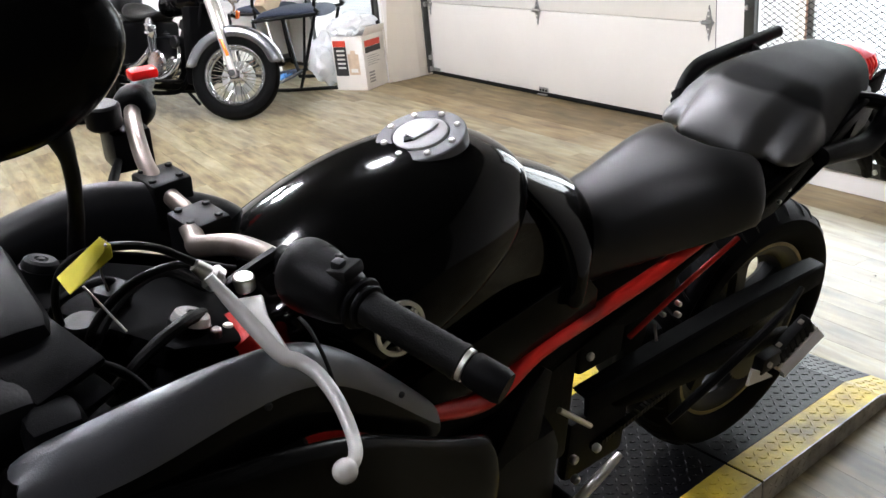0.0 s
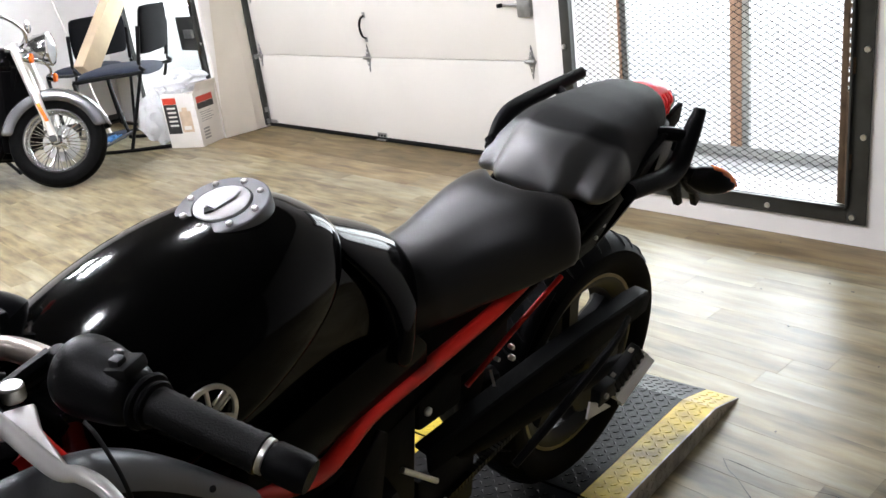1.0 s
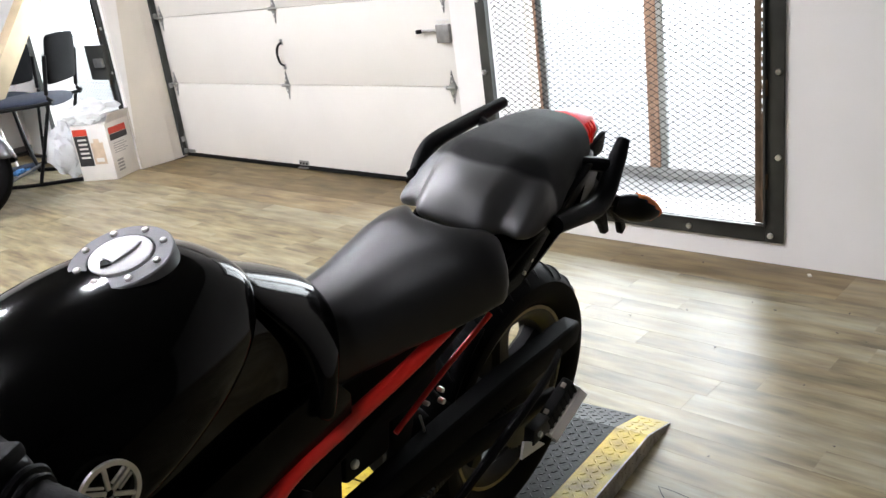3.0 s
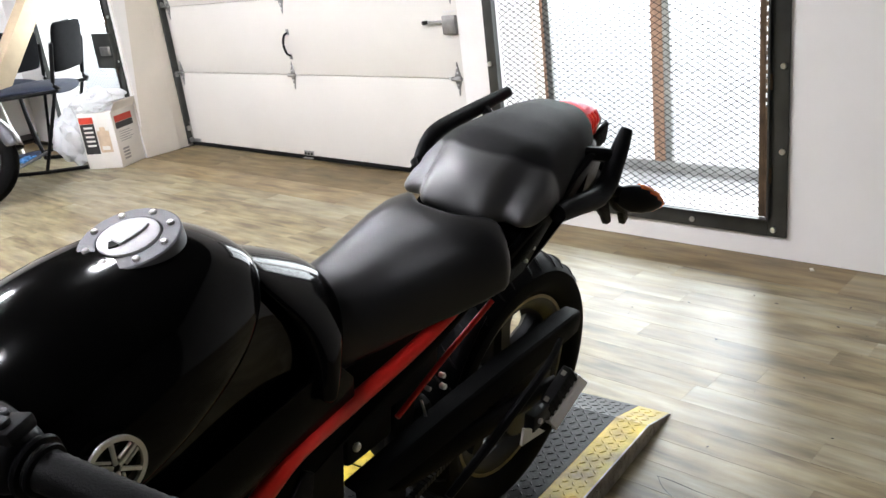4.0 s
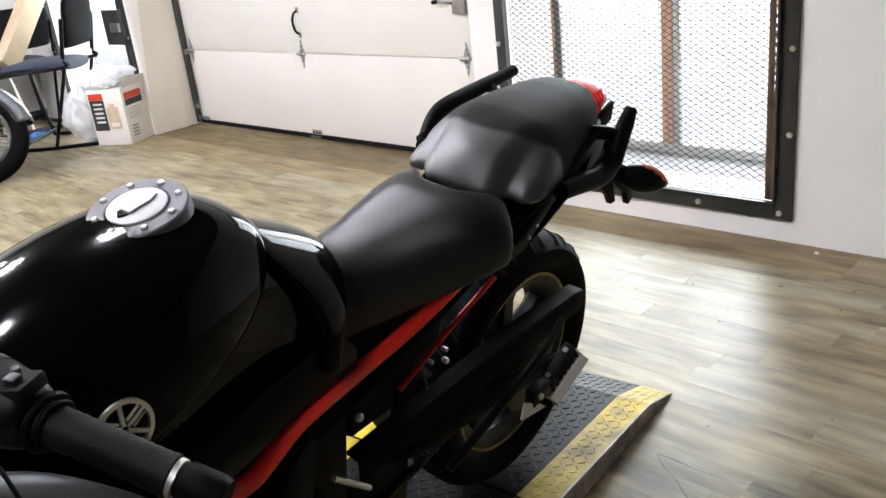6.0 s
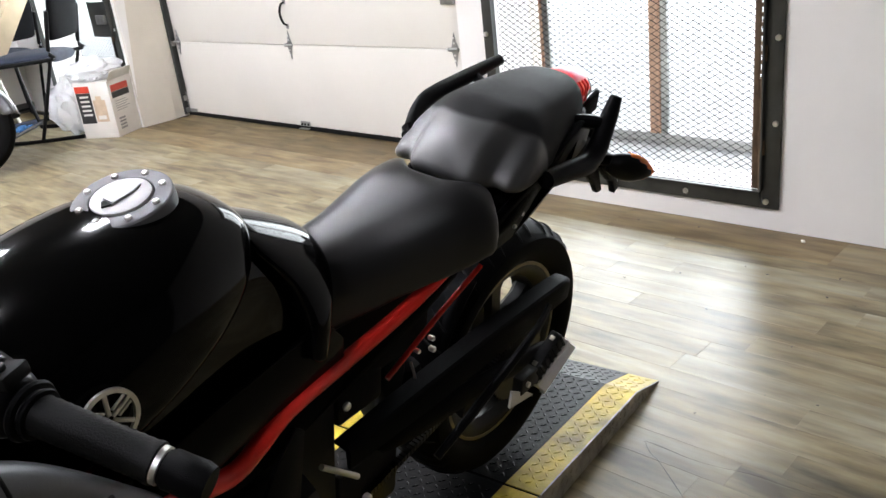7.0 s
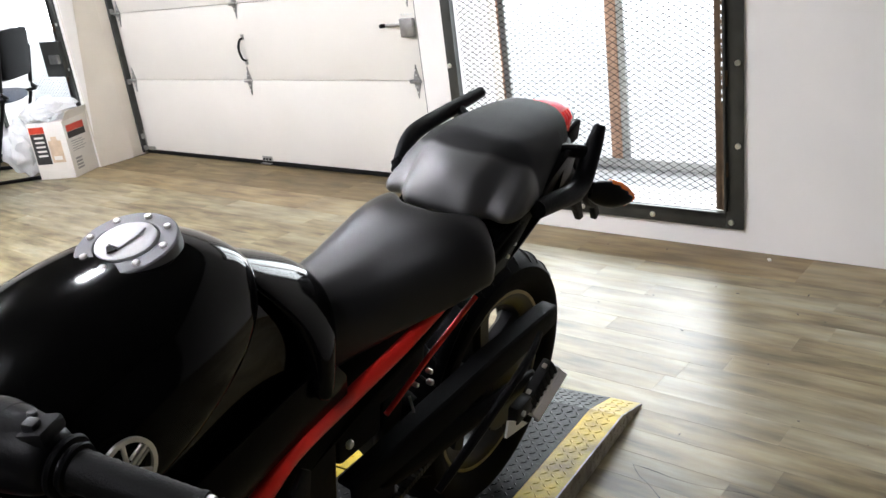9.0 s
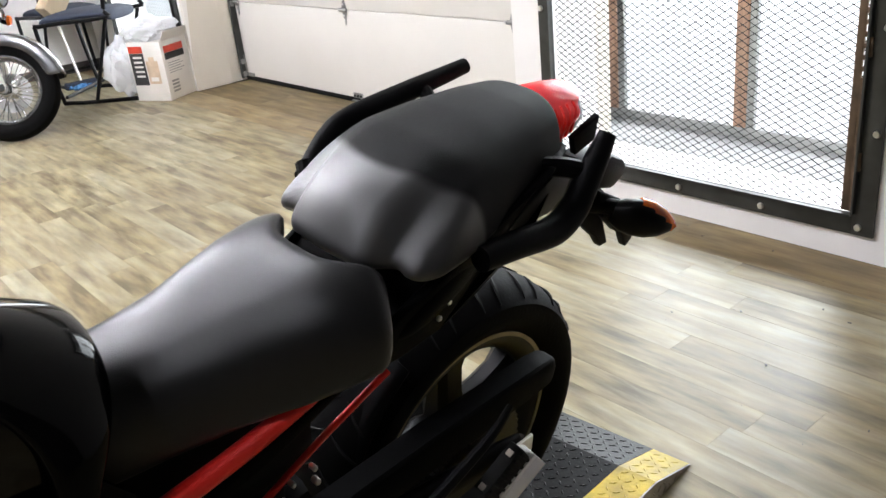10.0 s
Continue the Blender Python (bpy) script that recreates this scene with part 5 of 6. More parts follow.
# left grip with its bar end
g0, g1 = Vector((-1.128, -0.197, 1.0)), Vector((-1.086, -0.303, 0.974))
m = along(g0, g1)
ln = (g1 - g0).length
prof = [(0, 0), (0.02, 0), (0.0205, 0.004), (0.018, 0.008)] + [(0.0172 + 0.0006 * (k % 2), 0.008 + k * (ln - 0.016) / 24) for k in range(25)] + [(0.0185, ln - 0.004), (0.0185, ln), (0, ln)]
grip = part("grip", lathe(prof, 28, m), GRIP, bar, "worn black rubber grip")
part("collar", lathe([(0.012, ln), (0.0165, ln + 0.001), (0.0165, ln + 0.006), (0.012, ln + 0.007)], 28, m), SILVER, grip, "bright collar")
part("bar_end", lathe([(0, ln + 0.006), (0.014, ln + 0.006), (0.0172, ln + 0.012), (0.0175, ln + 0.04), (0.0155, ln + 0.047), (0, ln + 0.047)], 28, m), MATTE, grip, "black bar-end weight")
# left switch housing
m2 = along(Vector((-1.146, -0.118, 1.003)), g0 + (g1 - g0) * 0.08)
secs = []
for z, rx, ry in ((-0.01, 0.02, 0.023), (-0.004, 0.031, 0.036), (0.012, 0.035, 0.041), (0.026, 0.034, 0.038), (0.05, 0.03, 0.035), (0.07, 0.026, 0.03), (0.078, 0.018, 0.02)):
    secs.append([m2 @ Vector((rx * math.cos(a) * (1.0 if math.cos(a) > 0 else 1.1), ry * math.sin(a), z)) for a in (2 * math.pi * i / 20 for i in range(20))])
sw = part("switch_housing", loft(secs), BLACK_METAL, bar, "black switch housing", sub=2)
part("cable_strap", lathe([(0.0118, -0.03), (0.0155, -0.03), (0.0155, -0.014), (0.0118, -0.014)], 20, m2, closed=True), BLACK_METAL, bar)
part("flange", lathe([(0.018, 0.0), (0.0255, 0.001), (0.027, 0.004), (0.0255, 0.007), (0.018, 0.009)], 28, m2 @ Matrix.Translation((0, 0, 0.079))), MATTE, sw)
part("flange", lathe([(0.018, 0.0), (0.0215, 0.001), (0.0225, 0.003), (0.0215, 0.005), (0.018, 0.006)], 28, m2 @ Matrix.Translation((0, 0, 0.0885))), MATTE, sw)
part("housing_seam", lathe([(0.032, 0.0), (0.0355, 0.0008), (0.0355, 0.0022), (0.032, 0.003)], 28, m2 @ Matrix.Translation((0, 0, 0.0255)) @ Matrix.Diagonal((0.98, 1.06, 1, 1))), SEAL, sw)
top = m2.to_translation() + (m2.to_3x3() @ Vector((0, 0, 0.055))) + Vector((0, 0, 0.024))
pod = part("switch_pod", box_bm(-0.016, 0.016, -0.02, 0.018, -0.006, 0.008, 0.004, m=Matrix.Translation(top) @ Matrix.Rotation(radians(22), 4, "Z") @ Matrix.Rotation(radians(-14), 4, "X")), SEAL, sw, "recessed switch block")
part("toggle", box_bm(-0.006, 0.006, -0.007, 0.004, 0.0, 0.009, 0.002, m=Matrix.Translation(top + Vector((-0.004, -0.004, 0.007))) @ Matrix.Rotation(radians(22), 4, "Z")), SATIN, pod, "grey toggle switch")
part("toggle", disc(0.0045, 0.006, Matrix.Translation(top + Vector((0.006, 0.008, 0.007))), 12, 0.3), SATIN, pod)
OUTER = Vector((-1.483, -0.766, 1.457))
# clutch perch, lever, adjuster and cable
perch = part("clutch_perch", loft([[m2 @ Vector((r * math.cos(a), r * math.sin(a), z)) for a in (2 * math.pi * i / 16 for i in range(16))] for z, r in ((-0.014, 0.019), (-0.002, 0.019))]), BLACK_METAL, bar, "black clutch perch")
part("perch_arm", tube([(-1.155, -0.09, 1.008), (-1.19, -0.09, 0.998), (-1.215, -0.095, 0.99)], [0.012, 0.011, 0.012], 10), BLACK_METAL, perch)
part("pivot", disc(0.011, 0.016, Matrix.Translation((-1.20, -0.102, 0.992)), 16), BOLT, perch)
part("lever", tube([(-1.242, -0.121, 1.033), (-1.231, -0.135, 1.011), (-1.22, -0.165, 0.988), (-1.209, -0.19, 0.969), (-1.197, -0.2, 0.963), (-1.188, -0.22, 0.955), (-1.186, -0.25, 0.941), (-1.191, -0.28, 0.925), (-1.202, -0.3, 0.923), (-1.216, -0.308, 0.925)], [0.005, 0.0068, 0.0076, 0.0077, 0.0074, 0.007, 0.0067, 0.0065, 0.0064, 0.007], 12, 6), ALU, perch, "bare aluminium clutch lever with a ball end")
part("lever_ball", ball(0.0112, Matrix.Translation((-1.219, -0.311, 0.926))), ALU, perch)
part("lever_blade", slab([(-1.215, -0.112, 0.99), (-1.19, -0.12, 0.99), (-1.2, -0.15, 0.985), (-1.2, -0.19, 0.968), (-1.208, -0.185, 0.966), (-1.221, -0.13, 0.985)], 0.008, bevel=0.002), ALU, perch)
adj = lathe([(0, 0), (0.006, 0), (0.008, 0.004), (0.0135, 0.006), (0.0135, 0.014), (0.009, 0.018), (0.0065, 0.034), (0, 0.035)], 20, along((-1.218, -0.092, 1.0), (-1.244, -0.078, 1.03)))
part("cable_adjuster", adj, SILVER, perch, "knurled cable adjuster")
part("clutch_cable", tube([(-1.238, -0.08, 1.026), (-1.27, -0.06, 1.045), (-1.31, -0.03, 1.043), (-1.34, 0.0, 1.015), (-1.35, 0.02, 0.96), (-1.34, 0.03, 0.88)], 0.0042, 10), GRIP, perch, "black clutch cable")
part("switch_wire", tube([(-1.19, -0.06, 0.99), (-1.24, -0.05, 1.01), (-1.29, -0.04, 1.0), (-1.33, -0.02, 0.95), (-1.34, 0.0, 0.88)], 0.0045, 10), GRIP, sw)
part("loom", tube([(-1.22, -0.03, 0.93), (-1.25, -0.06, 0.95), (-1.29, -0.07, 0.94), (-1.33, -0.06, 0.9)], 0.007, 10), GRIP, sw, "black wiring loom")
part("loom", tube([(-1.2, 0.0, 0.94), (-1.24, 0.02, 0.965), (-1.3, 0.0, 0.955), (-1.35, -0.02, 0.9)], 0.006, 10), GRIP, sw)
part("brake_line", tube([(-1.27, 0.08, 0.93), (-1.3, 0.05, 0.96), (-1.35, 0.04, 0.95), (-1.38, 0.03, 0.88)], 0.005, 10), BLACK_METAL, top_clamp)
part("pinch_bolt", disc(0.006, 0.012, Matrix.Translation((-1.22, -0.062, 0.918)), 8, 0.3), BOLT, top_clamp)
part("pinch_bolt", disc(0.006, 0.012, Matrix.Translation((-1.2, -0.045, 0.905)), 8, 0.3), BOLT, top_clamp)
# right controls
r0, r1 = Vector((-1.128, 0.385, 1.003)), Vector((-1.085, 0.475, 0.995))
m3 = along(r0, r1)
rs = part("right_switch", loft([[m3 @ Vector((a * math.cos(t), b * math.sin(t), z)) for t in (2 * math.pi * i / 16 for i in range(16))] for z, a, b in ((0, 0.018, 0.018), (0.008, 0.03, 0.032), (0.05, 0.032, 0.034), (0.062, 0.02, 0.02))]), MATTE, bar, "black right switch housing", sub=1)
part("stop_switch", box_bm(-0.02, 0.02, -0.012, 0.012, 0, 0.014, 0.003, m=Matrix.Translation((-1.09, 0.43, 1.034))), RED_LENS, rs, "red stop switch")
part("throttle_grip", lathe([(0, 0.06), (0.017, 0.06), (0.0175, 0.17), (0, 0.175)], 24, m3), GRIP, rs)
part("master_cylinder", box_bm(-0.025, 0.03, -0.03, 0.03, -0.05, 0.01, 0.006, m=Matrix.Translation((-1.15, 0.37, 0.985))), BLACK_METAL, rs)
part("reservoir", disc(0.024, 0.035, Matrix.Translation((-1.175, 0.36, 1.0)), 20), BLACK_METAL, rs)
part("brake_hose", tube([(-1.16, 0.36, 0.96), (-1.2, 0.3, 0.94), (-1.24, 0.24, 0.9), (-1.26, 0.2, 0.82)], 0.006), SEAL, rs)
part("brake_hose", tube([(-1.17, 0.35, 0.95), (-1.215, 0.27, 0.93), (-1.255, 0.2, 0.9), (-1.28, 0.17, 0.8)], 0.006), SEAL, rs)
# key tag on a wire
tag_m = [(-1.352, -0.034, 1.028), (-1.306, -0.03, 1.054), (-1.302, -0.046, 1.052), (-1.305, -0.056, 1.045), (-1.35, -0.064, 1.025)]
tag = part("key_tag", slab(tag_m, 0.0012), TAG, bike, "blank yellow card key tag on a wire", smooth=False)
part("tag_wire", tube([(-1.308, -0.05, 1.055), (-1.3, -0.02, 1.04), (-1.3, 0.02, 0.99), (-1.29, 0.05, 0.945)], 0.0012, 6), SILVER, tag)
part("tag_wire", tube([(-1.335, -0.053, 1.022), (-1.32, -0.06, 0.99), (-1.31, -0.07, 0.97)], 0.0012, 6), SILVER, tag)
# mirror close to the eye
mir = part("mirror", ball(1.0, Matrix.Translation((-1.368, -0.10, 1.246)) @ Matrix.Rotation(radians(-12), 4, "Z") @ Matrix.Rotation(radians(-22), 4, "Y") @ Matrix.Diagonal((0.096, 0.042, 0.062, 1)), u=40, v=24), DEEP, bike, "matte black mirror housing")
part("mirror_stem", tube([(-1.34, -0.10, 1.2), (-1.325, -0.06, 1.15), (-1.318, -0.02, 1.09), (-1.325, 0.0, 1.02)], [0.012, 0.007, 0.007, 0.009]), MATTE, mir)
# upper fairing: left shoulder, side skin, right shoulder, dash
secs = []
for x, y, z, w, d in ((-1.47, -0.235, 1.0, 0.045, 0.06), (-1.38, -0.235, 1.0, 0.05, 0.08), (-1.32, -0.225, 1.0, 0.045, 0.09), (-1.25, -0.205, 0.985, 0.036, 0.09), (-1.18, -0.185, 0.962, 0.03, 0.09), (-1.11, -0.17, 0.9, 0.03, 0.09), (-1.02, -0.155, 0.79, 0.022, 0.06), (-0.99, -0.152, 0.755, 0.012, 0.03)):
    secs.append([(x, y + w * 0.75, z - 0.02), (x, y + w * 0.3, z + 0.002), (x, y - w * 0.3, z - 0.004), (x, y - w * 0.75, z - 0.03), (x, y - w * 0.95, z - d), (x, y - w * 0.6, z - d - 0.01), (x, y + w * 0.4, z - d), (x, y + w * 0.6, z - d * 0.6)])
secs = [[OUTER + (Vector(p) + Vector((0, 0, 0.011)) - OUTER) * 1.06 for p in ring] for ring in secs]
fair = part("fairing_shoulder", loft(secs), DEEP, bike, "black fairing shoulder, its lit top painted grey", sub=2)
# top faces take a paler grey: the sheen is put into the colour
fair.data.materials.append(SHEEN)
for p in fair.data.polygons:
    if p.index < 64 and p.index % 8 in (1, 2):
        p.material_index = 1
part("seam", tube([tuple(OUTER + (Vector(p) + Vector((0, 0, 0.012)) - OUTER) * 1.06) for p in ((-1.17, -0.155, 0.963), (-1.172, -0.18, 0.962), (-1.17, -0.205, 0.935), (-1.165, -0.214, 0.89))], 0.0022, 8), SEAL, fair, "dark panel gap")
for p in ((-1.4, -0.275, 0.965), (-1.25, -0.238, 0.952), (-1.08, -0.197, 0.85)):
    part("rivet", disc(0.004, 0.004, Matrix.Translation(OUTER + (Vector(p) + Vector((0, 0, 0.011)) - OUTER) * 1.055) @ Matrix.Rotation(radians(70), 4, "X"), 12, 0.4), SEAL, fair)
secs = []
for x, y, z0, z1 in ((-1.56, -0.2, 0.98, 0.7), (-1.45, -0.265, 0.955, 0.62), (-1.3, -0.262, 0.93, 0.5), (-1.15, -0.235, 0.87, 0.42), (-1.05, -0.205, 0.78, 0.4), (-0.95, -0.185, 0.71, 0.42), (-0.90, -0.178, 0.69, 0.5)):
    secs.append([(x, y + 0.02, z0), (x, y, z0 - 0.01), (x, y - 0.012, (z0 * 2 + z1) / 3), (x, y - 0.006, (z0 + z1 * 2) / 3), (x, y + 0.02, z1), (x, y + 0.03, z1 + 0.01), (x, y + 0.012, (z0 + z1) / 2), (x, y + 0.03, z0 - 0.02)])
part("fairing_side", loft(secs), DEEP, bike, "glossy black side fairing", sub=2)
secs = []
for x, y, z, w, d in ((-1.46, 0.26, 0.94, 0.045, 0.06), (-1.36, 0.255, 0.955, 0.05, 0.08), (-1.28, 0.245, 0.985, 0.045, 0.1), (-1.2, 0.235, 0.985, 0.04, 0.1), (-1.12, 0.225, 0.945, 0.04, 0.1), (-1.06, 0.21, 0.92, 0.04, 0.1), (-1.03, 0.2, 0.86, 0.02, 0.06)):
    secs.append([(x, y - w * 0.75, z - 0.02), (x, y - w * 0.3, z + 0.002), (x, y + w * 0.3, z - 0.004), (x, y + w * 0.75, z - 0.03), (x, y + w * 0.95, z - d), (x, y + w * 0.6, z - d - 0.01), (x, y - w * 0.4, z - d), (x, y - w * 0.6, z - d * 0.6)])
part("fairing_shoulder", loft(secs), SATIN, bike, "satin charcoal fairing shoulder", sub=2)
secs = []
for x, y, z0, z1 in ((-1.56, 0.24, 0.93, 0.7), (-1.45, 0.305, 0.89, 0.62), (-1.3, 0.302, 0.89, 0.5), (-1.15, 0.275, 0.85, 0.42), (-1.05, 0.245, 0.78, 0.4), (-0.95, 0.225, 0.71, 0.42), (-0.90, 0.218, 0.69, 0.5)):
    secs.append([(x, y - 0.02, z0), (x, y, z0 - 0.01), (x, y + 0.012, (z0 * 2 + z1) / 3), (x, y + 0.006, (z0 + z1 * 2) / 3), (x, y - 0.02, z1), (x, y - 0.03, z1 + 0.01), (x, y - 0.012, (z0 + z1) / 2), (x, y - 0.03, z0 - 0.02)])
part("fairing_side", loft(secs), DEEP, bike, "glossy black side fairing", sub=2)
dash = part("dash_panel", box_bm(-1.52, -1.40, -0.16, 0.2, 0.9, 1.0, 0.02), BLACK_METAL, bike, "black dash panel")
part("instrument", box_bm(-1.49, -1.37, -0.10, 0.1, 0.965, 1.03, 0.025), MATTE, dash, "dark instrument housing")
part("vent", box_bm(-1.43, -1.38, -0.19, -0.14, 0.94, 0.99, 0.016), MATTE, dash)
for k in range(3):
    part("vent_fin", box_bm(-0.035, 0.035, -0.045, 0.045, -0.006, 0.006, 0.005, m=Matrix.Translation((-1.395, -0.105 - 0.012 * k, 1.0 - 0.026 * k)) @ Matrix.Rotation(radians(14), 4, "X") @ Matrix.Rotation(radians(20), 4, "Z")), MATTE, dash, "black vent fin")
nose = body("nose", ((-1.72, ((0, 0.86), (0.04, 0.855), (0.06, 0.82), (0.05, 0.76), (0.02, 0.74))), (-1.64, ((0, 0.97), (0.1, 0.95), (0.16, 0.89), (0.15, 0.76), (0.06, 0.7))), (-1.5, ((0, 1.0), (0.14, 0.985), (0.22, 0.93), (0.21, 0.78), (0.08, 0.7)))), GLOSS, "glossy black nose fairing")
part("inner_shell", box_bm(-1.42, -1.18, -0.2, 0.24, 0.62, 0.86, 0.03), SEAL, bike, "black inner fairing")
part("horn_wire", tube([(-1.3, -0.12, 0.9), (-1.33, -0.1, 0.95), (-1.37, -0.09, 0.97), (-1.4, -0.1, 0.95)], 0.005), SEAL, bike)
part("ignition", disc(0.02, 0.02, Matrix.Translation((-1.33, 0.02, 0.92)), 20), BLACK_METAL, top_clamp)


# ---- parked cruisers ----
def cruiser(where, paint, label, steer=0.0):
    """A chromed cruiser: x forward from the front axle, z up from the floor."""
    c = thing("cruiser_motorcycle", label, "motorcycle", where, "parked cruisers")

    def wheel(name, x, r, wdt):
        m = Matrix.Translation((x, 0, r)) @ SIDE
        h = wdt / 2
        prof = [(r * 0.68, -h * 0.7), (r * 0.76, -h * 0.98), (r * 0.88, -h), (r * 0.96, -h * 0.8), (r, -h * 0.3), (r, h * 0.3), (r * 0.96, h * 0.8), (r * 0.88, h), (r * 0.76, h * 0.98), (r * 0.68, h * 0.7)]
        w = part(name, lathe(prof, 64, m, closed=True), RUBBER, c, "black tyre on a chromed wire wheel")
        part("rim", lathe([(r * 0.7, -h * 0.74), (r * 0.7, -h * 0.66), (r * 0.63, -h * 0.5), (r * 0.61, 0), (r * 0.63, h * 0.5), (r * 0.7, h * 0.66), (r * 0.7, h * 0.74), (r * 0.66, h * 0.74), (r * 0.6, h * 0.4), (r * 0.585, 0), (r * 0.6, -h * 0.4), (r * 0.66, -h * 0.74)], 64, m, closed=True), CHROME, w, "chromed rim")
        part("hub", lathe([(0, -0.05), (0.03, -0.05), (0.045, -0.04), (0.045, -0.032), (0.028, -0.02), (0.028, 0.02), (0.045, 0.032), (0.045, 0.04), (0.03, 0.05), (0, 0.05)], 24, m), CHROME, w, "chromed hub")
        for k in range(40):
            a = 2 * math.pi * k / 40
            s = 1 if k % 2 else -1
            da = 0.28 if k % 4 < 2 else -0.28
            p = m @ Vector((0.04 * math.cos(a + da), 0.04 * math.sin(a + da), s * 0.036))
            q = m @ Vector((r * 0.595 * math.cos(a), r * 0.595 * math.sin(a), s * 0.004))
            part("wire_spoke", tube([p, q], 0.0028, 6), CHROME, w)
        return w

    turned = Matrix.Translation((-0.04, 0, 0.33)) @ Matrix.Rotation(radians(steer), 4, Vector((-0.4, 0, 0.92))) @ Matrix.Translation((0.04, 0, -0.33))
    fw = wheel("front_wheel", 0, 0.33, 0.13)
    part("disc_rotor", lathe([(0.06, 0), (0.13, 0), (0.13, 0.005), (0.06, 0.005)], 40, Matrix.Translation((0, 0.075, 0.33)) @ SIDE, closed=True), STEEL, fw)
    rw = wheel("rear_wheel", -1.62, 0.33, 0.17)
    # fork
    lean = Vector((-0.3, 0, 0.7)).normalized()
    for s in (-1, 1):
        base = Vector((0.005, s * 0.105, 0.33))
        f = part("fork_leg", tube([base, base + lean * 0.36], [0.024, 0.03]), SILVER, c, "polished fork slider")
        part("fork_cover", tube([base + lean * 0.34, base + lean * 0.72], 0.036), SILVER, f, "satin silver fork cover")
        part("axle_clamp", disc(0.03, 0.05, Matrix.Translation((0.0, s * 0.105 + 0.025, 0.33)) @ SIDE, 20), CHROME, f)
        part("reflector", box_bm(-0.012, 0.012, -0.006, 0.006, -0.07, 0.07, 0.004, m=Matrix.Translation(base + lean * 0.2 + Vector((0.004, s * 0.034, 0))) @ Matrix.Rotation(radians(-28), 4, "Y")), ORANGE, f, "long orange reflector")
    # mudguards
    for nm, x, r, w, a0, a1 in (("front_mudguard", 0, 0.358, 0.085, 20, 176), ("rear_mudguard", -1.62, 0.37, 0.11, 15, 165)):
        rows = []
        for a in np.radians(np.linspace(a0, a1, 18)).tolist():
            row = []
            for t in (-1, -0.98, -0.85, -0.5, 0, 0.5, 0.85, 0.98, 1):
                reach = r + 0.03 * (1 - t * t) - (0.075 if abs(t) == 1 else 0.0)
                row.append((x + reach * math.cos(a), t * w, 0.33 + reach * math.sin(a)))
            rows.append(row)
        g = part(nm, loft(rows, closed=False), GREY_PAINT if nm[0] == "f" else paint, c, "dark metallic mudguard", sub=1)
        g.modifiers.new("thick", "SOLIDIFY").thickness = 0.004
    # headlamp, signals, bars
    hl = part("headlamp", lathe([(0, -0.15), (0.06, -0.14), (0.1, -0.08), (0.117, 0), (0.12, 0.02), (0.11, 0.03)], 36, Matrix.Translation((-0.08, 0, 1.0)) @ Matrix.Rotation(radians(85), 4, "Y")), CHROME, c, "round chromed headlamp")
    part("lens", lathe([(0.11, 0.022), (0.085, 0.04), (0.035, 0.052), (0, 0.054)], 36, Matrix.Translation((-0.08, 0, 1.0)) @ Matrix.Rotation(radians(85), 4, "Y")), CLEAR, hl, "clear domed lens")
    part("reflector", lathe([(0.102, 0.015), (0.06, -0.025), (0, -0.045)], 28, Matrix.Translation((-0.08, 0, 1.0)) @ Matrix.Rotation(radians(85), 4, "Y")), CHROME, hl)
    part("signal_bar", tube([(-0.14, -0.26, 0.86), (-0.1, -0.14, 0.885), (-0.09, 0, 0.89), (-0.1, 0.14, 0.885), (-0.14, 0.26, 0.86)], 0.011), CHROME, c, "chromed signal bar")
    for s in (-1, 1):
        sg = part("turn_signal", lathe([(0, -0.045), (0.025, -0.035), (0.034, 0), (0.036, 0.01)], 24, Matrix.Translation((-0.12, s * 0.27, 0.86)) @ Matrix.Rotation(radians(90), 4, "Y")), CHROME, c)
        part("lens", lathe([(0.035, 0.01), (0.03, 0.028), (0, 0.036)], 24, Matrix.Translation((-0.12, s * 0.27, 0.86)) @ Matrix.Rotation(radians(90), 4, "Y")), ORANGE, sg, "orange lens")
        part("handlebar", tube([(-0.2, s * 0.05, 1.0), (-0.21, s * 0.12, 1.1), (-0.3, s * 0.28, 1.14), (-0.42, s * 0.4, 1.1)], 0.0125), CHROME, c, "chromed handlebar")
        part("grip", tube([(-0.42, s * 0.4, 1.1), (-0.53, s * 0.45, 1.06)], 0.018), GRIP, c)
        ms = part("mirror_stalk", tube([(-0.38, s * 0.37, 1.12), (-0.36, s * 0.42, 1.25)], 0.006), CHROME, c)
        part("mirror", ball(1, Matrix.Translation((-0.36, s * 0.44, 1.29)) @ Matrix.Diagonal((0.02, 0.07, 0.05, 1))), CHROME, ms)
    part("triple_clamp", box_bm(-0.33, -0.2, -0.13, 0.13, 0.93, 0.975, 0.01), CHROME, c)
    # tank, seat, bags
    def hull(name, rows, mat, lab):
        secs = [mirrored([(x, y, z) for y, z in row]) for x, row in rows]
        return part(name, loft(secs), mat, c, lab, sub=2)
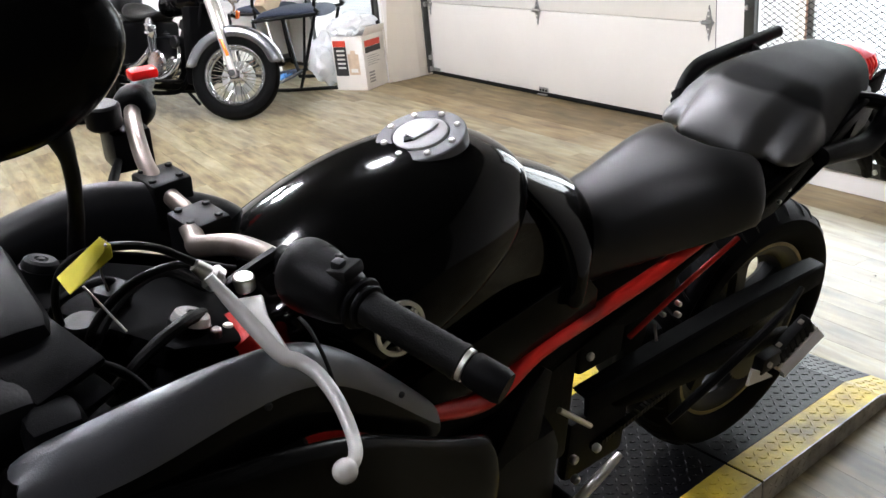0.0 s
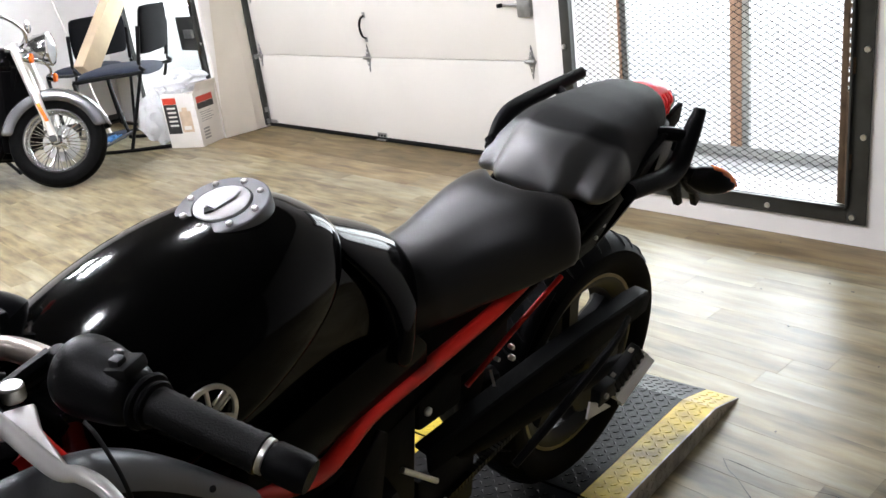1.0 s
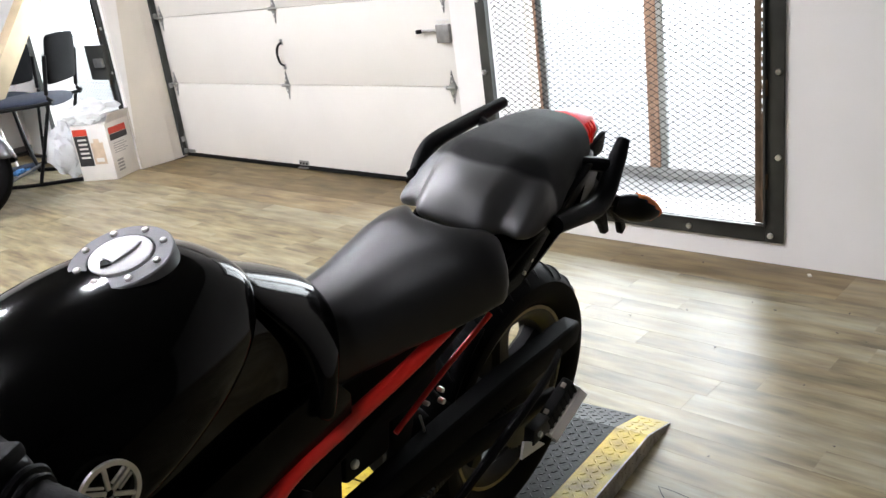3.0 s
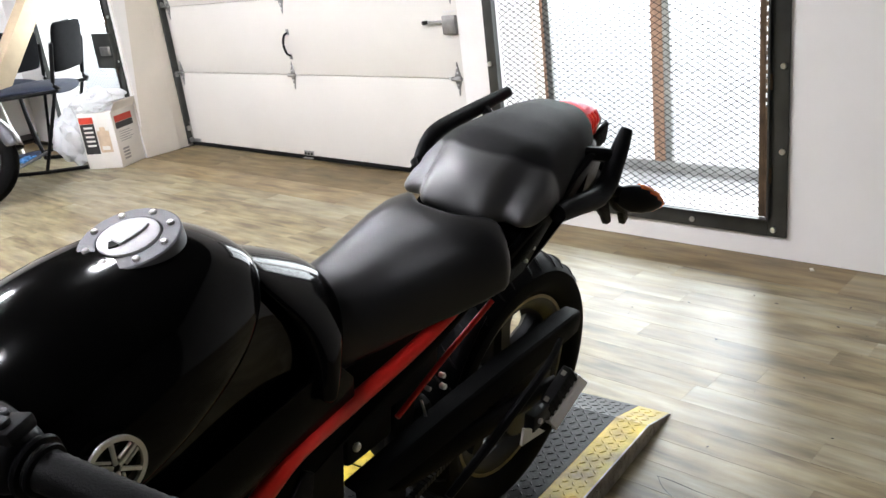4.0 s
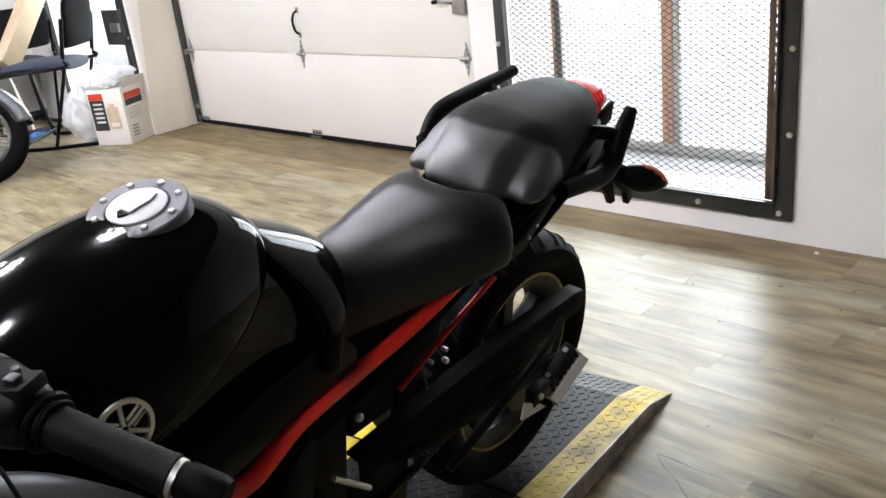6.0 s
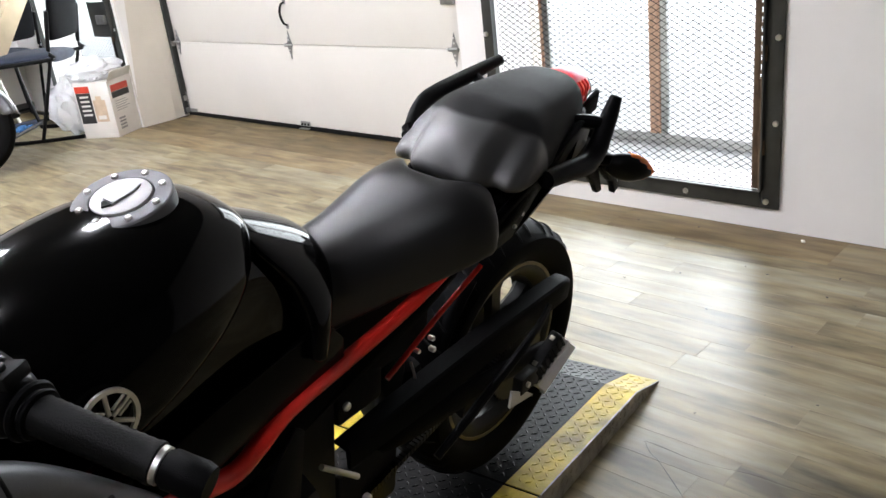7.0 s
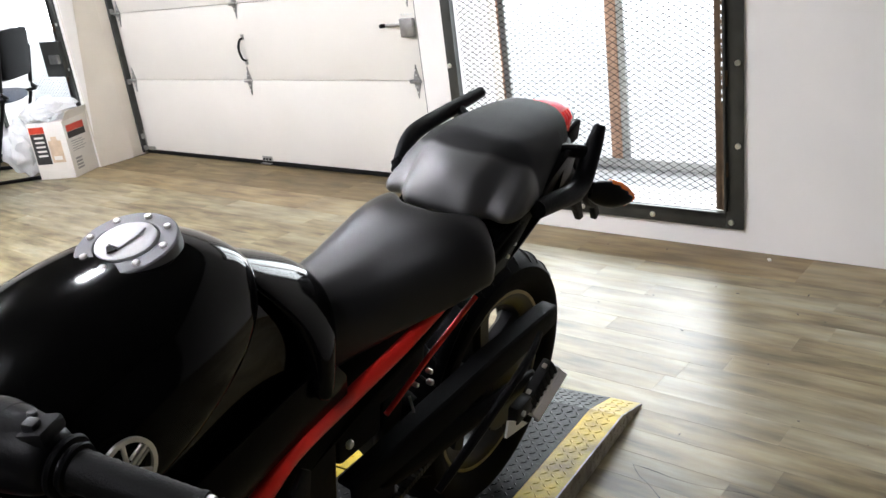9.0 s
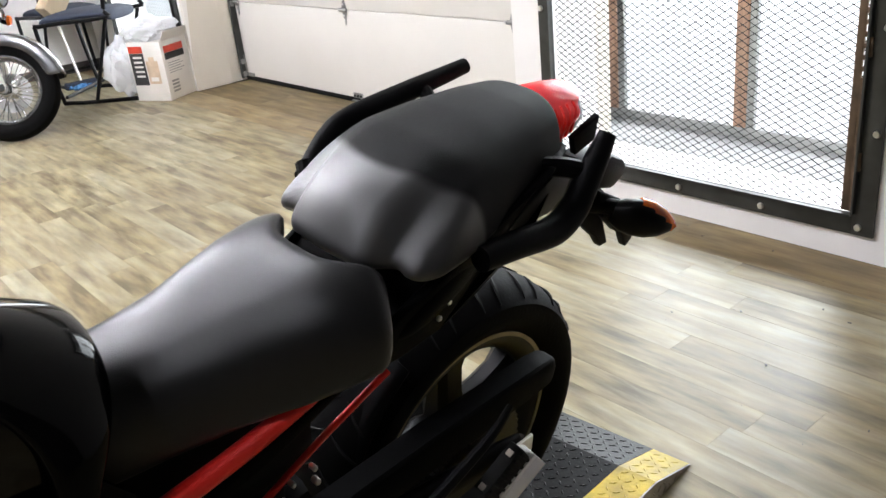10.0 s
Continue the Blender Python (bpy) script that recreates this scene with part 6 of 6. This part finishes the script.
    hull("fuel_tank", ((-0.3, ((0, 0.95), (0.05, 0.945), (0.08, 0.9), (0.07, 0.84), (0.03, 0.82))), (-0.37, ((0, 1.01), (0.09, 0.995), (0.14, 0.92), (0.12, 0.82), (0.04, 0.79))), (-0.5, ((0, 1.02), (0.1, 1.005), (0.16, 0.92), (0.14, 0.81), (0.04, 0.77))), (-0.68, ((0, 0.985), (0.08, 0.97), (0.13, 0.9), (0.11, 0.8), (0.04, 0.76))), (-0.82, ((0, 0.9), (0.04, 0.895), (0.06, 0.86), (0.05, 0.79), (0.02, 0.76)))), paint, "teardrop fuel tank")
    hull("seat", ((-0.78, ((0, 0.83), (0.08, 0.825), (0.11, 0.79), (0.08, 0.75))), (-0.9, ((0, 0.79), (0.13, 0.79), (0.17, 0.75), (0.12, 0.71))), (-1.08, ((0, 0.81), (0.15, 0.81), (0.19, 0.76), (0.13, 0.71))), (-1.2, ((0, 0.93), (0.13, 0.92), (0.16, 0.84), (0.12, 0.72)))), LEATHER, "black leather saddle")
    hull("rear_seat", ((-1.18, ((0, 0.98), (0.1, 0.97), (0.12, 0.88), (0.08, 0.78))), (-1.3, ((0, 0.99), (0.1, 0.98), (0.13, 0.88), (0.08, 0.78))), (-1.46, ((0, 0.94), (0.08, 0.93), (0.1, 0.86), (0.06, 0.79)))), LEATHER, "black leather rear seat")
    for s in (-1, 1):
        bag = part("saddlebag", box_bm(-1.68, -1.2, s * 0.25 - 0.08, s * 0.25 + 0.08, 0.46, 0.8, 0.05), LEATHER, c, "black leather saddlebag with bright studs")
        part("bag_lid", box_bm(-1.7, -1.18, s * 0.25 - 0.09, s * 0.25 + 0.09, 0.72, 0.82, 0.03), LEATHER, bag)
        for k in range(10):
            part("stud", ball(0.011, Matrix.Translation((-1.67 + 0.052 * k, s * 0.343, 0.75)), u=10, v=6), CHROME, bag)
    # engine
    e = part("engine", box_bm(-0.95, -0.4, -0.12, 0.12, 0.2, 0.62, 0.05), SOOT, c, "black engine cases with chromed covers")
    part("case_cover", disc(0.12, 0.06, Matrix.Translation((-0.72, -0.12, 0.4)) @ SIDE, 32, 0.3), CHROME, e)
    part("case_cover", disc(0.09, 0.05, Matrix.Translation((-0.53, -0.12, 0.38)) @ SIDE, 28, 0.3), CHROME, e)
    for x, tilt in ((-0.55, 25), (-0.8, -25)):
        m = Matrix.Translation((x, 0, 0.46)) @ Matrix.Rotation(radians(tilt), 4, "Y")
        cy = part("cylinder", disc(0.06, 0.26, m, 24), BLACK_METAL, e)
        for k in range(9):
            part("fin", disc(0.085, 0.007, m @ Matrix.Translation((0, 0, 0.05 + k * 0.018)), 28), BLACK_METAL, cy)
        part("head", box_bm(-0.075, 0.075, -0.09, 0.09, 0.21, 0.29, 0.02, m=m), BLACK_METAL, cy, "black cylinder head")
    rocker = part("rocker_cover", ball(1, Matrix.Translation((-0.79, -0.15, 0.68)) @ Matrix.Rotation(radians(-12), 4, "Y") @ Matrix.Diagonal((0.055, 0.035, 0.085, 1))), CHROME, e, "domed chromed cover")
    part("pushrod_tube", tube([(-0.79, -0.15, 0.62), (-0.775, -0.155, 0.52), (-0.755, -0.15, 0.44)], [0.03, 0.026, 0.03]), CHROME, rocker)
    part("pushrod_tube", tube([(-0.74, -0.145, 0.64), (-0.735, -0.15, 0.52), (-0.725, -0.15, 0.44)], 0.012), CHROME, rocker)
    for k in range(4):
        part("cover_bolt", disc(0.008, 0.01, Matrix.Translation((-0.79 + 0.03 * (k % 2) - 0.015, -0.18, 0.65 + 0.06 * (k // 2))) @ SIDE, 8), BOLT, rocker)
    part("horn_cover", disc(0.05, 0.03, Matrix.Translation((-0.46, -0.16, 0.58)) @ SIDE, 24, 0.3), BLACK_METAL, e)
    part("exhaust", tube([(-0.5, -0.1, 0.55), (-0.45, -0.16, 0.42), (-0.6, -0.2, 0.3), (-1.1, -0.21, 0.28), (-1.95, -0.22, 0.3)], [0.024, 0.026, 0.028, 0.04, 0.045], 18), CHROME, c, "long chromed exhaust")
    part("exhaust", tube([(-0.82, -0.1, 0.58), (-0.86, -0.17, 0.46), (-1.0, -0.2, 0.38), (-1.4, -0.21, 0.38), (-1.95, -0.22, 0.4)], [0.024, 0.026, 0.03, 0.04, 0.045], 18), CHROME, c, "long chromed exhaust")
    for s in (-1, 1):
        part("frame_tube", tube([(-0.27, s * 0.04, 0.86), (-0.34, s * 0.09, 0.55), (-0.42, s * 0.13, 0.27), (-0.6, s * 0.14, 0.19), (-1.1, s * 0.14, 0.2), (-1.3, s * 0.13, 0.4)], 0.018), SOOT, c)
        part("footboard", box_bm(-0.62, -0.36, s * 0.25 - 0.06, s * 0.25 + 0.06, 0.28, 0.3, 0.006), RUBBER, c)
        part("footboard_arm", tube([(-0.5, s * 0.12, 0.27), (-0.5, s * 0.2, 0.285)], 0.012), BLACK_METAL, c)
    part("radiator", box_bm(-0.39, -0.29, -0.15, 0.15, 0.26, 0.84, 0.02), SOOT, c, "black radiator")
    part("side_panel", box_bm(-1.25, -0.8, -0.15, 0.15, 0.3, 0.74, 0.05), SOOT, c)
    part("stand", tube([(-0.8, 0.12, 0.22), (-0.76, 0.25, 0.06)], 0.014), BLACK_METAL, c)
    front_end = ("front_wheel", "fork_leg", "front_mudguard", "headlamp", "signal_bar", "turn_signal", "handlebar", "grip", "mirror_stalk", "triple_clamp")
    for ob in c.children:
        if ob.name.split(".")[0] in front_end:
            ob.matrix_basis = turned
    return c


cruiser(pose(1.78, 4.68, 0, 0, 0, -68) @ pose(0, 0, 0, -9), GLOSS, "black cruiser motorcycle with chromed wire wheels and a dark grey mudguard", 38)
cruiser(pose(0.85, 5.75, 0, 0, 0, -24) @ pose(0, 0, 0, -8), BLUE_PAINT, "blue cruiser motorcycle with a round chromed headlamp by the wall")


# ---- waiting chairs ----
def chair(where, label):
    c = thing("waiting_chair", label, "chair", where, "waiting chairs")
    # x to the front, sled base
    f = part("frame", tube([(-0.25, -0.235, 0.78), (-0.2, -0.235, 0.55), (-0.2, -0.235, 0.5), (0.2, -0.235, 0.48), (0.25, -0.235, 0.44), (0.2, -0.235, 0.06), (0.14, -0.235, 0.014), (-0.28, -0.235, 0.014)], 0.0125, 10), BLACK_METAL, c, "black steel tube frame")
    part("side_tube", tube([(-0.25, 0.235, 0.78), (-0.2, 0.235, 0.55), (-0.2, 0.235, 0.5), (0.2, 0.235, 0.48), (0.25, 0.235, 0.44), (0.2, 0.235, 0.06), (0.14, 0.235, 0.014), (-0.28, 0.235, 0.014)], 0.0125, 10), BLACK_METAL, f)
    part("cross_tube", tube([(-0.28, -0.235, 0.014), (-0.28, 0.235, 0.014)], 0.0125, 10), BLACK_METAL, f)
    part("cross_tube", tube([(0.17, -0.235, 0.05), (0.17, 0.235, 0.05)], 0.011, 10), BLACK_METAL, f)
    part("rear_leg", tube([(-0.19, -0.22, 0.49), (-0.02, -0.235, 0.02)], 0.011, 10), BLACK_METAL, f)
    part("rear_leg", tube([(-0.19, 0.22, 0.49), (-0.02, 0.235, 0.02)], 0.011, 10), BLACK_METAL, f)
    secs = []
    for x, z, w in ((-0.2, 0.492, 0.18), (-0.17, 0.517, 0.215), (0.0, 0.522, 0.225), (0.18, 0.52, 0.22), (0.25, 0.502, 0.2), (0.265, 0.482, 0.17)):
        secs.append([(x, -w, z - 0.015), (x, -w * 0.9, z + 0.018), (x, 0, z + 0.022), (x, w * 0.9, z + 0.018), (x, w, z - 0.015), (x, w * 0.9, z - 0.035), (x, 0, z - 0.04), (x, -w * 0.9, z - 0.035)])
    part("seat", loft(secs), CLOTH, c, "blue-grey cloth seat pad", sub=2)
    secs = []
    for z, w, dx in ((0.6, 0.205, 0), (0.61, 0.225, -0.005), (0.75, 0.235, -0.03), (0.88, 0.228, -0.055), (0.895, 0.205, -0.06)):
        x = -0.215 + dx
        secs.append([(x + 0.03 - 0.02, -w, z), (x + 0.025, -w * 0.6, z), (x + 0.018, 0, z), (x + 0.025, w * 0.6, z), (x + 0.01, w, z), (x - 0.02, w * 0.95, z), (x - 0.025, 0, z), (x - 0.02, -w * 0.95, z)])
    part("backrest", loft(secs), BACK_CLOTH, c, "black padded backrest", sub=2)
    return c


chair(pose(2.76, 5.5, 0, 0, 0, 134) @ Matrix.Scale(1.27, 4), "black tube-framed waiting chair with a blue-grey cloth seat")
chair(pose(2.84, 6.52, 0, 0, 0, 97) @ Matrix.Scale(1.2, 4), "black tube-framed waiting chair against the white wall")

# long carton leaning across the chairs
carton = thing("long_carton", "long brown cardboard carton leaning on the chairs", "carton", along((2.46, 5.6, 0.665), (2.84, 5.8, 1.08)))
part("sleeve", box_bm(-0.05, 0.05, -0.085, 0.085, 0, 1.15, 0.003), CARD, carton)
part("flap", slab([(0.0505, -0.08, 0.3), (0.065, -0.1, 0.28), (0.065, -0.1, 0.06), (0.0505, -0.08, 0.04)], 0.003), CARD, carton)


# printed box beside the door jamb
def printed_box():
    a = math.degrees(math.atan2(0.15, 0.28))
    b = thing("printed_box", "white printed carton with red and black panels, open at the top", "box", pose(2.93, 4.73, 0, 0, 0, a))
    w, d, h = 0.32, 0.31, 0.44
    part("body", box_bm(0, w, 0, d, 0.001, h, 0.003), BOX, b)
    part("flap", slab([(0.01, 0, h), (w - 0.01, 0, h), (w - 0.02, -0.04, h + 0.07), (0.02, -0.04, h + 0.07)], 0.003), BOX, b)
    part("flap", slab([(w, 0.01, h), (w, d - 0.01, h), (w + 0.03, d - 0.03, h + 0.08), (w + 0.03, 0.03, h + 0.08)], 0.003), BOX, b)
    # print on the face towards the door (y = 0)
    def front(x0, x1, z0, z1, mat, n="print_panel"):
        part(n, box_bm(x0, x1, -0.0015, -0.0003, z0, z1), mat, b, smooth=False)
    front(0.03, 0.25, 0.35, 0.4, RED_INK)
    front(0.03, 0.25, 0.3, 0.348, INK)
    for k in range(5):
        front(0.05, 0.19 + 0.03 * (k % 2), 0.27 - 0.018 * k, 0.275 - 0.018 * k, GREY_INK, "text_bar")
    for k in range(4):
        front(0.05, 0.13, 0.13 - 0.025 * k, 0.145 - 0.025 * k, GREY_INK, "text_bar")
    # print on the face towards the room (x = 0)
    def left(y0, y1, z0, z1, mat, n="print_panel", dx=0.0):
        part(n, box_bm(-0.0015 - dx, -0.0003 - dx, y0, y1, z0, z1), mat, b, smooth=False)
    left(0.17, 0.3, 0.36, 0.41, RED_INK)
    left(0.17, 0.3, 0.12, 0.358, INK)
    for k in range(5):
        left(0.19, 0.27, 0.32 - 0.035 * k, 0.335 - 0.035 * k, BOX, "text_bar", 0.0015)
    left(0.05, 0.16, 0.13, 0.3, TAN_INK, dx=0.0015)
    left(0.08, 0.13, 0.3, 0.33, TAN_INK, "picture_cap", 0.0015)
    left(0.07, 0.14, 0.15, 0.18, BOX, "picture_label", 0.003)
    return b


printed_box()

# crumpled bag that hangs over the box
bm = bmesh.new()
bmesh.ops.create_icosphere(bm, subdivisions=4, radius=1)
for v in bm.verts:
    p = v.co.copy()
    k = 1 + 0.28 * noise.noise(p * 2.1) + 0.13 * noise.noise(p * 5.3) + 0.06 * noise.noise(p * 11)
    v.co = Vector((p.x * 0.15, p.y * 0.16, p.z * 0.21)) * k
bag = part("plastic_bag", bm, BAG)
bag.matrix_basis = pose(2.81, 5.18, 0.25)
tagged(bag, "crumpled clear plastic bag slumped beside the printed box", "bag")
bm = bmesh.new()
bmesh.ops.create_icosphere(bm, subdivisions=4, radius=1)
for v in bm.verts:
    p = v.co.copy()
    k = 1 + 0.3 * noise.noise(p * 2.4 + Vector((5, 1, 2))) + 0.14 * noise.noise(p * 6.1)
    v.co = Vector((p.x * 0.19, p.y * 0.19, p.z * 0.1)) * k
bag = part("plastic_bag", bm, BAG)
bag.matrix_basis = pose(2.98, 4.98, 0.5, 0, 0, 30)
tagged(bag, "crumpled clear plastic bag on top of the printed box", "bag")
bm = bmesh.new()
bmesh.ops.create_grid(bm, x_segments=16, y_segments=16, size=1)
for v in bm.verts:
    v.co = Vector((v.co.x * 0.09, v.co.y * 0.07, 0.03 + 0.03 * noise.noise(v.co * 2.2) + 0.02 * noise.noise(v.co * 5)))
rag = part("cloth", bm, BLUE_RAG)
rag.modifiers.new("thick", "SOLIDIFY").thickness = 0.004
rag.matrix_basis = pose(2.68, 5.95, -0.002, 0, 0, 20)
tagged(rag, "small crumpled blue cloth on the floor", "cloth")
mop = thing("broom", "thin white broom handle leaning on the wall", "broom", pose(2.72, 6.1, 0.0))
part("handle", tube([(0, 0, 0.04), (0.05, 0.8, 1.35)], 0.011), BOX, mop)
part("head", box_bm(-0.14, 0.14, -0.03, 0.03, 0.001, 0.06, 0.01), CLOTH, mop)


# ---- the floor's boards ----
floor = tagged(part("floor", box_bm(-4.6, 3.72, -4.6, 7.15, -0.1, -0.0035), SEAL, smooth=False), "greyed oak vinyl board floor, worn and dirty", "floor", kind="structure")


def board(width, length):
    bm = box_bm(-width / 2, width / 2, -length / 2, length / 2, -0.0034, 0, 0.0)
    top = [e for e in bm.edges if all(v.co.z > -0.001 for v in e.verts)]
    bmesh.ops.bevel(bm, geom=top, offset=0.0002, segments=1, affect="EDGES")
    me = bpy.data.meshes.new("board")
    bm.to_mesh(me)
    bm.free()
    return me


BW, BL = 0.105, 0.92
mesh_main = board(BW - 0.0003, BL - 0.0004)
mesh_main.materials.append(BOARDS)
rng = random.Random(4)
rest_v, rest_f = [], []


def lay(me, x, y):
    ob = new("board", me)
    ob.location = (x, y, 0)
    ob.parent = floor


def lay_rest(x, y, w, l):
    k = len(rest_v)
    rest_v.extend(((x - w / 2, y - l / 2, 0), (x + w / 2, y - l / 2, 0), (x + w / 2, y + l / 2, 0), (x - w / 2, y + l / 2, 0)))
    rest_f.append((k, k + 1, k + 2, k + 3))


row = 0
x = 2.96 - BW / 2
while x > -4.5:
    y = -4.4 - rng.random() * BL
    while y < 6.9:
        yc = y + BL / 2
        y0, y1 = max(y, -4.4), min(y + BL, 6.94)
        if -1.2 < yc < 6.4 and x > 0.3 and y >= -4.4 and y + BL <= 6.94:
            lay(mesh_main, x, yc)
        elif y1 - y0 > 0.02:
            lay_rest(x, (y0 + y1) / 2, BW - 0.0003, y1 - y0 - 0.0003)
        y += BL
    x -= BW
me = bpy.data.meshes.new("board_rest")
me.from_pydata(rest_v, [], rest_f)
me.materials.append(BOARDS)
ob = tagged(new("board_rest", me), kind="stuff")
ob.parent = floor
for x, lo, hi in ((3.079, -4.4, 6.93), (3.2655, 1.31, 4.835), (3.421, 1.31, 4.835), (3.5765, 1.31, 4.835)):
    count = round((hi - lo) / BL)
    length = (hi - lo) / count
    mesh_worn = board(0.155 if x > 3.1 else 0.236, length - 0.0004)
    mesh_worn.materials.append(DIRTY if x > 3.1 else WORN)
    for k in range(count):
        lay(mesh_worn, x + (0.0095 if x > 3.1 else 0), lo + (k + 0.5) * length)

# a dark split in the boards beside the ramp, and grit on the floor
part("split", tube([(1.5, -0.826, 0), (1.545, -0.771, 0), (1.596, -0.704, 0), (1.616, -0.669, 0), (1.652, -0.633, 0)], [0.0005, 0.0012, 0.0006, 0.0011, 0.0007], 6, 4, flat=0.3), SEAL, floor, "dark split in the boards")
part("split", tube([(1.652, -0.633, 0), (1.653, -0.68, 0), (1.647, -0.759, 0), (1.654, -0.836, 0), (1.672, -0.914, 0), (1.674, -0.997, 0), (1.682, -1.078, 0)], [0.0006, 0.0015, 0.0008, 0.0004, 0.0009, 0.0004, 0.0003], 6, 4, flat=0.3), SEAL, floor, "dark split in the boards")
rng = random.Random(11)
bm = bmesh.new()
for x, y in ((3.073, 0.223), (3.104, -0.045), (2.813, -0.381), (2.783, -0.477), (2.697, -0.72), (2.862, -0.705), (2.318, -0.753), (2.045, -0.933), (1.838, -0.68), (2.426, -0.419), (2.518, -0.042), (2.651, -0.202), (2.674, -0.818)):
    for k in range(3):
        px, py = (x, y) if k == 0 else (x + rng.uniform(-0.3, 0.3), y + rng.uniform(-0.3, 0.3))
        r = rng.uniform(0.003, 0.006) if k == 0 else rng.uniform(0.001, 0.0022)
        if px > 3.15:
            continue
        box_bm(-r, r, -r * 0.5, r * 0.5, 0.0, r * 0.35, r * 0.1, bm, Matrix.Translation((px, py, 0.0006)) @ Matrix.Rotation(rng.uniform(0, 3), 4, "Z"))
tagged(part("grit", bm, BASE), "small dark chips of grit on the boards", "grit", kind="stuff")
bm = box_bm(-0.012, 0.012, -0.007, 0.007, 0, 0.005, 0.0015)
chip = part("paint_chip", bm, BOX)
chip.matrix_basis = pose(3.134, -0.469, 0.0005, 0, 0, 30)
tagged(chip, "small white paint chip on the floor by the wall", "paint chip")
